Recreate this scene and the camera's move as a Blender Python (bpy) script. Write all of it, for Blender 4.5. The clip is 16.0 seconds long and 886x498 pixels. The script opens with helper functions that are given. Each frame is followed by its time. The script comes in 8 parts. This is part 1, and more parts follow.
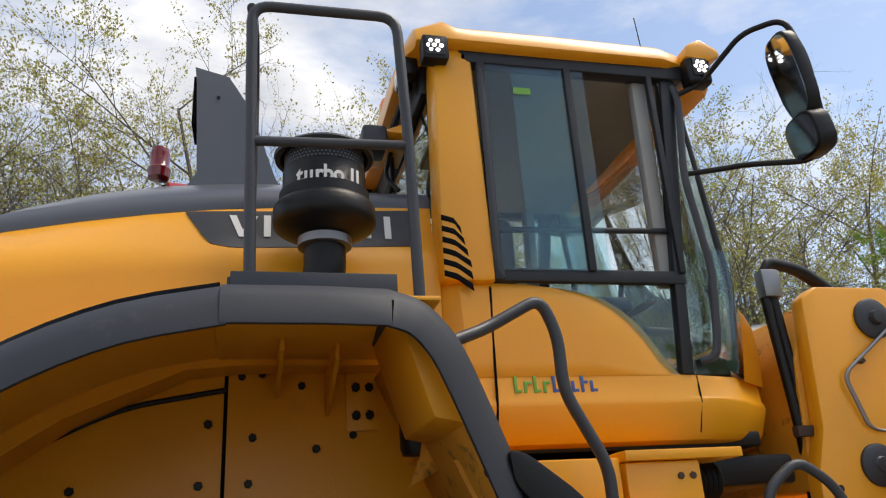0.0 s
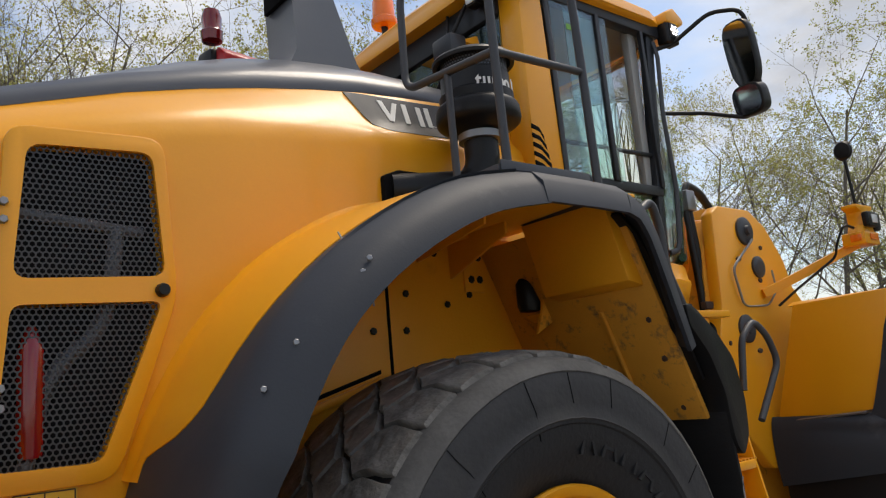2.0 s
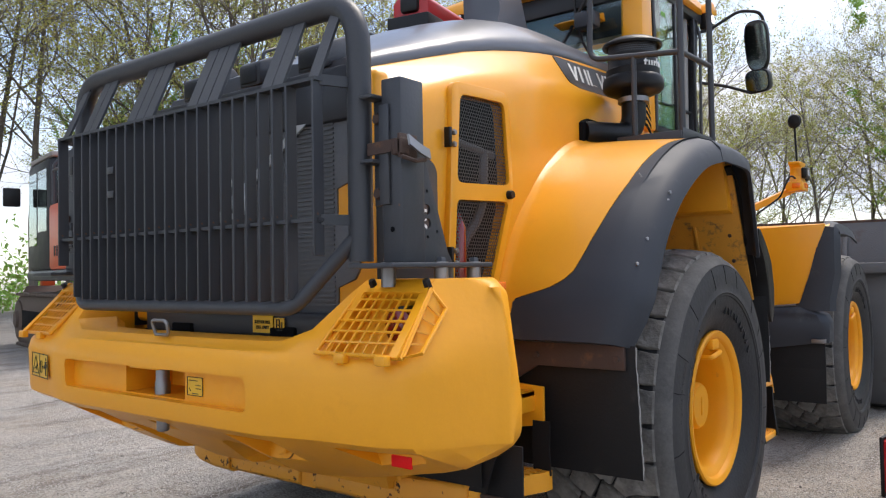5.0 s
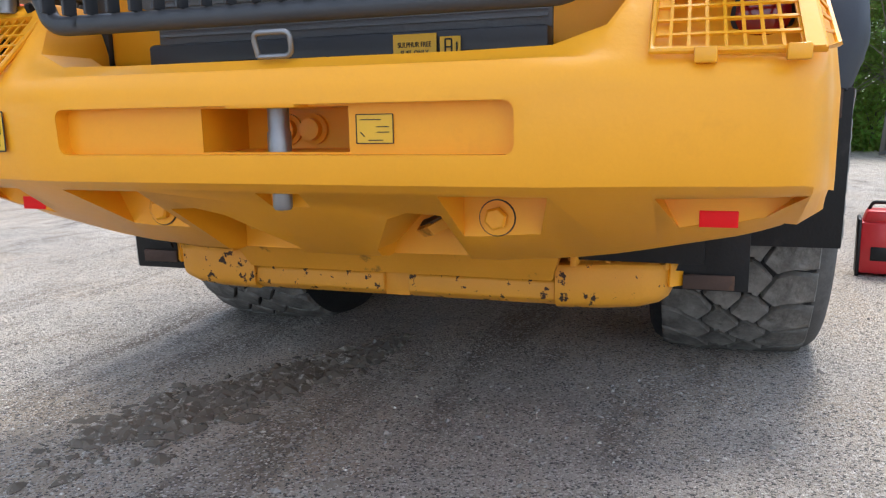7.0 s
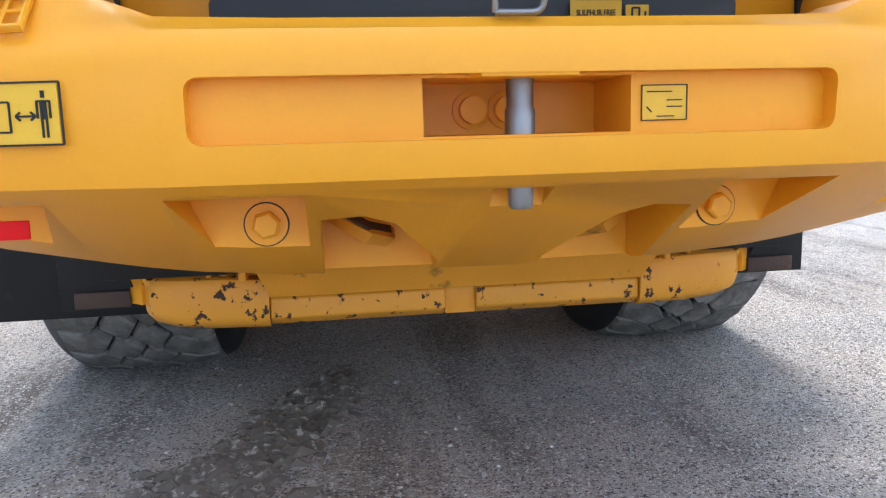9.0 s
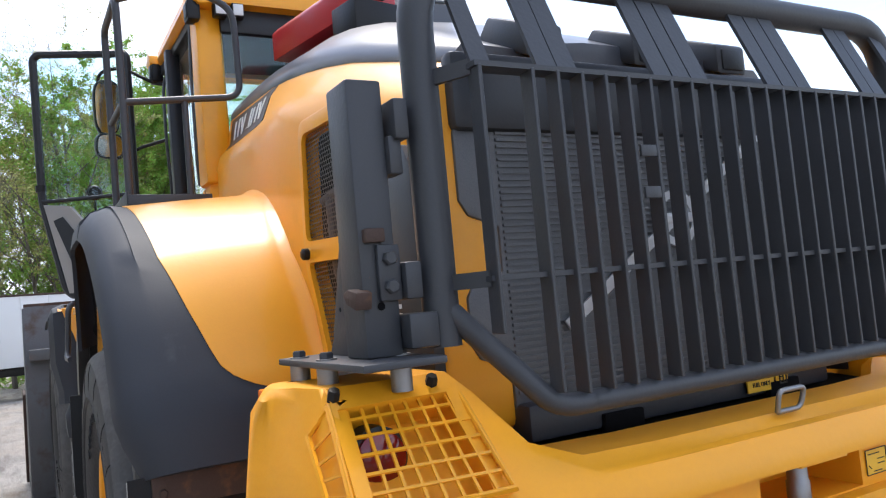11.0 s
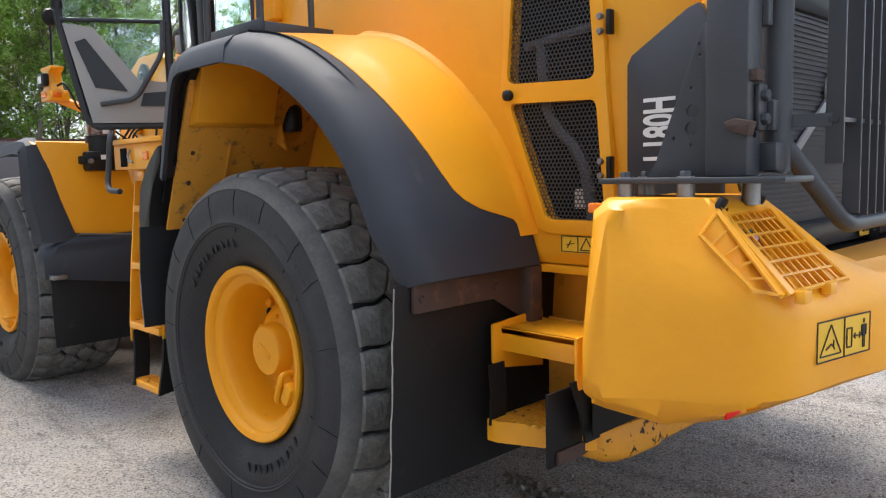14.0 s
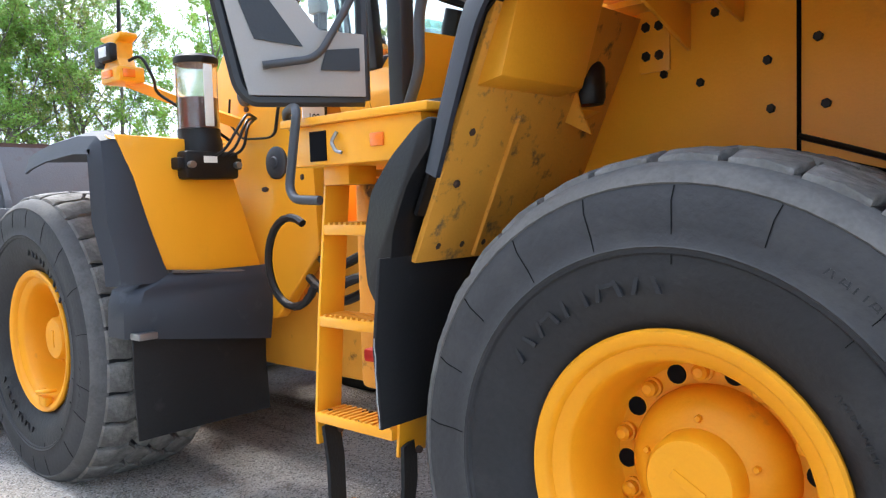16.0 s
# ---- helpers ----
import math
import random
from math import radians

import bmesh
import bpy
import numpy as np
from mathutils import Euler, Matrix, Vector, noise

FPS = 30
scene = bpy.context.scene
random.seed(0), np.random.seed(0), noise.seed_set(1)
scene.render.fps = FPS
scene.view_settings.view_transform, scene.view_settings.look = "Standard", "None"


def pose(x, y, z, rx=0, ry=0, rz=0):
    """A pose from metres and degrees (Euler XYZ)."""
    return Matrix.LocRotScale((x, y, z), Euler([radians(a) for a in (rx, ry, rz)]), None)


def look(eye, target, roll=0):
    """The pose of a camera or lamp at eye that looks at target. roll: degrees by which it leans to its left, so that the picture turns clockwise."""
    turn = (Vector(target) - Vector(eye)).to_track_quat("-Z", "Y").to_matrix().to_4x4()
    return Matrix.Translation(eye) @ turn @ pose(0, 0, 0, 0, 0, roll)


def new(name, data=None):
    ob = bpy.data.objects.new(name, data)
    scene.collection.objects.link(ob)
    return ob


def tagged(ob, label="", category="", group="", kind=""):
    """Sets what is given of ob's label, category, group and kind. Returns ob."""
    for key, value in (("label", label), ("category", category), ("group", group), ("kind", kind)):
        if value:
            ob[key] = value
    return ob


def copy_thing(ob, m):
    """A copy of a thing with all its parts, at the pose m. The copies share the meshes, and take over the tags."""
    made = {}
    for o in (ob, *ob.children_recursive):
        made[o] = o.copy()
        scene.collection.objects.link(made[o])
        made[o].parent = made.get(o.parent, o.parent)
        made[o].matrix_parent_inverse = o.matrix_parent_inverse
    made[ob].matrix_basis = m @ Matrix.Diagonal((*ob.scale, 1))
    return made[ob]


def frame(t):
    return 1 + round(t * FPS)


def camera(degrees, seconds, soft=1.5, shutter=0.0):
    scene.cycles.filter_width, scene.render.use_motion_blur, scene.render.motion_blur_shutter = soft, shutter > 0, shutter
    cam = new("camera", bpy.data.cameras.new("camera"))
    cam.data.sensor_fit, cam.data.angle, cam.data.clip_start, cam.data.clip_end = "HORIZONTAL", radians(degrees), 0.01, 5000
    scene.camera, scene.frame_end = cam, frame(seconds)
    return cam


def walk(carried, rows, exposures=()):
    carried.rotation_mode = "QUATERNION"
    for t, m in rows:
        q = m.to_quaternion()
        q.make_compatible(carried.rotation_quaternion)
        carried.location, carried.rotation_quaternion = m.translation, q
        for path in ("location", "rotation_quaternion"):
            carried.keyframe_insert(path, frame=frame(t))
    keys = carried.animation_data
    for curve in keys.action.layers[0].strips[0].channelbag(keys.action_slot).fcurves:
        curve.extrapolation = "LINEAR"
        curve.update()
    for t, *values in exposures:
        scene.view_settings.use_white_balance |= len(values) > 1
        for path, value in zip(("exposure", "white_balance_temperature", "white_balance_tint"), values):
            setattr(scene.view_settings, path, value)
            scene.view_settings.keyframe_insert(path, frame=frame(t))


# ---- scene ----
cam = camera(59.8, 16.0, soft=1.2)
PATH = [
    (0, (0.105, -3.235, 1.398), (0.575, -1.426, 2.112), -3.7),
    (0.5, (-0.315, -3.079, 1.442), (0.47, -1.401, 2.197), -4.9),
    (1, (-0.778, -2.979, 1.425), (0.271, -1.431, 2.131), -6.4),
    (1.5, (-1.214, -3.055, 1.381), (-0.042, -1.52, 1.901), -6.1),
    (2, (-1.664, -3.004, 1.347), (-0.414, -1.489, 1.725), -5.2),
    (2.5, (-2.112, -3.013, 1.327), (-0.808, -1.52, 1.59), -4.1),
    (3, (-2.524, -3.015, 1.335), (-1.159, -1.562, 1.489), -3.5),
    (5.3, (-3.834, -2.492, 1.381), (-2.219, -1.314, 1.443), -0.7),
    (5.5, (-3.851, -2.316, 1.356), (-2.211, -1.174, 1.427), -0.7),
    (6, (-3.889, -1.856, 1.303), (-2.168, -0.838, 1.314), -0.8),
    (6.5, (-3.855, -1.403, 1.197), (-2.044, -0.586, 0.964), -0.0),
    (7, (-3.747, -0.975, 1.014), (-1.88, -0.344, 0.673), -1.0),
    (7.5, (-3.725, -0.63, 0.761), (-1.778, -0.329, 0.418), 1.0),
    (8, (-3.669, -0.36, 0.641), (-1.692, -0.352, 0.337), 3.0),
    (8.5, (-3.575, -0.029, 0.705), (-1.603, -0.184, 0.41), 1.9),
    (9, (-3.533, 0.367, 0.954), (-1.579, 0.08, 0.639), -1.5),
    (9.5, (-3.381, 0.683, 1.239), (-1.462, 0.22, 0.919), -3.9),
    (10, (-3.308, 1.005, 1.474), (-1.43, 0.328, 1.35), -4.5),
    (12.3, (-3.641, 2.519, 1.538), (-2.031, 1.338, 1.661), -2.7),
    (12.5, (-3.657, 2.607, 1.531), (-2.057, 1.409, 1.584), -2.3),
    (13, (-3.575, 2.882, 1.498), (-2.019, 1.627, 1.415), -2.0),
    (13.5, (-3.268, 3.027, 1.442), (-1.791, 1.689, 1.268), -1.4),
    (14, (-2.801, 3.037, 1.447), (-1.377, 1.648, 1.244), -1.4),
    (14.5, (-2.303, 3.076, 1.42), (-0.908, 1.657, 1.221), -1.8),
    (15, (-1.751, 3.043, 1.366), (-0.373, 1.605, 1.192), -0.9),
    (15.5, (-1.221, 3.026, 1.336), (0.171, 1.598, 1.184), -0.8),
    (16, (-0.694, 2.992, 1.368), (0.628, 1.497, 1.243), -1.7),
]
walk(cam, [(t, look(eye, target, roll)) for t, eye, target, roll in PATH],
     [(0.0, 0.56, 7200, 11), (1.5, 0.28, 7250, 11), (2.5, 0.58, 7250, 11), (3.2, 0.75, 7250, 11), (5.5, 1.05, 6650, 13), (6.5, 1.30, 6850, 13), (7.0, 1.50, 6500, 10), (8.0, 1.95, 5950, 8), (9.0, 1.80, 6100, 10), (9.5, 1.60, 6100, 8), (10.0, 1.65, 6100, 10), (12.5, 0.62, 7000, 13), (13.5, 1.27, 6900, 11), (14.5, 1.65, 6450, 11), (15.2, 2.10, 6200, 9), (16.0, 2.35, 6150, 9)])

# ---- world, sun, exposure ----
SUN_EL, SUN_AZ = 63.0, -8.0      # elevation; azimuth from +x towards +y
world = bpy.data.worlds.new("sky")
scene.world = world
world.use_nodes = True
wn, wl = world.node_tree.nodes, world.node_tree.links
wn.clear()


def wnode(kind, **kw):
    n = wn.new(kind)
    for k, v in kw.items():
        n.inputs[k].default_value = v
    return n


sky = wn.new("ShaderNodeTexSky")
sky.sky_type, sky.sun_disc = "NISHITA", False
sky.sun_elevation, sky.sun_rotation = radians(SUN_EL), radians(90 - SUN_AZ)
sky.dust_density, sky.air_density = 1.0, 1.0
coord = wn.new("ShaderNodeTexCoord")
flat = wn.new("ShaderNodeMapping")
flat.inputs["Scale"].default_value = (1.0, 1.0, 2.6)
wl.new(coord.outputs["Generated"], flat.inputs["Vector"])
cl1 = wnode("ShaderNodeTexNoise", Scale=2.1, Detail=9.0, Roughness=0.56, Distortion=0.25)
wl.new(flat.outputs[0], cl1.inputs["Vector"])
ramp = wn.new("ShaderNodeValToRGB")
ramp.color_ramp.elements[0].position, ramp.color_ramp.elements[1].position = 0.41, 0.60
wl.new(cl1.outputs["Fac"], ramp.inputs[0])
flat2 = wn.new("ShaderNodeMapping")
flat2.inputs["Location"].default_value = (3.1, 1.7, 0.4)
flat2.inputs["Scale"].default_value = (1.0, 1.0, 2.2)
wl.new(coord.outputs["Generated"], flat2.inputs["Vector"])
cl2 = wnode("ShaderNodeTexNoise", Scale=3.4, Detail=7.0, Roughness=0.55)
wl.new(flat2.outputs[0], cl2.inputs["Vector"])
shade = wn.new("ShaderNodeValToRGB")
shade.color_ramp.elements[0].position, shade.color_ramp.elements[0].color = 0.36, (2.7, 3.0, 3.6, 1)
shade.color_ramp.elements[1].position, shade.color_ramp.elements[1].color = 0.64, (5.1, 5.35, 5.8, 1)
wl.new(cl2.outputs["Fac"], shade.inputs[0])
mix = wn.new("ShaderNodeMix")
mix.data_type = "RGBA"
wl.new(ramp.outputs[0], mix.inputs["Factor"])
wl.new(sky.outputs[0], mix.inputs["A"])
wl.new(shade.outputs[0], mix.inputs["B"])
bg = wnode("ShaderNodeBackground", Strength=0.15)
wl.new(mix.outputs["Result"], bg.inputs["Color"])
out = wn.new("ShaderNodeOutputWorld")
wl.new(bg.outputs[0], out.inputs["Surface"])

sun = new("sun", bpy.data.lights.new("sun", "SUN"))
sun.data.energy, sun.data.angle, sun.data.color = 1.75, radians(26.0), (1.0, 0.95, 0.87)
sx, sy, sz = (math.cos(radians(SUN_EL)) * math.cos(radians(SUN_AZ)), math.cos(radians(SUN_EL)) * math.sin(radians(SUN_AZ)), math.sin(radians(SUN_EL)))
sun.matrix_world = look((20 * sx, 20 * sy, 20 * sz), (0, 0, 0))


# ---- materials ----
def material(name, base, rough=0.5, metal=0.0, vary=0.12, scale=6.0, grain=0.05, grain_scale=160.0, bump=0.02, bump_scale=90.0,
             stain=None, stain_at=(0.62, 0.72), stain_scale=9.0, coat=0.0, spread=0.0, stain_rough=0.8, spec=0.4):
    """A painted, rubber or mineral surface: base colour with broad drift and fine grain, small relief, and stains with shapes of their own."""
    m = bpy.data.materials.new(name)
    m.use_nodes = True
    n, l = m.node_tree.nodes, m.node_tree.links
    b = n["Principled BSDF"]
    b.inputs["Metallic"].default_value = metal
    b.inputs["Coat Weight"].default_value = coat
    b.inputs["Specular IOR Level"].default_value = spec
    b.inputs["Coat Roughness"].default_value = 0.12
    tc = n.new("ShaderNodeTexCoord")
    big, fine = n.new("ShaderNodeTexNoise"), n.new("ShaderNodeTexNoise")
    for t, s, d in ((big, scale, 5), (fine, grain_scale, 3)):
        t.inputs["Scale"].default_value, t.inputs["Detail"].default_value = s, d
        l.new(tc.outputs["Object"], t.inputs["Vector"])
    hsv = n.new("ShaderNodeHueSaturation")
    hsv.inputs["Color"].default_value = (*base, 1)
    add = n.new("ShaderNodeMath")
    add.operation = "MULTIPLY_ADD"
    l.new(big.outputs["Fac"], add.inputs[0])
    add.inputs[1].default_value, add.inputs[2].default_value = 2 * vary, 1 - vary
    add2 = n.new("ShaderNodeMath")
    add2.operation = "MULTIPLY_ADD"
    l.new(fine.outputs["Fac"], add2.inputs[0])
    add2.inputs[1].default_value = 2 * grain
    l.new(add.outputs[0], add2.inputs[2])
    value = add2.outputs[0]
    if spread:
        info = n.new("ShaderNodeObjectInfo")
        add3 = n.new("ShaderNodeMath")
        add3.operation = "MULTIPLY_ADD"
        l.new(info.outputs["Random"], add3.inputs[0])
        add3.inputs[1].default_value = spread
        l.new(value, add3.inputs[2])
        value = add3.outputs[0]
    l.new(value, hsv.inputs["Value"])
    colour = hsv.outputs[0]
    rr = n.new("ShaderNodeMapRange")
    l.new(big.outputs["Fac"], rr.inputs[0])
    rr.inputs[3].default_value, rr.inputs[4].default_value = max(0.02, rough - 0.08), min(1.0, rough + 0.12)
    roughness = rr.outputs[0]
    if stain:
        spot = n.new("ShaderNodeTexNoise")
        spot.inputs["Scale"].default_value, spot.inputs["Detail"].default_value, spot.inputs["Roughness"].default_value = stain_scale, 8, 0.65
        l.new(tc.outputs["Object"], spot.inputs["Vector"])
        sr = n.new("ShaderNodeMapRange")
        sr.inputs[1].default_value, sr.inputs[2].default_value = stain_at
        l.new(spot.outputs["Fac"], sr.inputs[0])
        mx = n.new("ShaderNodeMix")
        mx.data_type = "RGBA"
        l.new(sr.outputs[0], mx.inputs["Factor"])
        l.new(colour, mx.inputs["A"])
        mx.inputs["B"].default_value = (*stain, 1)
        colour = mx.outputs["Result"]
        mr = n.new("ShaderNodeMix")
        l.new(sr.outputs[0], mr.inputs["Factor"])
        l.new(roughness, mr.inputs["A"])
        mr.inputs["B"].default_value = stain_rough
        roughness = mr.outputs["Result"]
    l.new(colour, b.inputs["Base Color"])
    l.new(roughness, b.inputs["Roughness"])
    if bump:
        rel = n.new("ShaderNodeTexNoise")
        rel.inputs["Scale"].default_value, rel.inputs["Detail"].default_value = bump_scale, 4
        l.new(tc.outputs["Object"], rel.inputs["Vector"])
        bp = n.new("ShaderNodeBump")
        bp.inputs["Strength"].default_value, bp.inputs["Distance"].default_value = 0.6, bump
        l.new(rel.outputs["Fac"], bp.inputs["Height"])
        l.new(bp.outputs[0], b.inputs["Normal"])
    return m


def glass(name, tint, rough=0.0):
    m = bpy.data.materials.new(name)
    m.use_nodes = True
    b = m.node_tree.nodes["Principled BSDF"]
    b.inputs["Base Color"].default_value = (*tint, 1)
    b.inputs["Transmission Weight"].default_value = 1.0
    b.inputs["Roughness"].default_value, b.inputs["IOR"].default_value = rough, 1.45
    return m


def glow(name, colour, strength):
    m = material(name, colour, 0.3, bump=0)
    b = m.node_tree.nodes["Principled BSDF"]
    b.inputs["Emission Color"].default_value, b.inputs["Emission Strength"].default_value = (*colour, 1), strength
    return m


YEL = (0.80, 0.338, 0.012)
M = {
    "yellow": material("yellow_paint", YEL, 0.36, vary=0.08, scale=2.2, grain=0.03, bump=0.0006, bump_scale=60, coat=0.25, stain=(0.60, 0.27, 0.03), stain_at=(0.60, 0.95), stain_scale=2.4, stain_rough=0.55),
    "rim": material("yellow_rim_paint", (0.74, 0.30, 0.006), 0.45, vary=0.10, scale=5.0, grain=0.04, bump=0.0008, spec=0.3, stain=(0.30, 0.15, 0.05), stain_at=(0.64, 0.80), stain_scale=6.0),
    "yellow_cw": material("yellow_casting_paint", YEL, 0.42, vary=0.10, scale=3.0, grain=0.03, bump=0.002, bump_scale=24, stain=(0.58, 0.235, 0.014), stain_at=(0.60, 0.95), stain_scale=3.0, stain_rough=0.5, coat=0.05),
    "yellow_dirty": material("yellow_paint_dusty", (0.67, 0.285, 0.022), 0.5, vary=0.16, scale=5.0, grain=0.05, bump=0.002, stain=(0.10, 0.052, 0.02), stain_at=(0.60, 0.70), stain_scale=7.0),
    "yellow_chipped": material("yellow_paint_chipped", (0.66, 0.29, 0.024), 0.45, vary=0.12, scale=5.0, grain=0.04, bump=0.002, stain=(0.05, 0.026, 0.016), stain_at=(0.598, 0.612), stain_scale=25.0),
    "well": material("dusty_yellow_well_paint", (0.78, 0.335, 0.018), 0.38, vary=0.12, scale=3.0, grain=0.05, bump=0.0015, stain=(0.50, 0.22, 0.04), stain_at=(0.62, 0.90), stain_scale=3.5, spec=0.5),
    "plate": material("scuffed_yellow_plate", (0.64, 0.29, 0.035), 0.5, vary=0.15, scale=6.0, grain=0.05, bump=0.002, stain=(0.17, 0.11, 0.055), stain_at=(0.56, 0.68), stain_scale=13.0),
    "grey": material("dark_grey_paint", (0.030, 0.033, 0.040), 0.45, vary=0.15, scale=3.0, grain=0.06, bump=0.0008, coat=0.1),
    "hoodgrey": material("hood_grey_paint", (0.075, 0.082, 0.098), 0.36, vary=0.1, scale=3.0, grain=0.04, bump=0.0006, coat=0.25),
    "guard": material("guard_grey_steel", (0.040, 0.043, 0.050), 0.42, vary=0.15, scale=5.0, grain=0.06, bump=0.001, stain=(0.16, 0.075, 0.04), stain_at=(0.70, 0.74), stain_scale=22),
    "panel": material("charcoal_panel_paint", (0.034, 0.036, 0.042), 0.40, vary=0.1, scale=3.0, grain=0.05, bump=0.0005, coat=0.05),
    "plastic": material("black_plastic", (0.014, 0.016, 0.020), 0.42, vary=0.2, scale=4.0, grain=0.08, bump=0.001, stain=(0.05, 0.054, 0.06), stain_at=(0.66, 0.85), stain_scale=3.0, stain_rough=0.6),
    "fender": material("charcoal_fender_plastic", (0.024, 0.028, 0.037), 0.58, vary=0.15, scale=4.0, grain=0.06, bump=0.0005, bump_scale=140, stain=(0.085, 0.09, 0.10), stain_at=(0.60, 0.85), stain_scale=3.5, stain_rough=0.6),
    "black": material("black_steel", (0.007, 0.007, 0.008), 0.4, vary=0.2, grain=0.05, bump=0.001, spec=0.3),
    # near-black for joints and cracks, and for shade put into openings as colour
    "gap": material("joint_and_shade_black", (0.005, 0.005, 0.006), 0.9, vary=0.2, bump=0, spec=0.1),
    "flap": material("rubber_flap", (0.010, 0.010, 0.011), 0.55, vary=0.25, scale=4.0, grain=0.1, bump=0.002, stain=(0.045, 0.043, 0.04), stain_at=(0.62, 0.85), stain_scale=5.0, spec=0.25),
    "tyre": material("tyre_rubber", (0.012, 0.0125, 0.0145), 0.55, vary=0.35, scale=6.0, grain=0.35, grain_scale=60.0, bump=0.004, bump_scale=60, stain=(0.045, 0.045, 0.046), stain_at=(0.54, 0.85), stain_scale=3.5, spec=0.3),
    "tread": material("worn_tread_rubber", (0.080, 0.076, 0.071), 0.85, vary=0.4, scale=9.0, grain=0.45, grain_scale=55.0, bump=0.022, bump_scale=30, stain=(0.28, 0.267, 0.25), stain_at=(0.45, 0.75), stain_scale=7.0, spread=0.2, spec=0.2),
    "shoulder": material("dusty_shoulder_rubber", (0.070, 0.068, 0.067), 0.75, vary=0.3, scale=11.0, grain=0.25, grain_scale=80.0, bump=0.004, bump_scale=40, stain=(0.15, 0.146, 0.14), stain_at=(0.45, 0.80), stain_scale=5.0, spec=0.2),
    "band": material("grey_sidewall_rubber", (0.026, 0.0265, 0.029), 0.6, vary=0.3, scale=7.0, grain=0.2, grain_scale=60.0, bump=0.003, bump_scale=50, stain=(0.06, 0.058, 0.057), stain_at=(0.50, 0.85), stain_scale=4.0, spec=0.25),
    "grille": material("grille_mesh_grey", (0.11, 0.114, 0.122), 0.5, metal=0.3, vary=0.2, scale=5, grain=0.25, grain_scale=300, bump=0.002, bump_scale=220),
    "steel": material("bare_steel", (0.26, 0.26, 0.27), 0.42, metal=0.9, vary=0.15, grain=0.05, bump=0.0008, stain=(0.18, 0.10, 0.06), stain_at=(0.66, 0.76)),
    "rust": material("rusty_brown_steel", (0.055, 0.033, 0.026), 0.7, vary=0.3, scale=9, grain=0.12, bump=0.003, stain=(0.14, 0.07, 0.035), stain_at=(0.58, 0.7)),
    "bucket": material("worn_bucket_steel", (0.10, 0.10, 0.105), 0.55, metal=0.3, vary=0.25, scale=3, grain=0.1, bump=0.003, stain=(0.09, 0.055, 0.038), stain_at=(0.55, 0.72), stain_scale=3.0),
    "red": material("red_paint", (0.42, 0.018, 0.022), 0.36, vary=0.1, bump=0.0006, coat=0.2),
    "redglass": material("red_lamp_lens", (0.16, 0.004, 0.005), 0.15, vary=0.1, bump=0, coat=0.6),
    "reflector": material("red_reflector", (0.80, 0.004, 0.008), 0.45, vary=0.06, bump=0.0005, bump_scale=300, spec=0.25),
    "amber": material("amber_lens", (0.80, 0.17, 0.012), 0.22, vary=0.06, bump=0.001, bump_scale=200, coat=0.5),
    "orange": material("orange_excavator_paint", (0.60, 0.085, 0.022), 0.42, vary=0.1, scale=2.0, bump=0.001, coat=0.15, stain=(0.2, 0.07, 0.04), stain_at=(0.68, 0.8)),
    "white": material("white_print", (0.72, 0.72, 0.70), 0.45, vary=0.04, bump=0),
    "silver": material("silver_paint", (0.55, 0.56, 0.58), 0.35, metal=0.5, vary=0.06, bump=0),
    "ink": material("black_print", (0.012, 0.012, 0.012), 0.5, vary=0.05, bump=0),
    "decal": material("yellow_decal", (0.72, 0.42, 0.03), 0.35, vary=0.05, bump=0),
    "green": material("green_print", (0.16, 0.40, 0.06), 0.45, vary=0.05, bump=0),
    "blue": material("blue_print", (0.06, 0.11, 0.34), 0.45, vary=0.05, bump=0),
    "ltgrey": material("light_grey_plastic", (0.26, 0.25, 0.24), 0.55, vary=0.08, bump=0.0006, bump_scale=200),
    "lining": material("beige_grey_lining", (0.30, 0.30, 0.29), 0.8, vary=0.08, bump=0.0006),
    "clear": glass("clear_window_glass", (0.80, 0.93, 0.90)),
    "tint": glass("green_tinted_glass", (0.72, 0.93, 0.91)),
    "plasticclear": glass("clear_plastic", (0.92, 0.90, 0.88), 0.08),
    "grease": material("brown_grease", (0.13, 0.045, 0.028), 0.4, vary=0.15, bump=0),
    "mirror": material("mirror_glass", (0.62, 0.66, 0.70), 0.02, metal=1.0, vary=0.0, grain=0.0, bump=0),
    "mesh": material("dark_wire_mesh", (0.055, 0.055, 0.058), 0.42, metal=0.4, vary=0.2, grain=0.1, bump=0),
    "led": glow("work_light_led", (1.0, 0.98, 0.94), 4.0),
    "lens": material("grey_lamp_lens", (0.62, 0.64, 0.66), 0.12, vary=0.1, bump=0.002, bump_scale=200, coat=0.7),
    "trackshoe": material("rusty_track_shoe", (0.085, 0.062, 0.05), 0.75, vary=0.3, scale=7, grain=0.1, bump=0.004),
    "trailer": material("white_trailer_side", (0.66, 0.67, 0.68), 0.45, vary=0.08, scale=0.8, bump=0, stain=(0.42, 0.41, 0.39), stain_at=(0.6, 0.75), stain_scale=1.5),
    "machine": material("far_machine_yellow", (0.68, 0.42, 0.02), 0.5, vary=0.14, scale=2.0, bump=0.001, stain=(0.2, 0.10, 0.04), stain_at=(0.66, 0.8), stain_scale=4),
    "ochre": material("ochre_grader_paint", (0.48, 0.22, 0.035), 0.55, vary=0.18, scale=2.5, bump=0.002, stain=(0.16, 0.07, 0.03), stain_at=(0.58, 0.74), stain_scale=5),
    "bark": material("bark", (0.125, 0.11, 0.092), 0.9, vary=0.3, scale=3, grain=0.15, bump=0.02, bump_scale=14),
}


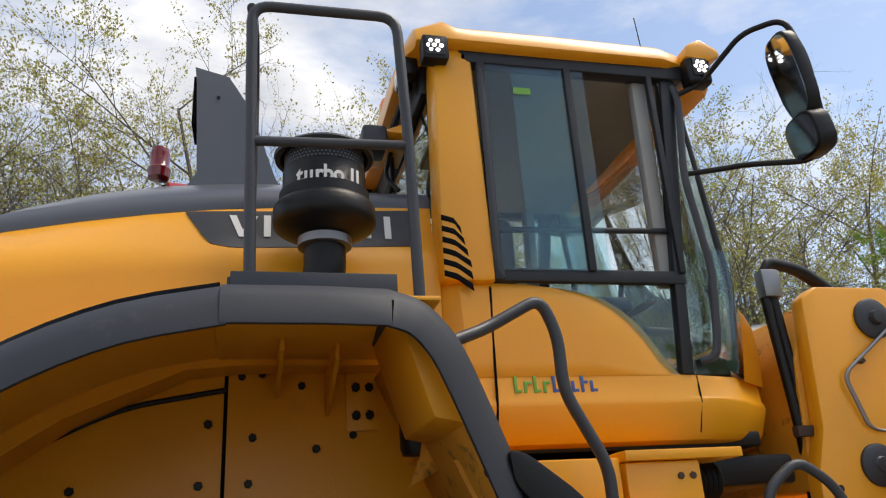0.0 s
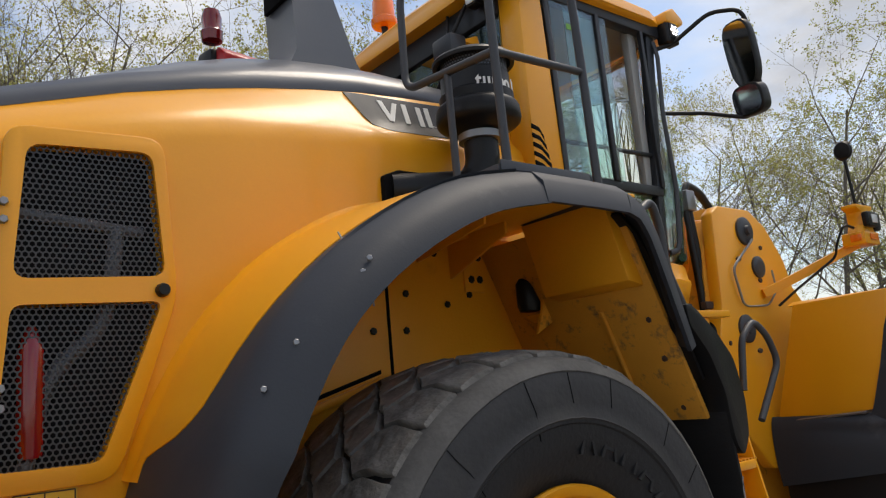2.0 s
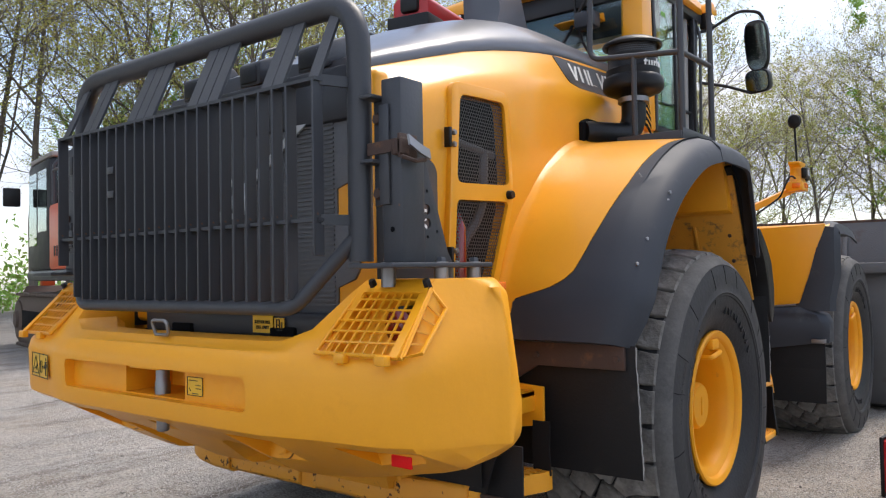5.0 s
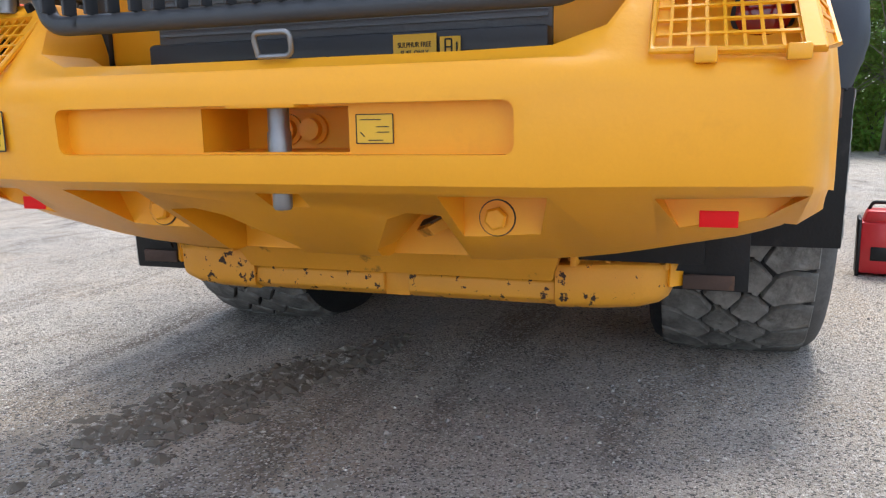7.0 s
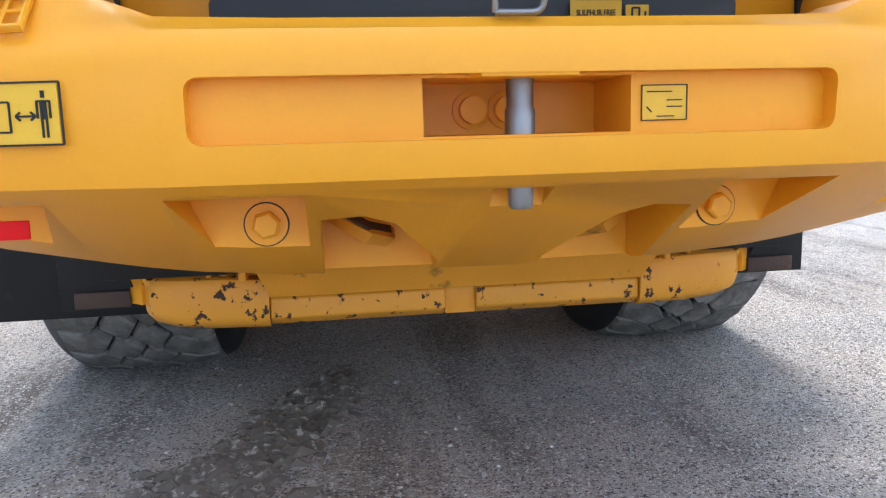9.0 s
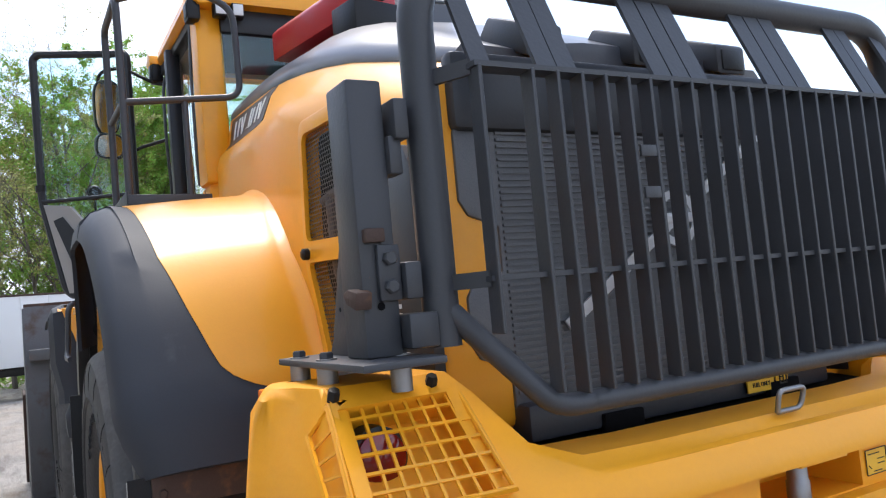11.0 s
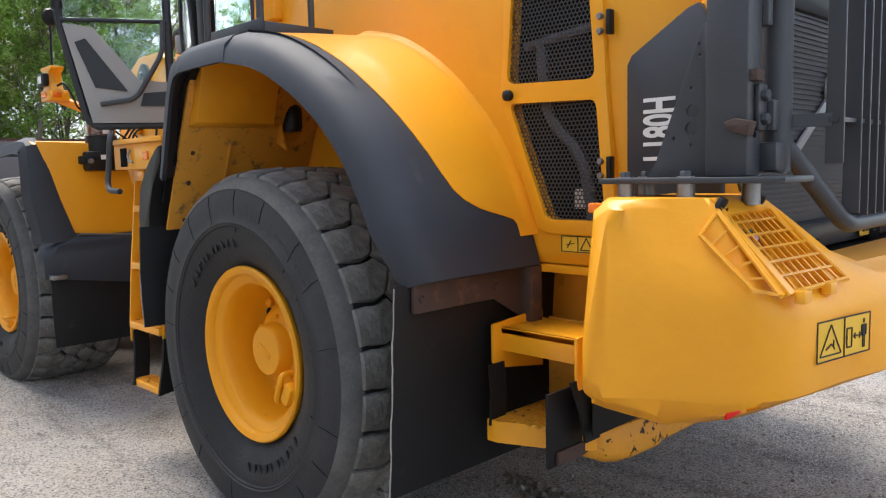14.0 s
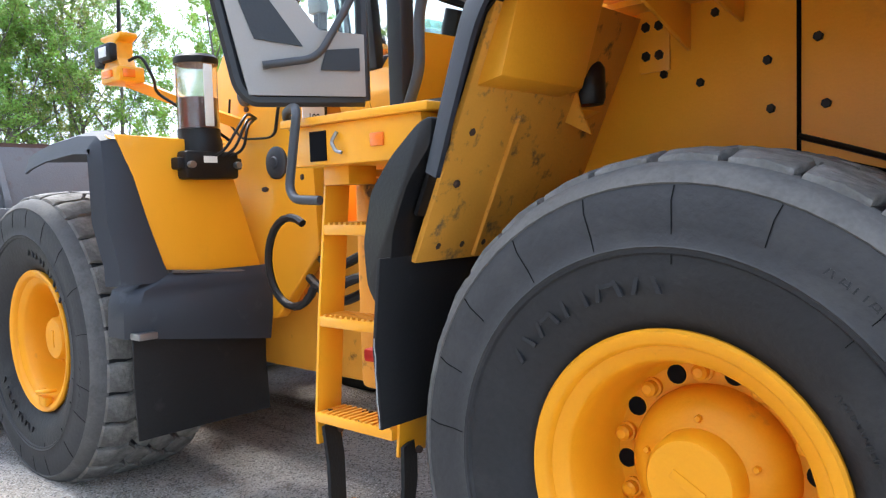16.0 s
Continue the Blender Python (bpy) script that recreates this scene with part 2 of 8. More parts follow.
def leaf_material(name, base, shift):
    m = material(name, base, 0.55, vary=0.25, scale=0.6, grain=0.1, grain_scale=9, bump=0)
    n, l = m.node_tree.nodes, m.node_tree.links
    geo, hue = n.new("ShaderNodeNewGeometry"), n.new("ShaderNodeHueSaturation")
    b = n["Principled BSDF"]
    src = b.inputs["Base Color"].links[0].from_socket
    rng = n.new("ShaderNodeMapRange")
    l.new(geo.outputs["Random Per Island"], rng.inputs[0])
    rng.inputs[3].default_value, rng.inputs[4].default_value = 0.5 - shift, 0.5 + shift
    val = n.new("ShaderNodeMapRange")
    l.new(geo.outputs["Random Per Island"], val.inputs[0])
    val.inputs[3].default_value, val.inputs[4].default_value = 0.65, 1.35
    l.new(rng.outputs[0], hue.inputs["Hue"])
    l.new(val.outputs[0], hue.inputs["Value"])
    l.new(src, hue.inputs["Color"])
    l.new(hue.outputs[0], b.inputs["Base Color"])
    tr = n.new("ShaderNodeBsdfTranslucent")
    l.new(hue.outputs[0], tr.inputs["Color"])
    ms = n.new("ShaderNodeMixShader")
    ms.inputs[0].default_value = 0.45
    l.new(b.outputs[0], ms.inputs[1])
    l.new(tr.outputs[0], ms.inputs[2])
    l.new(ms.outputs[0], n["Material Output"].inputs["Surface"])
    return m


M["leaf_young"] = leaf_material("young_yellow_green_leaves", (0.36, 0.33, 0.10), 0.03)
M["leaf_green"] = leaf_material("fresh_green_leaves", (0.21, 0.34, 0.065), 0.03)
M["leaf_olive"] = leaf_material("olive_spring_leaves", (0.33, 0.33, 0.10), 0.04)


# ---- mesh helpers ----
# The machine's sections (hood, cab, wheel arches, tower) are drawn on their own plans; a plan's tables set them to the machine's widths and lengths.
PLANS = {
    "hood": {"x": ((-1.66, -1.66), (-0.6, -0.6), (-0.19, -0.14), (0.66, 0.74)), "y": ((0.0, 0.0), (0.3, 0.25), (0.52, 0.42), (0.755, 0.62), (0.83, 0.735), (0.93, 0.825), (1.2, 1.095))},
    "arch": {"x": ((-1.03, -1.035), (-0.62, -0.64), (0.0, 0.02), (0.52, 0.53), (0.87, 0.89)), "y": ((0.0, 0.0), (0.672, 0.60), (0.80, 0.72), (0.93, 0.825), (1.0, 0.90), (1.26, 1.15), (1.40, 1.29), (1.585, 1.475)),
             "z": ((1.1, 1.1), (1.3, 1.305), (1.56, 1.572), (1.735, 1.752), (2.0, 2.03), (2.2, 2.23))},
    "cab": {"x": ((0.60, 0.655), (0.70, 0.735), (0.87, 0.94), (1.3, 1.38), (1.5, 1.605), (1.6, 1.69), (1.72, 1.81), (2.1, 2.19)), "y": ((0.0, 0.0), (0.5, 0.40), (0.80, 0.63), (0.97, 0.768), (1.07, 0.83), (1.36, 1.09)),
            "z": ((1.6, 1.63), (1.7, 1.72), (1.9, 1.92), (2.235, 2.255), (3.22, 3.225), (3.6, 3.605))},
    "lamps": {"x": ((2.50, 2.66), (2.79, 2.975), (3.0, 3.20)), "y": ((0.90, 0.68), (1.0, 0.78), (1.27, 1.04), (1.45, 1.20))},
    "tower": {"x": ((2.10, 2.13), (2.27, 2.25), (2.44, 2.563), (2.50, 2.66), (2.82, 2.98), (2.95, 3.07), (3.3, 3.3), (3.6, 3.56), (4.1, 4.1)), "y": ((0.0, 0.0), (0.52, 0.40), (0.80, 0.60), (0.90, 0.675), (1.0, 0.775), (1.35, 1.125), (1.6, 1.375))},
}
plan = {}


def laid(p):
    """A point of the section's plan, at its place on the machine."""
    q = []
    for axis, v in zip("xyz", p):
        table = plan.get(axis)
        if table:
            a = abs(v) if axis == "y" else v
            lo, hi = table[0], table[-1]
            a = a - lo[0] + lo[1] if a < lo[0] else a - hi[0] + hi[1] if a > hi[0] else lerp(table, a)
            v = math.copysign(a, v) if axis == "y" else a
        q.append(v)
    return Vector(q)


def lay_out(name=""):
    plan.clear()
    plan.update(PLANS.get(name, {}))


def lerp(table, x):
    xs = [r[0] for r in table]
    return float(np.interp(x, xs, [r[1] for r in table]))


def finish(name, me, mat, angle=38.0):
    if mat:
        for x in (mat if isinstance(mat, (list, tuple)) else (mat,)):
            me.materials.append(M[x] if isinstance(x, str) else x)
    me.polygons.foreach_set("use_smooth", [True] * len(me.polygons))
    me.set_sharp_from_angle(angle=radians(angle))
    return me


def part(name, bm, mat, parent=None, label="", at=None, angle=38.0):
    """Links a bmesh as one mesh object under a thing or a part."""
    me = bpy.data.meshes.new(name)
    if plan and (parent is None or parent.matrix_basis == Matrix.Identity(4)):
        if at is None:
            for v in bm.verts:
                v.co = laid(v.co)
        else:
            at = Matrix.Translation(laid(at.translation) - at.translation) @ at
    bmesh.ops.recalc_face_normals(bm, faces=bm.faces)
    bm.to_mesh(me)
    bm.free()
    ob = new(name, finish(name, me, mat, angle))
    if at is not None:
        ob.matrix_basis = at
    if parent is not None:
        ob.parent = parent
    if label:
        ob["label"] = label
    return ob


def thing(name, label, category, at=(0, 0, 0), group="", kind="", rz=0.0):
    ob = new(name)
    ob.empty_display_size = 0.2
    ob.matrix_basis = pose(*at, 0, 0, rz)
    return tagged(ob, label, category, group, kind)


def solid(bm, pts, faces):
    vs = [bm.verts.new(p) for p in pts]
    for f in faces:
        try:
            bm.faces.new([vs[i] for i in f])
        except ValueError:
            pass
    return vs


def soften(bm, verts, r, seg=2):
    if r > 0:
        edges = list({e for v in verts for e in v.link_edges})
        bmesh.ops.bevel(bm, geom=edges, offset=r, segments=seg, profile=0.5, affect="EDGES", clamp_overlap=True)


def box(x0, x1, y0, y1, z0, z1, r=0.0, bm=None, seg=2):
    bm = bm or bmesh.new()
    pts = [(x, y, z) for x in (x0, x1) for y in (y0, y1) for z in (z0, z1)]
    tmp = bmesh.new()
    vs = solid(tmp, pts, [(0, 1, 3, 2), (4, 6, 7, 5), (0, 4, 5, 1), (2, 3, 7, 6), (0, 2, 6, 4), (1, 5, 7, 3)])
    soften(tmp, vs, r, seg)
    merge(bm, tmp)
    return bm


def merge(bm, other, m=None):
    other.verts.ensure_lookup_table()
    other.verts.index_update()
    vs = [bm.verts.new(m @ v.co if m else v.co) for v in other.verts]
    for f in other.faces:
        try:
            bm.faces.new([vs[v.index] for v in f.verts])
        except ValueError:
            pass
    other.free()


def prism(poly, a, b, axis="y", r=0.0, bm=None, seg=2):
    """A plane outline, given in the two other axes, extruded from a to b."""
    bm = bm or bmesh.new()
    tmp = bmesh.new()

    def place(p, c):
        return {"x": (c, p[0], p[1]), "y": (p[0], c, p[1]), "z": (p[0], p[1], c)}[axis]

    n = len(poly)
    vs = solid(tmp, [place(p, a) for p in poly] + [place(p, b) for p in poly],
               [tuple(range(n)), tuple(range(2 * n - 1, n - 1, -1))] + [(i, (i + 1) % n, n + (i + 1) % n, n + i) for i in range(n)])
    bmesh.ops.recalc_face_normals(tmp, faces=tmp.faces)
    soften(tmp, vs, r, seg)
    merge(bm, tmp)
    return bm


def loft(rings, closed=True, caps=True, bm=None):
    bm = bm or bmesh.new()
    vs = [[bm.verts.new(p) for p in ring] for ring in rings]
    n = len(rings[0])
    for a, b in zip(vs, vs[1:]):
        for i in range(n if closed else n - 1):
            j = (i + 1) % n
            try:
                bm.faces.new((a[i], a[j], b[j], b[i]))
            except ValueError:
                pass
    if caps and closed:
        for ring in (vs[0], vs[-1]):
            try:
                bm.faces.new(ring)
            except ValueError:
                pass
    return bm


def lathe(profile, segs=32, axis="z", centre=(0, 0, 0), bm=None, cap=True):
    """profile: (radius, height) pairs along the axis."""
    rings = []
    for r, h in profile:
        ring = []
        for k in range(segs):
            a = 2 * math.pi * k / segs
            c, s = max(r, 1e-4) * math.cos(a), max(r, 1e-4) * math.sin(a)
            p = {"z": (c, s, h), "y": (c, h, s), "x": (h, c, s)}[axis]
            ring.append((p[0] + centre[0], p[1] + centre[1], p[2] + centre[2]))
        rings.append(ring)
    return loft(rings, True, cap, bm)


def rounded(points, radius, steps=5):
    """A polyline with its corners rounded."""
    pts = [Vector(p) for p in points]
    res = [pts[0]]
    for a, b, c in zip(pts, pts[1:], pts[2:]):
        u, v = (a - b), (c - b)
        d = min(radius, u.length * 0.49, v.length * 0.49)
        p, q = b + u.normalized() * d, b + v.normalized() * d
        for k in range(steps + 1):
            t = k / steps
            res.append((1 - t) ** 2 * p + 2 * t * (1 - t) * b + t * t * q)
    res.append(pts[-1])
    return res


def tube(points, r, bend=0.0, segs=10, bm=None, closed=False):
    pts = rounded(points, bend) if bend else [Vector(p) for p in points]
    bm = bm or bmesh.new()
    rings, up = [], None
    for i, p in enumerate(pts):
        d = (pts[min(i + 1, len(pts) - 1)] - pts[max(i - 1, 0)]).normalized()
        if up is None:
            up = d.orthogonal().normalized()
        up = (up - d * up.dot(d)).normalized()
        side = d.cross(up)
        rad = r[i] if isinstance(r, (list, tuple)) else r
        rings.append([p + rad * (math.cos(2 * math.pi * k / segs) * up + math.sin(2 * math.pi * k / segs) * side) for k in range(segs)])
    return loft(rings, True, True, bm)


def flatbar(points, width, thick, across, bm=None):
    """A flat strip swept along points; across: the direction of its width."""
    pts = [Vector(p) for p in points]
    w = Vector(across).normalized() * width / 2
    rings = []
    for i, p in enumerate(pts):
        d = (pts[min(i + 1, len(pts) - 1)] - pts[max(i - 1, 0)]).normalized()
        t = d.cross(w).normalized() * thick / 2
        rings.append([p + w + t, p - w + t, p - w - t, p + w - t])
    return loft(rings, True, True, bm)


def bolt(centre, normal, r=0.014, h=0.012, bm=None, sides=6):
    n = Vector(normal).normalized()
    u = n.orthogonal().normalized()
    v = n.cross(u)
    c = Vector(centre)
    rings = [[c + k * n * h + r * f * (math.cos(2 * math.pi * i / sides) * u + math.sin(2 * math.pi * i / sides) * v) for i in range(sides)] for k, f in ((-0.3, 1), (0.75, 1), (1, 0.8))]
    return loft(rings, True, True, bm)


def cut(ob, cutter, folded=False):
    """Takes the cutter's volume out of a mesh for good; folded: the mesh crosses itself."""
    me = bpy.data.meshes.new("cutter")
    for v in cutter.verts if plan else ():
        v.co = laid(v.co)
    bmesh.ops.recalc_face_normals(cutter, faces=cutter.faces)
    cutter.to_mesh(me)
    cutter.free()
    tool = new("cutter", me)
    mod = ob.modifiers.new("cut", "BOOLEAN")
    mod.object, mod.operation, mod.solver, mod.use_self = tool, "DIFFERENCE", "EXACT", folded
    bpy.context.view_layer.update()
    done = bpy.data.meshes.new_from_object(ob.evaluated_get(bpy.context.evaluated_depsgraph_get()))
    ob.modifiers.clear()
    ob.data = done
    bpy.data.objects.remove(tool)
    bpy.data.meshes.remove(me)
    done.polygons.foreach_set("use_smooth", [True] * len(done.polygons))
    done.set_sharp_from_angle(angle=radians(33))
    return ob


def words(text, size, m, mat, parent, name="lettering", stretch=1.0, depth=0.001, label="", bold=0.0):
    cu = bpy.data.curves.new(name, "FONT")
    cu.body, cu.size, cu.extrude, cu.align_x, cu.align_y, cu.offset = text, size, depth, "CENTER", "CENTER", bold
    tmp = new(name, cu)
    bpy.context.view_layer.update()
    me = bpy.data.meshes.new_from_object(tmp.evaluated_get(bpy.context.evaluated_depsgraph_get()))
    bpy.data.objects.remove(tmp)
    me.materials.clear()
    me.materials.append(M[mat])
    ob = new(name, me)
    ob.matrix_basis = Matrix.Translation(laid(m.translation) - m.translation) @ m @ Matrix.Diagonal((stretch, 1, 1, 1))
    ob.parent = parent
    if label:
        ob["label"] = label
    return ob


def facing(p, right, up):
    """A pose whose x runs along right and y along up, for flat prints."""
    r, u = Vector(right).normalized(), Vector(up).normalized()
    n = r.cross(u).normalized()
    u = n.cross(r)
    m = Matrix((r, u, n)).transposed().to_4x4()
    return Matrix.Translation(p) @ m


# ---- ground ----
def ground_height(x, y):
    d = max(0.0, (0.85 * x - 0.53 * y) - 5.0)
    fall = -1.5 * (1 - math.exp(-((d / 22.0) ** 1.3))) if d > 0 else 0.0
    rough = 0.018 * noise.noise((x * 0.7, y * 0.7, 0.0)) + 0.012 * noise.noise((x * 2.3, y * 2.3, 4.0))
    return fall + rough - 0.012


def spaced(limit, near, step):
    res, v, s = [0.0], 0.0, step
    while v < limit:
        if v > near:
            s *= 1.16
        v += s
        res.append(v)
    return [-v for v in res[:0:-1]] + res


gx, gy = spaced(900, 7, 0.14), spaced(900, 7, 0.14)
verts = [(x + 0.5, y, ground_height(x + 0.5, y)) for x in gx for y in gy]
nw = len(gy)
faces = [(i * nw + j, (i + 1) * nw + j, (i + 1) * nw + j + 1, i * nw + j + 1) for i in range(len(gx) - 1) for j in range(nw - 1)]
gme = bpy.data.meshes.new("ground")
gme.from_pydata(verts, [], faces)


def ground_material():
    m = bpy.data.materials.new("gravel_yard")
    m.use_nodes = True
    n, l = m.node_tree.nodes, m.node_tree.links
    b = n["Principled BSDF"]
    tc = n.new("ShaderNodeTexCoord")

    def tex(scale, detail=6, rough=0.6):
        t = n.new("ShaderNodeTexNoise")
        t.inputs["Scale"].default_value, t.inputs["Detail"].default_value, t.inputs["Roughness"].default_value = scale, detail, rough
        l.new(tc.outputs["Object"], t.inputs["Vector"])
        return t.outputs["Fac"]

    def mixed(f, a, c):
        x = n.new("ShaderNodeMix")
        x.data_type = "RGBA"
        l.new(f, x.inputs["Factor"])
        for s, v in (("A", a), ("B", c)):
            if isinstance(v, tuple):
                x.inputs[s].default_value = (*v, 1)
            else:
                l.new(v, x.inputs[s])
        return x.outputs["Result"]

    def ranged(f, lo, hi):
        r = n.new("ShaderNodeMapRange")
        l.new(f, r.inputs[0])
        r.inputs[1].default_value, r.inputs[2].default_value = lo, hi
        return r.outputs[0]

    base = mixed(ranged(tex(0.55), 0.38, 0.62), (0.37, 0.345, 0.315), (0.62, 0.575, 0.515))
    base = mixed(ranged(tex(2.6, 8), 0.50, 0.68), base, (0.60, 0.54, 0.46))
    base = mixed(ranged(tex(1.3, 8), 0.54, 0.68), base, (0.27, 0.22, 0.17))
    base = mixed(ranged(tex(6.0, 9, 0.7), 0.56, 0.66), base, (0.29, 0.25, 0.215))
    base = mixed(ranged(tex(0.35, 8), 0.46, 0.62), base, (0.50, 0.425, 0.34))
    # wheel tracks, drawn out along the machine
    along = n.new("ShaderNodeMapping")
    along.inputs["Rotation"].default_value[2] = 0.35
    along.inputs["Scale"].default_value = (0.35, 2.6, 1.0)
    l.new(tc.outputs["Object"], along.inputs["Vector"])
    track = n.new("ShaderNodeTexNoise")
    track.inputs["Scale"].default_value, track.inputs["Detail"].default_value, track.inputs["Roughness"].default_value = 1.0, 8, 0.62
    l.new(along.outputs[0], track.inputs["Vector"])
    base = mixed(ranged(track.outputs["Fac"], 0.52, 0.66), base, (0.20, 0.165, 0.135))
    base = mixed(ranged(track.outputs["Fac"], 0.46, 0.34), base, (0.50, 0.455, 0.40))
    vor = n.new("ShaderNodeTexVoronoi")
    vor.inputs["Scale"].default_value = 140
    l.new(tc.outputs["Object"], vor.inputs["Vector"])
    sep = n.new("ShaderNodeSeparateColor")
    l.new(vor.outputs["Color"], sep.inputs[0])
    base = mixed(ranged(sep.outputs[0], 0.74, 0.90), base, (0.70, 0.67, 0.63))
    base = mixed(ranged(sep.outputs[1], 0.76, 0.90), base, (0.13, 0.125, 0.12))
    big = n.new("ShaderNodeTexVoronoi")
    big.inputs["Scale"].default_value = 34
    l.new(tc.outputs["Object"], big.inputs["Vector"])
    sep2 = n.new("ShaderNodeSeparateColor")
    l.new(big.outputs["Color"], sep2.inputs[0])
    core = ranged(big.outputs["Distance"], 0.42, 0.30)
    pick = n.new("ShaderNodeMath")
    pick.operation = "MULTIPLY"
    l.new(core, pick.inputs[0])
    l.new(ranged(sep2.outputs[2], 0.72, 0.95), pick.inputs[1])
    base = mixed(pick.outputs[0], base, (0.55, 0.52, 0.49))
    base = mixed(ranged(tex(60, 8, 0.75), 0.60, 0.70), base, (0.20, 0.185, 0.17))
    base = mixed(ranged(tex(220, 3), 0.56, 0.72), base, (0.46, 0.44, 0.42))
    l.new(base, b.inputs["Base Color"])
    b.inputs["Roughness"].default_value = 0.95
    b.inputs["Specular IOR Level"].default_value = 0.2
    bump = None
    for h, d in ((tex(5, 6, 0.6), 0.06), (tex(18, 8, 0.7), 0.03), (vor.outputs["Distance"], -0.022), (tex(140, 4), 0.014)):
        bp = n.new("ShaderNodeBump")
        bp.inputs["Strength"].default_value, bp.inputs["Distance"].default_value = 0.8, d
        bp.invert = d < 0
        bp.inputs["Distance"].default_value = abs(d)
        l.new(h, bp.inputs["Height"])
        if bump:
            l.new(bump, bp.inputs["Normal"])
        bump = bp.outputs[0]
    l.new(bump, b.inputs["Normal"])
    return m


M["ground"] = ground_material()
ground = tagged(new("ground", finish("ground", gme, "ground", 80)), "grey compacted gravel yard with ruts and loose stones", "ground", kind="structure")

# ---- wheel loader ----
loader = thing("wheel_loader", "yellow articulated wheel loader with charcoal fenders and rear guard, on gravel", "wheel loader")
SIDES = (1, -1)

# Tread, tyre, rim: the wheel's outer face looks to +y.
TR = 0.782
WHEELS = ((0.042, 1), (0.02, -1), (3.54, 1), (3.54, -1))
WHEEL_Y, WHEEL_Z = 1.117, 0.70
PROFILE = [(0.385, -0.27), (0.41, -0.30), (0.50, -0.335), (0.60, -0.345), (0.68, -0.335), (0.72, -0.315), (0.735, -0.29), (0.745, -0.20), (0.75, 0.0),
           (0.745, 0.20), (0.742, 0.24), (0.741, 0.270), (0.736, 0.290), (0.727, 0.308), (0.716, 0.323), (0.70, 0.333), (0.665, 0.340), (0.66, 0.345), (0.60, 0.350), (0.545, 0.349), (0.54, 0.343), (0.50, 0.340), (0.44, 0.318), (0.405, 0.298), (0.382, 0.283), (0.364, 0.27)]


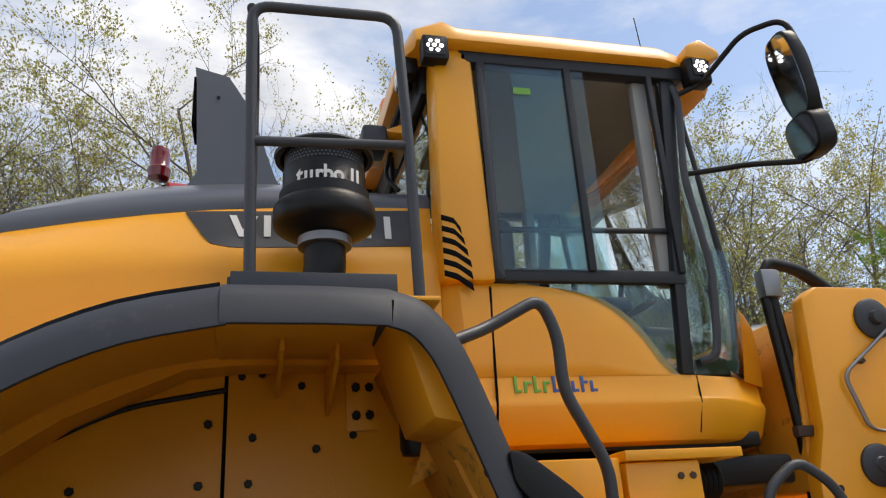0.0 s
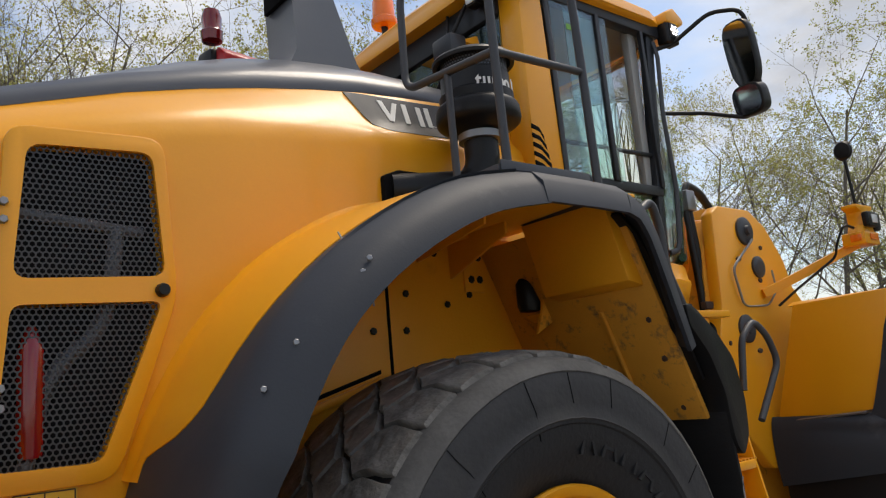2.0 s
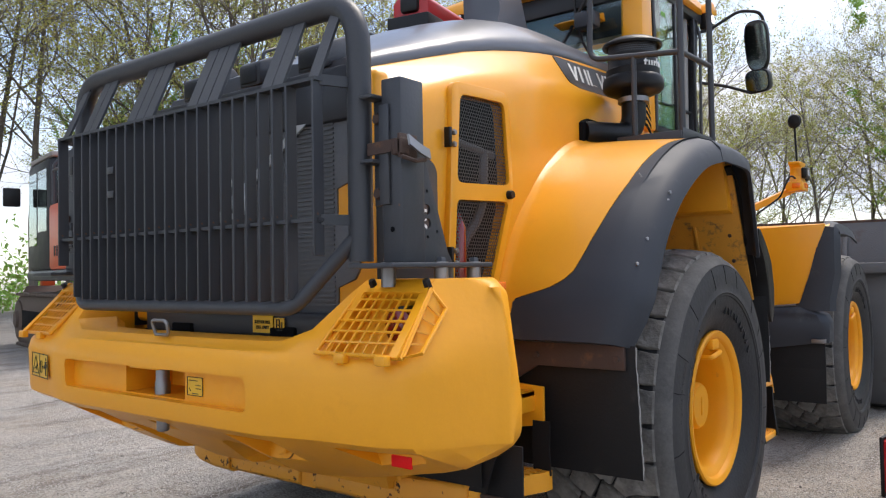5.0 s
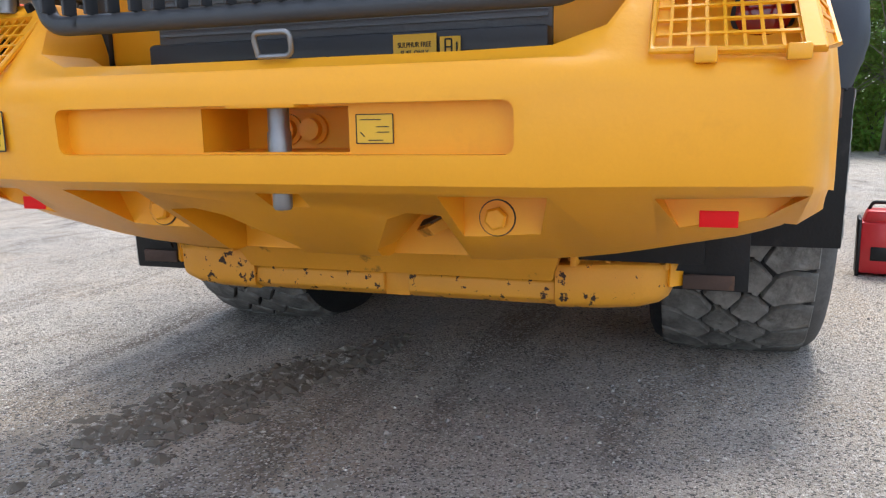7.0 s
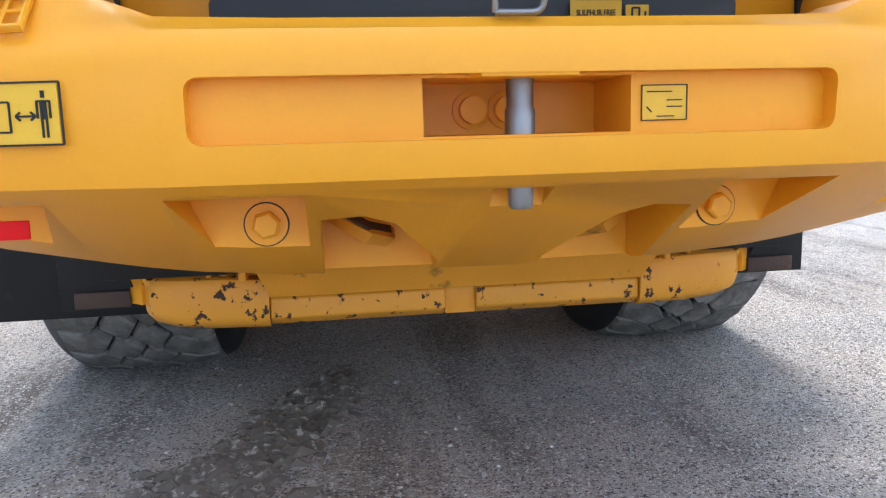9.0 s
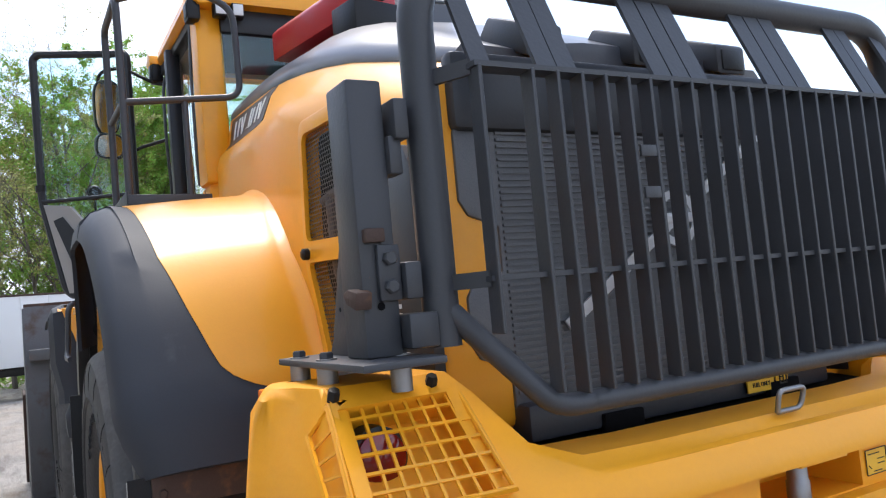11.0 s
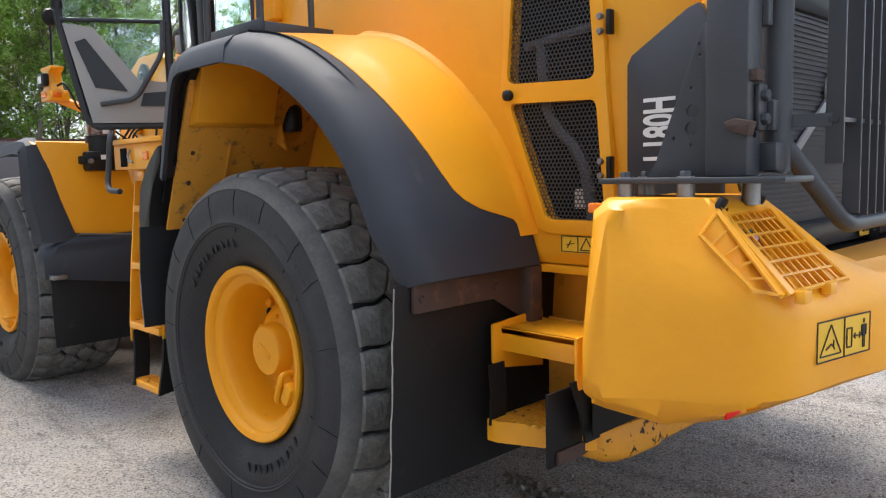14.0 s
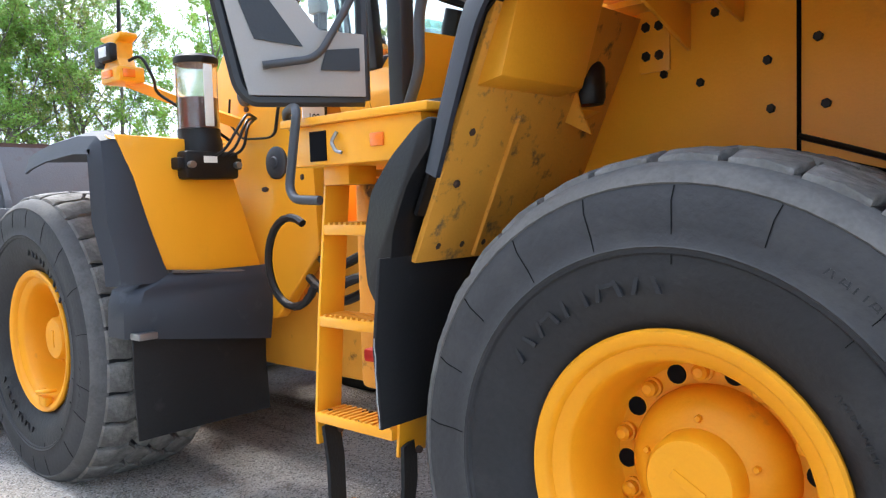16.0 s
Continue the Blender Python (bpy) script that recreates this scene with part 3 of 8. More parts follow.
def make_wheel():
    w = part("wheel", lathe([(0.36, -0.25), (0.335, -0.24), (0.322, 0.05), (0.322, 0.13), (0.332, 0.145), (0.338, 0.20), (0.344, 0.215), (0.352, 0.255), (0.364, 0.272), (0.373, 0.285), (0.373, 0.297), (0.366, 0.305),
                              (0.343, 0.300), (0.336, 0.293), (0.331, 0.277), (0.300, 0.262), (0.292, 0.250), (0.284, 0.20), (0.276, 0.10), (0.270, 0.075), (0.258, 0.062), (0.10, 0.062)], 64, "y"), "rim", loader, "yellow steel rim with a worn flange")
    part("tyre", lathe(PROFILE, 72, "y", cap=False), "tyre", w, "black rubber tyre with worn block tread")
    part("tyre_band", lathe([(0.553, 0.349), (0.558, 0.3535), (0.562, 0.3505), (0.60, 0.3512), (0.655, 0.3465), (0.668, 0.3435), (0.690, 0.3385)], 72, "y", cap=False), "band", w, "grey sidewall band with radial cracks")
    part("tyre_shoulder", lathe([(0.690, 0.337), (0.694, 0.3405), (0.702, 0.3365), (0.717, 0.3255), (0.7285, 0.310), (0.7375, 0.2915), (0.7425, 0.271)], 72, "y", cap=False), "shoulder", w, "dusty worn shoulder of the tyre")
    # hub reduction drum and cap
    part("hub", lathe([(0.205, 0.05), (0.205, 0.075), (0.198, 0.10), (0.180, 0.125), (0.150, 0.145), (0.128, 0.152), (0.118, 0.158), (0.112, 0.205), (0.102, 0.219), (0.0, 0.223)], 40, "y"), "rim", w, "yellow planetary hub with a raised cap")
    part("cap_print", box(-0.045, 0.045, 0.221, 0.226, -0.012, 0.012, 0.002), "rim", w)
    for k in range(10):
        a = 2 * math.pi * (k + 0.5) / 10
        c = (0.237 * math.cos(a), 0.062, 0.237 * math.sin(a))
        part("wheel_nut", lathe([(0.026, -0.005), (0.026, 0.012), (0.02, 0.014), (0.02, 0.034), (0.012, 0.042), (0.0, 0.043)], 12, "y", c), "rim", w)
        a += math.pi / 10
        part("wheel_hole", lathe([(0.026, -0.002), (0.024, 0.004), (0.0, 0.004)], 14, "y", (0.237 * math.cos(a), 0.062, 0.237 * math.sin(a))), "gap", w, "dark bolt hole")
    for k in range(5):
        a = 2 * math.pi * k / 5 + 0.4
        part("cap_bolt", bolt((0.14 * math.cos(a), 0.148, 0.14 * math.sin(a)), (0, 1, 0), 0.009, 0.012), "rim", w)
    vg = box(0.285, 0.335, 0.275, 0.315, -0.09, 0.0, 0.008)
    tube([(0.25, 0.262, -0.10), (0.25, 0.31, -0.10), (0.27, 0.315, 0.02), (0.27, 0.262, 0.04)], 0.012, 0.02, 8, vg)
    part("valve_guard", vg, "rim", w)
    # raised sidewall print, plain shapes in place of the maker's name
    for turn, n, r, hgt, step_a in ((212, 5, 0.485, 0.032, 11.5), (32, 5, 0.485, 0.032, 11.5), (285, 9, 0.61, 0.011, 3.0), (120, 9, 0.61, 0.011, 3.0), (300, 9, 0.44, 0.006, 2.2)):
        for k in range(n):
            a = radians(turn + (k - (n - 1) / 2) * step_a)
            lean = (0.5, -0.4, 0.0, 0.4, -0.5)[k % 5]
            c = Vector((r * math.cos(a), float(np.interp(r, (0.44, 0.50, 0.54, 0.60, 0.66), (0.318, 0.339, 0.3435, 0.349, 0.344))), r * math.sin(a)))
            t, rad = Vector((-math.sin(a), 0, math.cos(a))), Vector((math.cos(a), 0, math.sin(a)))
            sp = bmesh.new()
            for sgn in (-1, 1):
                q, q2 = c + t * hgt * 0.95 * sgn, c + t * hgt * (0.95 - abs(lean) * 1.2) * sgn
                flatbar([q - rad * hgt, q2 + rad * hgt], hgt * 0.34, 0.008 if hgt > 0.02 else 0.005, t, sp)
            if k % 2:
                flatbar([c - t * hgt * 0.6, c + t * hgt * 0.6], hgt * 0.3, 0.0055, rad, sp)
            part("sidewall_mark", sp, "tyre", w)
    # fine radial cracks and rings moulded in the sidewall
    rnd = random.Random(5)
    for k in range(19):
        a = 2 * math.pi * (k + rnd.uniform(-0.3, 0.3)) / 19
        sp = bmesh.new()
        r0 = rnd.choice((0.52, 0.565, 0.60))
        pts = [(r * math.cos(a + b), h + 0.0008, r * math.sin(a + b)) for r, h, b in ((r0, float(np.interp(r0, (0.50, 0.54, 0.545, 0.60), (0.340, 0.343, 0.349, 0.350))), 0.0), (0.60, 0.351, 0.004), (0.655, 0.3465, -0.003), (0.688, 0.3388, 0.001))]
        flatbar(pts, 0.0022, 0.002, (-math.sin(a), 0, math.cos(a)), sp)
        part("sidewall_crack", sp, "gap", w)
    # tread blocks: long shoulder blocks and two rows of interlocking six-sided ones, thin grooves between
    n = 30
    step = 2 * math.pi / n
    rows = [(0.105, 0.286, 0.0, True, False, 1), (0.0, 0.105, 0.5, True, True, 2), (-0.105, 0.0, 0.0, True, True, 3), (-0.286, -0.105, 0.5, False, True, 4)]
    for y0, y1, off, zig0, zig1, seed in rows:
        rnd = random.Random(seed)
        d, gy, ga = 0.023, 0.0058, 0.0092
        lo = [(y0 + (d if zig0 else 0.0), -0.5), (y0 - (d if zig0 else 0.0), 0.05), (y0 + (d if zig0 else 0.0), 0.5)]
        hi = [(y1 - (d if zig1 else 0.0), 0.5), (y1 + (d if zig1 else 0.0), 0.05), (y1 - (d if zig1 else 0.0), -0.5)]
        skew = 0.9 if zig0 and zig1 else 1.6

        def bent(y):
            return 0.10 * math.sin((y - y0) / (y1 - y0) * math.pi * 1.5) + skew * (abs(y) - 0.105) * (1 if abs(y) > 0.105 else 0.6)

        def ladder(a, b):
            return [(a[0] + (b[0] - a[0]) * f, a[1]) for f in (0.3, 0.6, 0.85)]
        outline = lo + ladder(lo[2], hi[0]) + hi + ladder(hi[2], lo[0])
        cy = (y0 + y1) / 2
        rings = []
        for depth, inset in ((0.0, -0.001), (0.72, 0.0), (1.0, 0.0045)):
            ring = []
            for y, a in outline:
                yy = y - math.copysign(min(gy + inset, abs(y - cy)), y - cy)
                notch = 0.006 * max(0.0, (abs(y) - 0.20) / 0.09)
                side = max(-1.0, min(1.0, a * 4))
                aa = (a + bent(y)) * step - side * (ga + notch + inset / 0.75)
                r0 = float(np.interp(abs(yy), (0.0, 0.2, 0.29), (0.735, 0.73, 0.735)))
                r1 = float(np.interp(abs(yy), (0.0, 0.19, 0.245, 0.272, 0.288), (TR - 0.001, TR - 0.006, TR - 0.014, TR - 0.022, TR - 0.036)))
                rr = r0 + (r1 - r0) * depth - (0.004 if depth == 1.0 and abs(abs(a) - 0.5) < 0.01 else 0.0)
                ring.append((rr * math.cos(aa), yy, rr * math.sin(aa)))
            rings.append(ring)
        first = part("tread_block", loft(rings), "tread", w, angle=50)
        for k in range(1, n):
            ob = new("tread_block", first.data)
            ob.matrix_basis = pose(0, 0, 0, 0, math.degrees((k - off) * step) + rnd.uniform(-0.25, 0.25), 0)
            ob.parent = w
        first.matrix_basis = pose(0, 0, 0, 0, math.degrees(-off * step), 0)
    return w


wheel = make_wheel()
wheel.matrix_basis = pose(WHEELS[0][0], WHEEL_Y, WHEEL_Z, 0, 150, 0)
for (wx, s), spin in zip(WHEELS[1:], (-90, 90, -80)):
    copy_thing(wheel, pose(wx, s * WHEEL_Y, WHEEL_Z, 0, spin, 0 if s > 0 else 180))

# Axles, chassis and belly
for wx in (0.0, 3.54):
    part("axle", tube([(wx, -0.95, WHEEL_Z), (wx, -0.30, WHEEL_Z), (wx, 0.30, WHEEL_Z), (wx, 0.95, WHEEL_Z)], [0.13, 0.15, 0.15, 0.13], 0, 16), "yellow_dirty", loader, "yellow drive axle under the frame")
    part("differential", lathe([(0.02, -0.28), (0.16, -0.24), (0.26, -0.10), (0.26, 0.10), (0.16, 0.24), (0.02, 0.28)], 20, "x", (wx, 0, WHEEL_Z)), "yellow_dirty", loader)
part("rear_frame", box(-1.34, 1.55, -0.42, 0.42, 0.55, 1.12, 0.02), "yellow_dirty", loader, "yellow rear frame behind the wheels")
part("front_frame", box(1.95, 4.1, -0.50, 0.50, 0.50, 1.25, 0.03), "yellow_dirty", loader, "yellow front frame between the wheels")
for z in (0.62, 1.12):
    part("hinge_plate", prism([(1.35, -0.30), (1.80, -0.20), (1.95, 0.0), (1.80, 0.20), (1.35, 0.30)], z, z + 0.07, "z", 0.008), "yellow_dirty", loader)
part("hinge_pin", lathe([(0.07, 0.52), (0.07, 1.24)], 18, "z", (1.80, 0, 0)), "steel", loader)

# ---- engine hood ----
lay_out("hood")
BORDER = [(-1.64, 2.17), (-1.53, 2.21), (-0.97, 2.385), (-0.6, 2.475), (-0.2, 2.55), (0.2, 2.585), (0.66, 2.60)]
SIDE_Y = [(-1.64, 0.85), (-1.5, 0.905), (-1.3, 0.925), (-0.7, 0.93), (-0.4, 0.885), (-0.1, 0.845), (0.3, 0.83), (0.66, 0.82)]
SHOULDER = [(-1.64, 2.02), (-1.5, 2.09), (-1.15, 2.205), (-0.72, 2.29), (-0.2, 2.37), (0.66, 2.42)]
TOP = [(-1.64, 2.24), (-1.38, 2.37), (-0.82, 2.61), (-0.4, 2.74), (0.04, 2.79), (0.4, 2.75), (0.66, 2.70)]
hood_rings, cap_rings = [], []
for x in (-1.64, -1.55, -1.45, -1.2, -0.95, -0.7, -0.5, -0.3, -0.1, 0.1, 0.35, 0.66):
    b, ys, sh, tp = lerp(BORDER, x), lerp(SIDE_Y, x), lerp(SHOULDER, x), lerp(TOP, x)
    yb = 0.755 if x < 0 else 0.75
    half = [(0.62, 1.10), (ys - 0.035, 1.10), (ys - 0.01, 1.14), (ys - 0.008, 1.55), (ys, 1.85), (ys, sh - 0.09), (ys - 0.012, sh - 0.03), (ys - 0.045, sh + 0.025), (yb + 0.01, b - 0.012), (yb, b), (0.3, b + 0.01)]
    hood_rings.append([(x, y, z) for y, z in half] + [(x, -y, z) for y, z in half[::-1]])
    chalf = [(yb + 0.006, b - 0.006), (yb + 0.008, b + 0.02), (yb - 0.02, b + 0.045 + 0.15 * (tp - b)), (0.52, tp - 0.02), (0.44, tp), (0.2, tp + 0.02)]
    cap_rings.append([(x, y, z) for y, z in chalf] + [(x, -y, z) for y, z in chalf[::-1]])
hood = part("engine_hood", loft(hood_rings), "yellow", loader, "glossy yellow engine hood side", angle=50)
hood_top = part("hood_top", loft(cap_rings), "hoodgrey", loader, "satin grey hood top", angle=50)
# wheel-well clearance and the vent openings
well = bmesh.new()
for s in SIDES:
    prism([(-0.86, 0.9), (-0.86, 1.35), (-0.72, 1.60), (-0.45, 1.80), (-0.15, 1.95), (0.0, 1.965), (0.8, 1.965), (0.8, 0.9)], 0.56 * s, 1.4 * s, "y", bm=well)
cut(hood, well)


def round_corners(poly, r, steps=4):
    """A plane outline with its corners rounded."""
    pts = [(x, z, 0.0) for x, z in poly]
    mid = tuple((u + v) / 2 for u, v in zip(pts[0], pts[-1]))
    return [tuple(q[:2]) for q in rounded([mid] + pts + [mid], r, steps)][:-1]


VENT_U = round_corners([(-1.262, 2.105), (-0.935, 2.12), (-0.903, 1.757), (-1.292, 1.74)], 0.04)
VENT_L = round_corners([(-1.294, 1.672), (-0.913, 1.685), (-1.078, 1.262), (-1.33, 1.262)], 0.03)
slots = bmesh.new()
for s in SIDES:
    prism(VENT_U, 0.70 * s, 1.2 * s, "y", bm=slots)
    prism(VENT_L, 0.70 * s, 1.2 * s, "y", bm=slots)
cut(hood, slots)


# added black sheets behind the vents, in place of the engine bay's shade
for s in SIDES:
    part("vent_back", box(-1.345, -0.90, min(0.868 * s, 0.873 * s), max(0.868 * s, 0.873 * s), 1.25, 2.12), "gap", loader, "black sheet standing in for the shade behind the vents")
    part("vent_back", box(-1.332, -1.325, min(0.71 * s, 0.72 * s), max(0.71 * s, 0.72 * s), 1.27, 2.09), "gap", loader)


def inside(poly, x, y):
    ok = False
    for (ax, ay), (bx, by) in zip(poly, poly[1:] + poly[:1]):
        if (ay > y) != (by > y) and x < (bx - ax) * (y - ay) / (by - ay) + ax:
            ok = not ok
    return ok


def hex_mesh(polys, pitch, rim, y):
    """A sheet of hexagonal holes in the plane y, over the outlines given."""
    vs, fs = [], []
    R, r = pitch / math.sqrt(3) * 1.0, (pitch - rim) / math.sqrt(3)
    for poly in polys:
        x0, x1 = min(p[0] for p in poly), max(p[0] for p in poly)
        z0, z1 = min(p[1] for p in poly), max(p[1] for p in poly)
        row, z = 0, z0 - pitch
        while z < z1 + pitch:
            x = x0 - pitch + (pitch / 2 if row % 2 else 0)
            while x < x1 + pitch:
                if inside(poly, x, z):
                    o = len(vs)
                    for k in range(6):
                        a = math.pi / 3 * k + math.pi / 6
                        vs.append((x + R * math.cos(a), y, z + R * math.sin(a)))
                    for k in range(6):
                        a = math.pi / 3 * k + math.pi / 6
                        vs.append((x + r * math.cos(a), y, z + r * math.sin(a)))
                    fs += [(o + k, o + (k + 1) % 6, o + 6 + (k + 1) % 6, o + 6 + k) for k in range(6)]
                x += pitch
            row += 1
            z += pitch * math.sqrt(3) / 2
    me = bpy.data.meshes.new("grille_mesh")
    me.from_pydata(vs, [], fs)
    return me


def grow(poly, d):
    cx, cz = sum(p[0] for p in poly) / len(poly), sum(p[1] for p in poly) / len(poly)
    return [(x + d * (1 if x > cx else -1), z + d * (1 if z > cz else -1)) for x, z in poly]


FRAME = round_corners([(-1.315, 2.155), (-0.90, 2.17), (-0.868, 1.70), (-1.04, 1.212), (-1.378, 1.205), (-1.335, 1.70)], 0.06)
for s in SIDES:
    door = part("service_door", prism(FRAME, 0.905 * s, 0.941 * s, "y", 0.007), "yellow", loader, "yellow vent door with dark perforated grilles")
    c = bmesh.new()
    prism(VENT_U, 0.8 * s, 1.1 * s, "y", bm=c)
    prism(VENT_L, 0.8 * s, 1.1 * s, "y", bm=c)
    cut(door, c)
    me = hex_mesh([grow(VENT_U, 0.004), grow(VENT_L, 0.004)], 0.0165, 0.0045, laid((0, 0.924 * s, 0)).y)
    g = new("grille_mesh", finish("grille_mesh", me, "mesh"))
    g.parent = door
    g["label"] = "black hexagon mesh"
    part("latch", lathe([(0.016, 0.0), (0.020, 0.012), (0.020, 0.030), (0.012, 0.036), (0.0, 0.036)], 14, "y", (-0.915, 0.93 * s if s > 0 else -0.966, 1.715)), "black", door)
    for z in (1.915, 1.44):
        hb = box(-1.362, -1.345, min(0.93 * s, 0.96 * s), max(0.93 * s, 0.96 * s), z - 0.04, z + 0.04, 0.004)
        part("door_hinge", hb, "black", door)
        for dz in (-0.024, 0.024):
            part("hinge_bolt", bolt((-1.315, 0.941 * s, z + dz), (0, s, 0), 0.012, 0.014), "steel", door)
    # black liner added round the bay; its colour gives the shade inside
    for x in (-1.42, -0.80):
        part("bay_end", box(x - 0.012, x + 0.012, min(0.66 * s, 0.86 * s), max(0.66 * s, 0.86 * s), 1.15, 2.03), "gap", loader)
    part("interior_panel", box(-1.42, -0.80, min(0.66 * s, 0.70 * s), max(0.66 * s, 0.70 * s), 1.15, 2.15), "gap", loader, "black panel standing in for the shade of the engine bay")
    part("engine_hose", tube([(-1.25, 0.885 * s, 1.25), (-1.2, 0.88 * s, 1.5), (-1.05, 0.885 * s, 1.62), (-1.02, 0.88 * s, 1.9)], 0.022, 0.12), "hoodgrey", loader, "grey engine hose behind the mesh")
    part("engine_pipe", tube([(-1.3, 0.88 * s, 1.93), (-0.95, 0.88 * s, 1.89)], 0.016), "hoodgrey", loader)
    if s < 0:
        part("extinguisher", lathe([(0.0, 1.28), (0.03, 1.29), (0.034, 1.33), (0.034, 1.56), (0.02, 1.60), (0.012, 1.62), (0.0, 1.62)], 16, "z", (-1.24, -0.90, 0)), "redglass", loader, "red extinguisher behind the mesh")
    else:
        part("foil_patch", box(-1.25, -1.17, 0.88, 0.89, 1.30, 1.37, 0.004), "silver", loader, "silver patch behind the mesh")
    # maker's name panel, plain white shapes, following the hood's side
    low_line, high_line = [(-0.19, 2.533), (-0.11, 2.40), (-0.03, 2.378), (0.60, 2.415)], [(-0.19, 2.537), (0.60, 2.578)]

    def on_hood(x, z, out):
        q = laid((x, 0.8 * s, z))
        hit, p, _, _ = hood.ray_cast((q.x, 2.0 * s, q.z), (0, -s, 0))
        return (q.x, p.y + out * s, q.z) if hit else None

    grid = []
    for k in range(28):
        x = -0.189 + 0.789 * k / 27
        z0, z1 = lerp(low_line, x), lerp(high_line, x)
        col = [on_hood(x, z0 + (z1 - z0) * r / 5, 0.003) for r in range(6)]
        if all(col):
            grid.append(col)
    rings = [col + [(x, y - 0.02 * s, z) for x, y, z in col[::-1]] for col in grid]
    lay_out()
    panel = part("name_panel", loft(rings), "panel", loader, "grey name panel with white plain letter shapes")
    for k in range(5):
        lay_out("hood")
        x0 = -0.035 + k * 0.115
        z0, z1 = 2.432 + k * 0.004, 2.525 + k * 0.005
        for j in (0, 1):
            a = (x0 + (0.0 if j == 0 else 0.072), z1)
            b = (x0 + (0.034 if k in (0, 3) else (0.0 if j == 0 else 0.072)), z0)
            if k == 2 and j == 1:
                a, b = (x0, z0 + 0.008), (x0 + 0.06, z0 + 0.008)
            lay_out("hood")
            line = [on_hood(a[0] + (b[0] - a[0]) * f / 4, a[1] + (b[1] - a[1]) * f / 4, 0.0045) for f in range(5)]
            lay_out()
            if all(line):
                part("letter_shape", flatbar(line, 0.024, 0.003, (1, 0, 0)), "white", panel)
    lay_out("hood")
    # side panel with model lettering
    side = part("model_panel", prism([(-1.73, 1.15), (-1.73, 1.80), (-1.655, 1.93), (-1.62, 1.92), (-1.425, 1.80), (-1.408, 1.77), (-1.408, 1.15)], 0.895 * s, 0.931 * s, "y", 0.003), "panel", loader, "grey side panel with upright model lettering")
    words("L180H", 0.150, facing((-1.532, 0.9335 * s, 1.560), (0, 0, 1), (s, 0, 0)), "white", side, stretch=0.50, bold=0.0045)
    # warning label under the vents
    lab = part("warning_label", box(-1.285, -1.135, min(0.926 * s, 0.929 * s), max(0.926 * s, 0.929 * s), 1.145, 1.21), "decal", loader, "yellow warning label with black pictograms")
    fr = bmesh.new()
    for a, b in (((-1.28, 1.15), (-1.14, 1.15)), ((-1.28, 1.205), (-1.14, 1.205)), ((-1.28, 1.15), (-1.28, 1.205)), ((-1.14, 1.15), (-1.14, 1.205)), ((-1.21, 1.15), (-1.21, 1.205)),
                 ((-1.27, 1.158), (-1.22, 1.158)), ((-1.27, 1.158), (-1.245, 1.20)), ((-1.22, 1.158), (-1.245, 1.20)), ((-1.195, 1.18), (-1.16, 1.175)), ((-1.18, 1.19), (-1.165, 1.165))):
        flatbar([(a[0], 0.930 * s, a[1]), (b[0], 0.930 * s, b[1])], 0.003, 0.002, (b[1] - a[1], 0, a[0] - b[0]), fr)
    part("label_print", fr, "ink", lab)

# sill under the hood
lay_out()
for s in SIDES:
    part("hood_sill", box(-1.50, -0.95, min(0.70 * s, 0.80 * s), max(0.70 * s, 0.80 * s), 1.065, 1.095, 0.004), "yellow", loader)
    part("side_wall_low", box(-1.42, -0.55, min(0.60 * s, 0.62 * s), max(0.60 * s, 0.62 * s), 0.55, 1.12, 0.003), "yellow_dirty", loader, "yellow frame side below the hood")

# ---- rear radiator panel ----
rear = part("radiator_panel", box(-1.725, -1.64, -0.80, 0.80, 1.17, 2.13, 0.03, seg=3), "yellow", loader, "yellow rear panel around the radiator grille")
part("radiator_grille", prism([(-0.60, 1.22), (0.60, 1.22), (0.60, 1.33), (0.69, 1.36), (0.715, 1.40), (0.715, 1.52), (0.69, 1.56), (0.60, 1.58), (0.60, 1.70), (0.69, 1.73), (0.715, 1.77), (0.715, 1.95), (0.69, 1.99), (0.60, 2.02), (0.60, 2.13), (-0.60, 2.13), (-0.60, 2.02), (-0.69, 1.99), (-0.715, 1.95), (-0.715, 1.77), (-0.69, 1.73), (-0.60, 1.70), (-0.60, 1.58), (-0.69, 1.56), (-0.715, 1.52), (-0.715, 1.40), (-0.69, 1.36), (-0.60, 1.33)], -1.735, -1.70, "x", 0.004), "grille", loader, "dark grey perforated radiator grille")
fins = bmesh.new()
for k in range(48):
    z = 1.26 + k * 0.0175
    box(-1.742, -1.734, -0.59, 0.59, z, z + 0.0075, 0, fins)
tagged(part("grille_fin", fins, "grille", loader, "fine horizontal grille fins"), kind="stuff")
part("grille_header", box(-1.76, -1.70, -0.72, 0.72, 1.95, 2.16, 0.02), "grey", loader)
part("grille_sill", box(-1.79, -1.70, -0.60, 0.60, 1.14, 1.235, 0.012), "grey", loader, "dark grey lower rear cover")
for y in (-0.36, 0.30):
    part("sill_notch", box(-1.806, -1.78, y - 0.07, y + 0.07, 1.13, 1.18, 0.006), "gap", loader)
part("diagonal_bar", flatbar([(-1.752, 0.42, 1.42), (-1.752, -0.46, 1.98)], 0.032, 0.008, (0, 1, 1.5)), "silver", loader, "silver diagonal emblem bar")
part("emblem_ring", lathe([(0.062, -1.762), (0.085, -1.762), (0.085, -1.75), (0.062, -1.75), (0.062, -1.762)], 28, "x", (0, -0.02, 1.70), cap=False), "silver", loader, "silver emblem ring")
part("emblem_band", box(-1.766, -1.755, -0.10, 0.06, 1.685, 1.715, 0.002), "silver", loader)
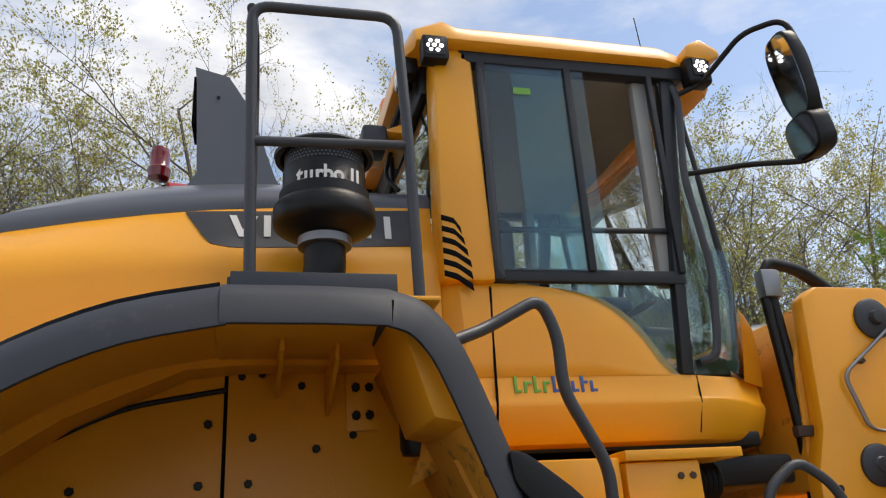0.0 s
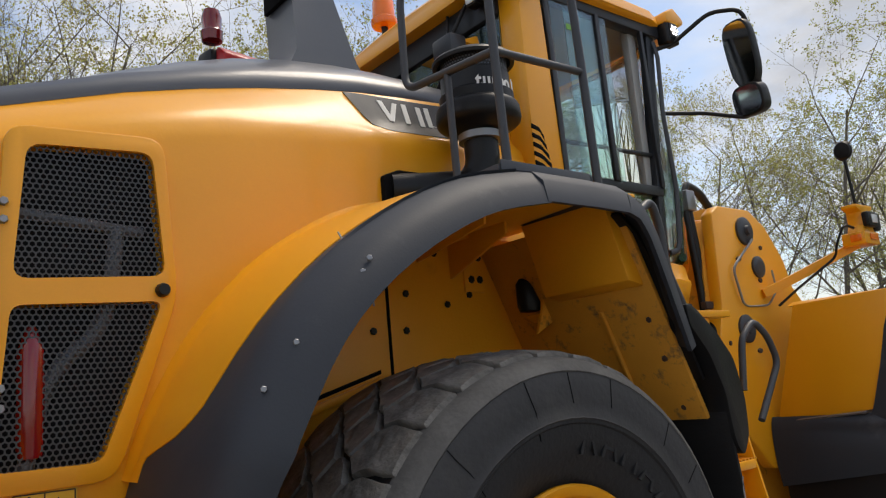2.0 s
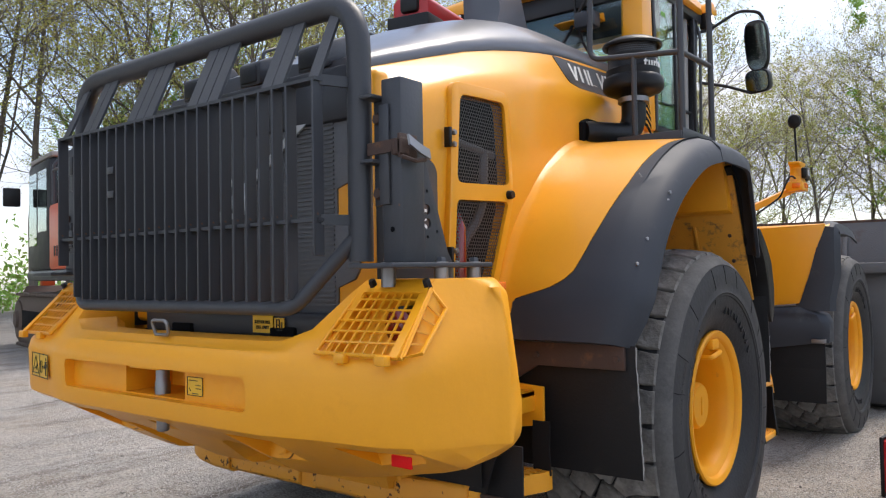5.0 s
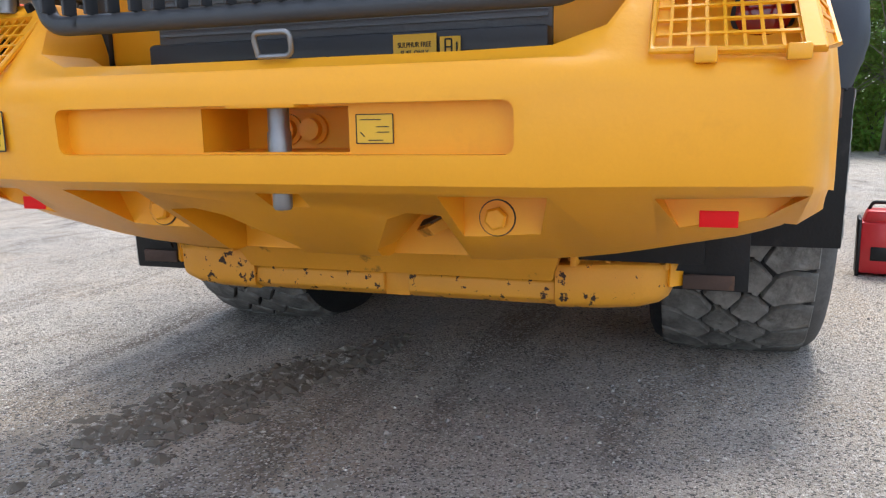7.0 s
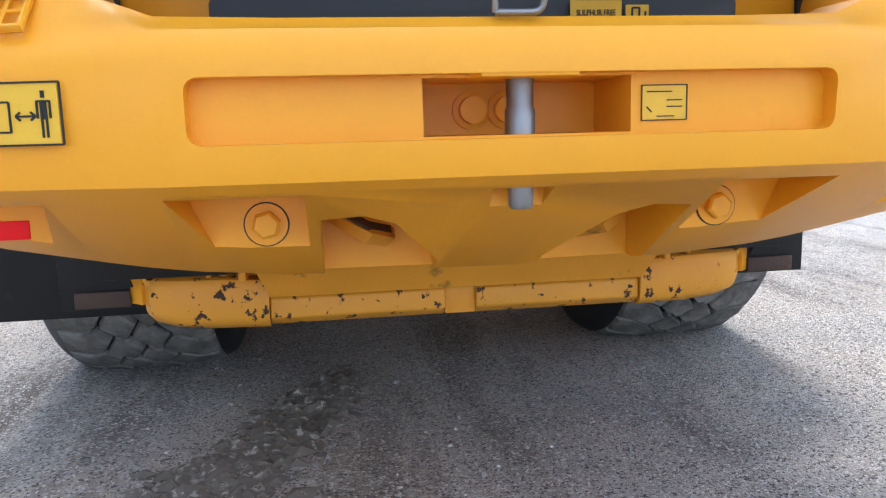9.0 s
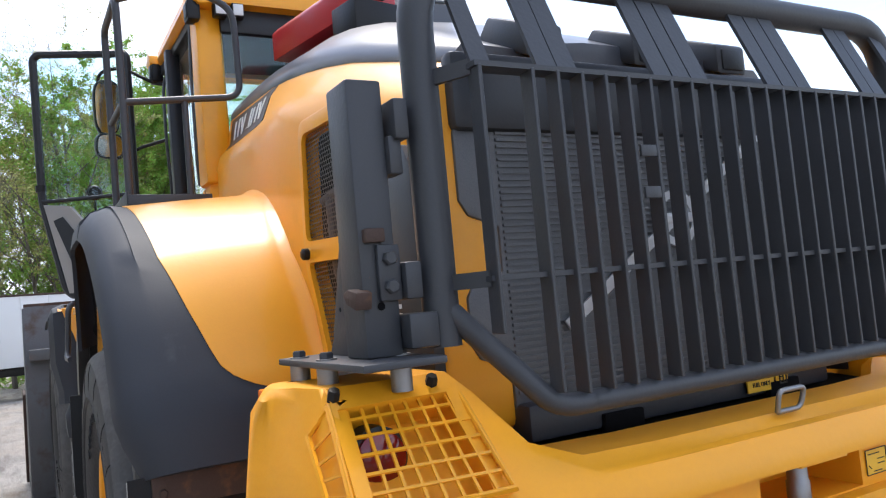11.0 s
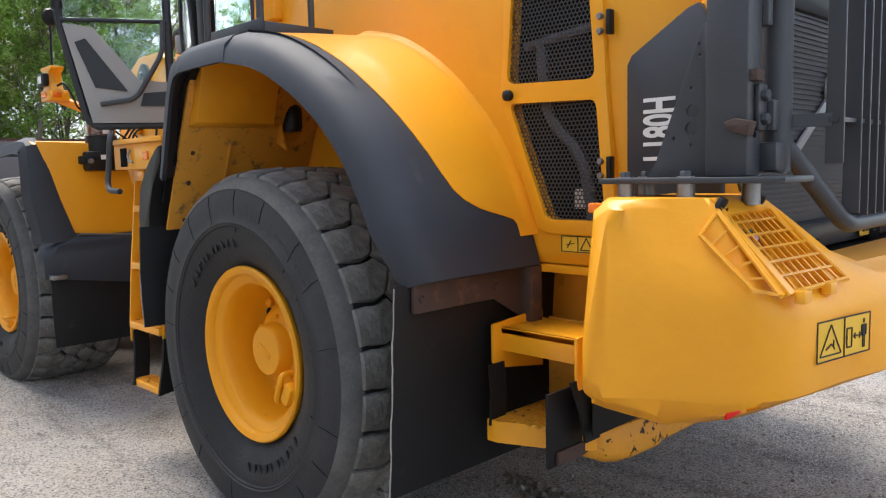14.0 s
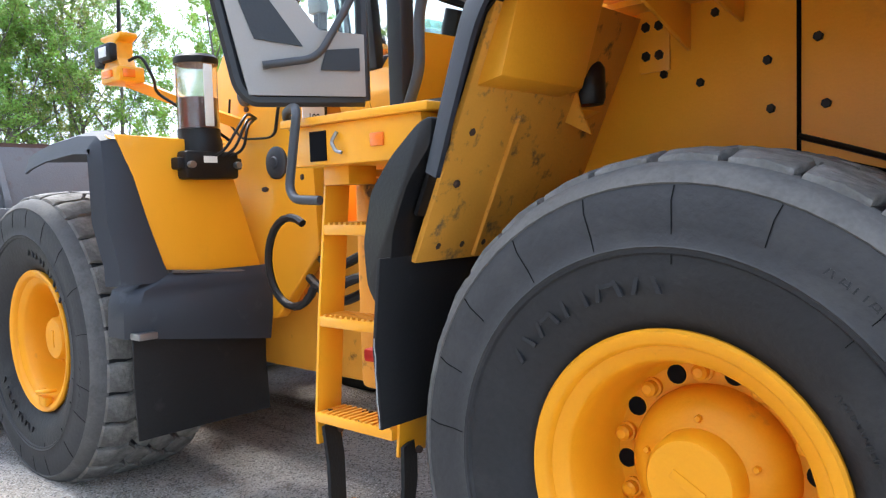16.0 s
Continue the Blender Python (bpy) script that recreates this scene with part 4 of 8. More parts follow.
fl = part("fuel_label", box(-1.805, -1.8005, -0.31, -0.19, 1.155, 1.225), "decal", loader, "yellow fuel label with black print")
words("SULPHUR FREE", 0.019, facing((-1.8065, -0.25, 1.197), (0, -1, 0), (0, 0, 1)), "ink", fl, stretch=0.75)
words("FUEL ONLY", 0.019, facing((-1.8065, -0.25, 1.176), (0, -1, 0), (0, 0, 1)), "ink", fl, stretch=0.8)
fl2 = part("pump_label", box(-1.805, -1.8005, -0.375, -0.32, 1.158, 1.215), "decal", loader, "yellow label with a fuel pump sign")
fp = bmesh.new()
for a, b in (((-0.335, 1.168), (-0.335, 1.208)), ((-0.352, 1.168), (-0.352, 1.208)), ((-0.335, 1.208), (-0.352, 1.208)), ((-0.335, 1.188), (-0.352, 1.188)), ((-0.335, 1.168), (-0.368, 1.168)), ((-0.366, 1.168), (-0.366, 1.20))):
    flatbar([(-1.807, a[0], a[1]), (-1.807, b[0], b[1])], 0.004, 0.002, (0, b[1] - a[1], a[0] - b[0]), fp)
part("label_print", fp, "ink", fl2)
# added black box: the shade between rear cover and counterweight as a solid
part("shadow_box", box(-1.85, -1.55, -0.85, 0.85, 1.07, 1.13, 0.01), "gap", loader, "black box standing in for the shade above the counterweight")
for y in (0.36, -0.05, -0.42):
    lb = part("rear_lamp", prism([(-1.70, 2.18), (-1.70, 2.28), (-1.52, 2.36), (-1.45, 2.30)], y - 0.07, y + 0.07, "y", 0.012), "grey", loader, "grey hood lamp housing")
    part("lamp_lens", box(-1.707, -1.695, y - 0.05, y + 0.05, 2.195, 2.265, 0.006), "plastic", lb)
part("hood_handle", tube([(-1.28, 0.37, 2.40), (-1.28, 0.37, 2.50), (-1.05, 0.37, 2.60), (-1.05, 0.37, 2.50)], 0.009, 0.03), "grey", loader)

# ---- counterweight ----
def under(y):
    """Height of the underside, rising towards the ends."""
    return float(np.interp(y, (0.0, 0.55, 0.79, 1.09, 1.19, 1.265, 1.29), (0.612, 0.617, 0.650, 0.708, 0.743, 0.795, 0.82)))


def cw_ring(tower, xr, y):
    """Half outline in x and z at one station; tower: 0 in the middle, 1 at the raised ends."""
    zt = 1.155 + 0.205 * tower
    low = under(abs(y))
    xt = -2.085 + 0.20 * tower
    xf = -1.86 + 0.29 * tower
    return [(-1.50, low + 0.012), (-1.70, low), (-1.76, low + 0.012), (xr + 0.035, 0.845), (xr + 0.006, 0.862), (xr, 0.885), (xr - 0.008, 1.06), (xr + 0.004, 1.10), (xr + 0.03, 1.128),
            (xt - 0.012, zt - 0.025), (xt + 0.02, zt), (xf - 0.04, zt), (xf, zt - 0.03), (xf, 0.95), (-1.50, 0.95)]


stations = [(0.0, 0.0, -2.165), (0.45, 0.0, -2.165), (0.66, 0.02, -2.160), (0.77, 0.22, -2.135), (0.835, 0.75, -2.118), (0.875, 1.0, -2.11), (1.06, 1.0, -2.087), (1.12, 1.0, -2.074), (1.165, 1.0, -2.052), (1.192, 1.0, -2.022), (1.210, 1.0, -1.98), (1.228, 1.0, -1.90), (1.246, 1.0, -1.80), (1.262, 1.0, -1.70), (1.274, 1.0, -1.665), (1.283, 1.0, -1.64), (1.287, 1.0, -1.625)]
rings = []
for y, tw, xr in [(-a, b, c) for a, b, c in stations[::-1]] + stations[1:]:
    pts = cw_ring(tw, xr, y)
    if abs(y) > 1.19:
        k = min(1.0, (xr + 2.06) / 0.45)
        e = 0.032 * max(0.0, (abs(y) - 1.235) / 0.052) ** 2.2
        x1 = min(-1.64, max(-1.885, xr + 0.04))
        low = under(abs(y))
        pts = [(-1.53 - e, low + 0.02 + e), (-1.57 + 0.02 * k - e, low + 0.006 + e), (max(-1.76, xr + 0.03), low + e), (xr + 0.02, 0.845 - 0.03 * k + e), (xr + 0.006, 0.862 - 0.05 * k), (xr, 0.885 - 0.04 * k), (xr, 1.06), (xr + 0.002, 1.10 + 0.10 * k), (xr + 0.022, 1.128 + 0.15 * k),
               (x1 - 0.012, 1.337 - 0.01 * k), (x1 + 0.01, 1.36 - e), (-1.575 - e, 1.36 - e), (-1.535 - e, 1.33 - e), (-1.53 - e, 0.95), (-1.53 - e, 0.94)]
    lean = 0.055 if abs(y) > 1.19 else 0.0
    rings.append([(x, y - math.copysign(lean * min(1.0, max(0.0, (z - 1.12) / 0.22)), y), z) for x, z in pts])
cw = part("counterweight", loft(rings), "yellow_cw", loader, "thick yellow cast counterweight with rounded edges", angle=42)
for s in SIDES:
    # lamp pockets in the sloping faces
    cut(cw, prism([(-2.13, 1.165), (-1.93, 1.345), (-1.86, 1.26), (-2.03, 1.10)], min(0.90 * s, 1.155 * s), max(0.90 * s, 1.155 * s), "y"), True)
c = bmesh.new()
prism(round_corners([(-0.60, 0.93), (0.60, 0.93), (0.60, 1.045), (-0.60, 1.045)], 0.028, 5), -2.3, -2.125, "x", bm=c)
cut(cw, c)
c = prism([(-0.205, 0.935), (0.19, 0.935), (0.19, 1.04), (-0.205, 1.04)], -2.3, -1.92, "x", bm=None)
cut(cw, c)
c = bmesh.new()
for s in SIDES:
    # bolt pocket, reflector pocket, lifting openings
    prism([(0.41 * s, 0.69), (0.59 * s, 0.69), (0.66 * s, 0.835), (0.41 * s, 0.835)], -2.3, -1.905, "x", bm=c)
    prism([(0.94 * s, 0.72), (1.07 * s, 0.735), (1.19 * s, 0.835), (0.88 * s, 0.83)], -2.3, -1.865, "x", bm=c)
    prism([(0.115 * s, 0.60), (0.385 * s, 0.60), (0.385 * s, 0.778), (0.30 * s, 0.784), (0.235 * s, 0.762), (0.125 * s, 0.65)], -2.3, -1.66, "x", bm=c)
cut(cw, c)
c = bmesh.new()
prism([(-0.05, 0.775), (0.05, 0.775), (0.06, 0.835), (-0.06, 0.835)], -2.3, -2.045, "x", bm=c)
cut(cw, c)
for s in SIDES:
    part("slot_bolt", lathe([(0.040, -1.920), (0.040, -1.930), (0.028, -1.932), (0.028, -1.955), (0.0, -1.956)], 18, "x", (0, 0.027 + 0.037 * s, 0.985)), "yellow_cw", cw)
    b = part("weight_bolt", lathe([(0.047, -1.90), (0.047, -1.908), (0.0, -1.908)], 24, "x", (0, 0.497 * s, 0.762)), "ink", cw, "large hexagon bolt in a dark ring")
    part("bolt_face", lathe([(0.044, -1.90), (0.044, -1.911), (0.0, -1.911)], 24, "x", (0, 0.497 * s, 0.762)), "yellow_cw", b)
    part("bolt_head", bolt((-1.911, 0.497 * s, 0.762), (-1, 0, 0), 0.030, 0.022), "yellow_cw", b)
    part("reflector", box(-1.869, -1.861, min(0.972 * s, 1.058 * s), max(0.972 * s, 1.058 * s), 0.747, 0.786, 0.002), "reflector", cw, "flat red reflector")
    lug = part("lifting_lug", flatbar([(-1.70, 0.375 * s, 0.765), (-1.75, 0.335 * s, 0.745), (-1.77, 0.28 * s, 0.715), (-1.70, 0.225 * s, 0.695)], 0.045, 0.03, (1, 0, 0.5)), "yellow_dirty", cw)
    part("lug_edge", flatbar([(-1.705, 0.375 * s, 0.785), (-1.755, 0.335 * s, 0.764), (-1.775, 0.28 * s, 0.733), (-1.705, 0.225 * s, 0.712)], 0.03, 0.008, (1, 0, 0.5)), "rust", lug)
    # lamp grate on the slope
    T = Vector((-1.892, 0, 1.326))
    B = Vector((-2.092, 0, 1.136))
    grate = part("lamp_grate", tube([(T.x, 0.868 * s, T.z), (B.x - 0.008, 0.868 * s, B.z), (B.x + 0.03, 1.19 * s, B.z - 0.006), (T.x + 0.005, 1.165 * s, T.z), (T.x, 0.868 * s, T.z)], 0.009, 0.0, 8), "yellow", loader, "yellow wire grate over the tail lamp")
    for k in range(1, 9):
        f = k / 9
        a, b2 = Vector((T.x + 0.005 * f, (0.868 + 0.297 * f) * s, T.z)), Vector((B.x - 0.008 + 0.038 * f, (0.868 + 0.322 * f) * s, B.z - 0.006 * f))
        part("grate_wire", flatbar([a, b2], 0.007, 0.006, (0, 1, 0)), "yellow", grate)
    for k in range(1, 6):
        f = k / 6
        p = T + (B - T) * f
        part("grate_wire", flatbar([(p.x - 0.008 * f, 0.868 * s, p.z), (p.x + 0.005 + 0.025 * f, (1.165 + 0.025 * f) * s, p.z)], 0.007, 0.006, (B - T)), "yellow", grate)
    side = bmesh.new()
    tri = [(T.x + 0.005, 1.168 * s, T.z - 0.002), (B.x + 0.032, 1.192 * s, B.z - 0.006), (B.x + 0.085, 1.222 * s, B.z + 0.005), (T.x + 0.03, 1.205 * s, T.z - 0.06)]
    tube(tri + [tri[0]], 0.007, 0.0, 6, side)
    for k in range(1, 5):
        f = k / 5
        a, b2 = Vector(tri[0]).lerp(Vector(tri[1]), f), Vector(tri[3]).lerp(Vector(tri[2]), f)
        flatbar([a, b2], 0.006, 0.005, (0.3, 0, 1), side)
    part("grate_side", side, "yellow", grate)
    part("grate_strip", flatbar([(T.x + 0.005, 1.15 * s, T.z + 0.003), (B.x + 0.012, 1.172 * s, B.z - 0.004)], 0.032, 0.007, (0, 1, 0)), "yellow", grate)
    for y in (0.95, 1.12):
        part("grate_clip", box(B.x - 0.016, B.x + 0.012, min(y * s, (y + 0.045) * s), max(y * s, (y + 0.045) * s), B.z - 0.028, B.z + 0.004, 0.005), "yellow", grate)
    for y in (0.925, 1.155):
        part("grate_bolt", bolt((-1.888, y * s, 1.338), (-0.5, 0, 0.85), 0.014, 0.024), "black", grate)
    lamp = part("tail_lamp", lathe([(0.0, -1.962), (0.044, -1.958), (0.055, -1.950), (0.058, -1.86), (0.0, -1.86)], 24, "x", (0, 1.083 * s, 1.212)), "redglass", loader, "dark red tail lamp behind the grate")
    part("lamp_ring", lathe([(0.058, -1.94), (0.064, -1.938), (0.064, -1.88), (0.058, -1.875)], 24, "x", (0, 1.083 * s, 1.212)), "black", lamp)
part("tow_pin", lathe([(0.0, 1.05), (0.026, 1.05), (0.026, 0.985), (0.029, 0.98), (0.029, 0.93), (0.0, 0.93)], 18, "z", (-2.085, 0.0, 0)), "steel", loader, "bare steel towing pin")
part("tow_pin_end", lathe([(0.0, 0.86), (0.024, 0.85), (0.024, 0.800), (0.020, 0.793), (0.0, 0.793)], 18, "z", (-2.085, 0.0, 0)), "steel", loader)
part("pin_plate", prism([(-2.17, -0.09), (-2.10, -0.11), (-1.98, -0.11), (-1.98, 0.11), (-2.10, 0.11), (-2.17, 0.09)], 1.038, 1.052, "z", 0.003), "yellow_cw", loader)
part("pin_handle", tube([(-2.085, 0.045, 1.16), (-2.10, 0.05, 1.215), (-2.10, -0.05, 1.215), (-2.085, -0.045, 1.16), (-2.085, 0.045, 1.16)], 0.007, 0.02), "steel", loader, "steel loop handle of the towing pin")


def framed_label(name, y0, y1, z0, z1, x, lines, label):
    p = part(name, box(x - 0.0015, x + 0.002, min(y0, y1), max(y0, y1), z0, z1), "decal", loader, label)
    fr = bmesh.new()
    e = 0.002
    for a, b in (((y0, z0), (y1, z0)), ((y0, z1), (y1, z1)), ((y0, z0), (y0, z1)), ((y1, z0), (y1, z1))) + tuple(lines):
        flatbar([(x - 0.0025, a[0], a[1]), (x - 0.0025, b[0], b[1])], e, 0.002, (0, b[1] - a[1], a[0] - b[0]), fr)
    part("label_print", fr, "ink", p)
    return p


warn = bmesh.new()
lab = part("safety_label", box(-0.001, 0.002, -0.12, 0.12, -0.05, 0.05), "decal", loader, "yellow keep-clear label with black pictograms", at=Matrix.Translation((-2.117, 0.925, 0.992)) @ pose(0, 0, 0, 0, 0, -10.5))
for a, b in [((0.125, -0.052), (-0.125, -0.052)), ((0.125, 0.052), (-0.125, 0.052)), ((0.125, -0.052), (0.125, 0.052)), ((-0.125, -0.052), (-0.125, 0.052)), ((0.0, -0.052), (0.0, 0.052)),
             ((0.112, -0.038), (0.015, -0.038)), ((0.112, -0.038), (0.063, 0.04)), ((0.015, -0.038), (0.063, 0.04)), ((0.085, -0.022), (0.06, -0.01)), ((0.06, -0.01), (0.045, -0.025)), ((0.05, 0.0), (0.05, -0.02)),
             ((-0.012, -0.03), (-0.012, 0.02)), ((-0.036, -0.03), (-0.036, 0.02)), ((-0.012, -0.03), (-0.036, -0.03)), ((-0.012, 0.02), (-0.036, 0.02)), ((-0.046, -0.004), (-0.080, -0.004)), ((-0.046, -0.004), (-0.054, 0.003)), ((-0.046, -0.004), (-0.054, -0.011)), ((-0.080, -0.004), (-0.072, 0.003)), ((-0.080, -0.004), (-0.072, -0.011)), ((-0.0935, 0.026), (-0.0935, 0.038)), ((-0.0965, 0.026), (-0.0965, 0.038)),
             ((-0.099, -0.04), (-0.099, 0.022)), ((-0.091, -0.04), (-0.091, 0.022)), ((-0.095, -0.01), (-0.095, 0.022)), ((-0.106, -0.008), (-0.106, 0.02)), ((-0.084, -0.008), (-0.084, 0.02)), ((-0.107, 0.0205), (-0.083, 0.0205))]:
    flatbar([(-0.0025, a[0], a[1]), (-0.0025, b[0], b[1])], 0.0035, 0.002, (0, b[1] - a[1], a[0] - b[0]), warn)
part("label_print", warn, "ink", lab)
framed_label("instruction_label", -0.225, -0.315, 0.955, 1.02, -2.126, [((-0.235, 0.98), (-0.245, 0.97)), ((-0.275, 0.992), (-0.305, 0.992)), ((-0.275, 0.98), (-0.305, 0.98)), ((-0.235, 1.008), (-0.285, 1.008)), ((-0.255, 0.962), (-0.29, 0.962))], "small yellow instruction label")

# ---- rear step beam ----
for s in SIDES:
    part("step_beam", prism([(-1.352, 0.497), (-1.366, 0.485), (-1.37, 0.43), (-1.33, 0.405), (-1.02, 0.405), (-1.02, 0.497)], 0.045 * s, 0.545 * s, "y", 0.006), "yellow_chipped", loader, "chipped yellow rear step beam")
    rings = []
    for y, zb, xr, zt, xf in ((0.546, 0.403, -1.378, 0.548, -1.0), (0.70, 0.408, -1.378, 0.556, -1.0), (0.80, 0.418, -1.374, 0.558, -1.0), (0.86, 0.432, -1.358, 0.557, -1.02), (0.888, 0.446, -1.325, 0.554, -1.06), (0.898, 0.46, -1.28, 0.548, -1.10)):
        rings.append([(xr + 0.03, y * s, zb), (xr + 0.006, y * s, zb + 0.018), (xr, y * s, zb + 0.035), (xr, y * s, zt - 0.022), (xr + 0.008, y * s, zt - 0.006), (xr + 0.024, y * s, zt), (xf, y * s, zt), (xf, y * s, zb)])
    part("beam_end", loft(rings), "yellow_chipped", loader, "rounded chipped end of the step beam", angle=40)
part("beam_joint", box(-1.35, -1.30, -0.045, 0.045, 0.41, 0.497, 0.003), "yellow_dirty", loader)
# dirty paint for its rust marks, and to darken it like the shade there
part("belly_plate", loft([[(-1.505, -0.60, 0.662), (-1.505, 0.60, 0.662), (-1.40, 0.60, 0.662), (-1.40, -0.60, 0.662)], [(-1.412, -0.545, 0.515), (-1.412, 0.545, 0.515), (-1.37, 0.545, 0.515), (-1.37, -0.545, 0.515)], [(-1.404, -0.54, 0.499), (-1.404, 0.54, 0.499), (-1.37, 0.54, 0.499), (-1.37, -0.54, 0.499)]]), "yellow_dirty", loader, "yellow belly plate under the counterweight")

# ---- rear guard ----
guard = part("rear_guard", tube([(-2.04, -0.62, 1.267), (-2.04, 0.62, 1.267)], 0.026, 0, 12), "guard", loader, "dark grey tubular rear guard with upright slats")
for s in SIDES:
    part("guard_hoop", tube(rounded([(-2.04, 0.60 * s, 1.267), (-2.04, 0.70 * s, 1.267), (-1.93, 0.90 * s, 1.51)], 0.10), 0.026, 0, 12), "guard", guard)
part("guard_frame", tube(rounded([(-1.92, 0.90, 1.42), (-1.92, 0.90, 2.30), (-1.92, -0.90, 2.30), (-1.92, -0.90, 1.42)], 0.17, 8), 0.042, 0, 14), "guard", guard, "thick bent tube frame")
for z, h in ((2.014, 0.05), (1.557, 0.03)):
    part("guard_rail", flatbar([(-2.048, -0.85, z), (-2.048, 0.85, z)], h, 0.012, (1, 0, 0)), "guard", guard)
    for s in SIDES:
        part("rail_stub", flatbar([(-2.045, 0.84 * s, z), (-1.915, 0.90 * s, z)], 0.035, 0.012, (0, 0, 1)), "guard", guard)
SLATS = [0.70 - 0.0705 * k for k in range(1, 20)]
slat_first = None
for k, y in enumerate(SLATS + [0.70, -0.71, 0.838, -0.838]):
    low = 1.29 if abs(y) < 0.69 else 1.30 if abs(y) < 0.74 else 1.44
    if low < 1.295 and slat_first:
        ob = new("guard_slat", slat_first.data)
        ob.matrix_basis, ob.parent = pose(0, y, 0), guard
    else:
        ob = part("guard_slat", box(-2.076, -2.030, -0.005, 0.005, low, 2.012, 0.002, seg=1), "guard", guard, at=pose(0, y, 0))
        slat_first = slat_first or (ob if low < 1.295 else None)
for y, w in ((0.64, 0.055), (0.582, 0.055), (0.278, 0.06), (0.213, 0.06), (0.148, 0.06), (0.82, 0.05)):
    for s in SIDES:
        part("guard_strap", flatbar([(-2.05, y * s, 2.014), (-1.925, y * s, 2.295)], w, 0.010, (0, 1, 0)), "guard", guard)
for z in (1.83, 1.73):
    part("latch_plate", box(-2.082, -2.074, 0.36, 0.41, z - 0.014, z + 0.014, 0.002), "guard", guard)
for s in SIDES:
    col = part("guard_post", box(-1.925, -1.808, min(1.0 * s, 1.085 * s), max(1.0 * s, 1.085 * s), 1.412, 2.01, 0.008), "guard", loader, "square dark steel guard post on a bolted plate")
    gus = part("post_gusset", prism([(-1.81, 1.41), (-1.81, 1.815), (-1.792, 1.825), (-1.782, 1.82), (-1.64, 1.45), (-1.612, 1.412)], 1.038 * s, 1.048 * s, "y", 0.001), "guard", col)
    holes = bmesh.new()
    for x, z, r in ((-1.755, 1.592, 0.019), (-1.752, 1.545, 0.019), (-1.752, 1.655, 0.006), (-1.752, 1.50, 0.006), (-1.70, 1.52, 0.006), (-1.775, 1.74, 0.005), (-1.773, 1.77, 0.005)):
        lathe([(r, 1.0), (r, 1.1)] if s > 0 else [(r, -1.1), (r, -1.0)], 16, "y", (x, 0, z), holes)
    cut(gus, holes)
    part("post_slot", box(-1.806, -1.800, min(1.0455 * s, 1.0495 * s), max(1.0455 * s, 1.0495 * s), 1.46, 1.56), "gap", gus)
    part("post_slot", box(-1.806, -1.800, min(1.0455 * s, 1.0495 * s), max(1.0455 * s, 1.0495 * s), 1.63, 1.70), "gap", gus)
    part("post_hole", lathe([(0.009, -0.001), (0.008, 0.001), (0.0, 0.001)], 12, "x", (-1.9262, 1.045 * s, 1.52)), "gap", col)
    part("post_plate", box(-2.05, -1.515, min(0.965 * s, 1.15 * s), max(0.965 * s, 1.15 * s), 1.396, 1.412, 0.004), "guard", col)
    for x, y in ((-1.775, 1.12), (-1.59, 1.12), (-1.90, 1.0), (-1.585, 1.0)):
        part("spacer", lathe([(0.024, 1.335), (0.024, 1.397)], 14, "z", (x, y * s, 0)), "steel", col)
        part("post_bolt", bolt((x, y * s, 1.412), (0, 0, 1), 0.017, 0.018), "guard", col)
        part("washer", lathe([(0.0, 1.4115), (0.024, 1.4115), (0.024, 1.4155), (0.0, 1.4155)], 14, "z", (x, y * s, 0)), "steel", col)
    if s < 0:
        part("hinge_plate", box(-1.905, -1.89, -1.005, -0.95, 1.60, 1.95, 0.004), "guard", col)
        for z in (1.945, 1.735):
            part("hinge_flange", box(-1.97, -1.88, -1.002, -0.945, z, z + 0.012, 0.003), "guard", col)
        part("side_plate", box(-1.936, -1.924, -1.04, -0.998, 1.60, 1.925, 0.004), "guard", col)
        for z in (1.885, 1.64):
            part("hinge_bolt", bolt((-1.905, -0.975, z), (-1, 0, 0), 0.02, 0.018), "rust", col)
        part("latch_strap", flatbar([(-1.94, -0.955, 1.782), (-1.942, -1.06, 1.786)], 0.040, 0.006, (0, 0, 1)), "rust", col, "rusty latch strap")
        latch = part("toggle_latch", box(-1.948, -1.905, -1.105, -1.06, 1.755, 1.808, 0.006), "rust", col, "worn rusty toggle latch")
        part("latch_side", box(-1.948, -1.86, -1.098, -1.088, 1.745, 1.822, 0.002), "rust", latch)
        part("latch_lever", flatbar([(-1.93, -1.12, 1.80), (-1.88, -1.125, 1.775), (-1.815, -1.112, 1.765)], 0.034, 0.008, (0, 0.2, 1)), "steel", latch)
        part("latch_lever", tube([(-1.95, -1.11, 1.745), (-1.90, -1.12, 1.735), (-1.84, -1.115, 1.745)], 0.007, 0.01, 6), "rust", latch)
    else:
        part("hinge_block", box(-1.955, -1.865, 0.955, 0.99, 1.875, 1.965, 0.006), "guard", col)
        part("hinge_block", box(-1.94, -1.88, 0.97, 1.002, 1.80, 1.885, 0.006), "guard", col)
        part("hinge_block", box(-1.955, -1.865, 0.955, 0.995, 1.53, 1.61, 0.006), "guard", col)
        part("hinge_block", box(-1.94, -1.925, 0.998, 1.05, 1.53, 1.65, 0.004), "grey", col, "worn hinge plate with bolts")
        for z in (1.62, 1.56):
            part("hinge_bolt", bolt((-1.942, 1.025, z), (-1, 0, 0), 0.016, 0.014), "guard", col)
        part("rusty_clamp", prism([(-1.935, 1.515), (-1.885, 1.53), (-1.87, 1.552), (-1.90, 1.562), (-1.945, 1.552)], 1.07, 1.108, "y", 0.004), "rust", col, "rusty clamp on the post")
        part("rusty_clamp", box(-1.945, -1.91, 1.03, 1.075, 1.655, 1.685, 0.004), "rust", col)
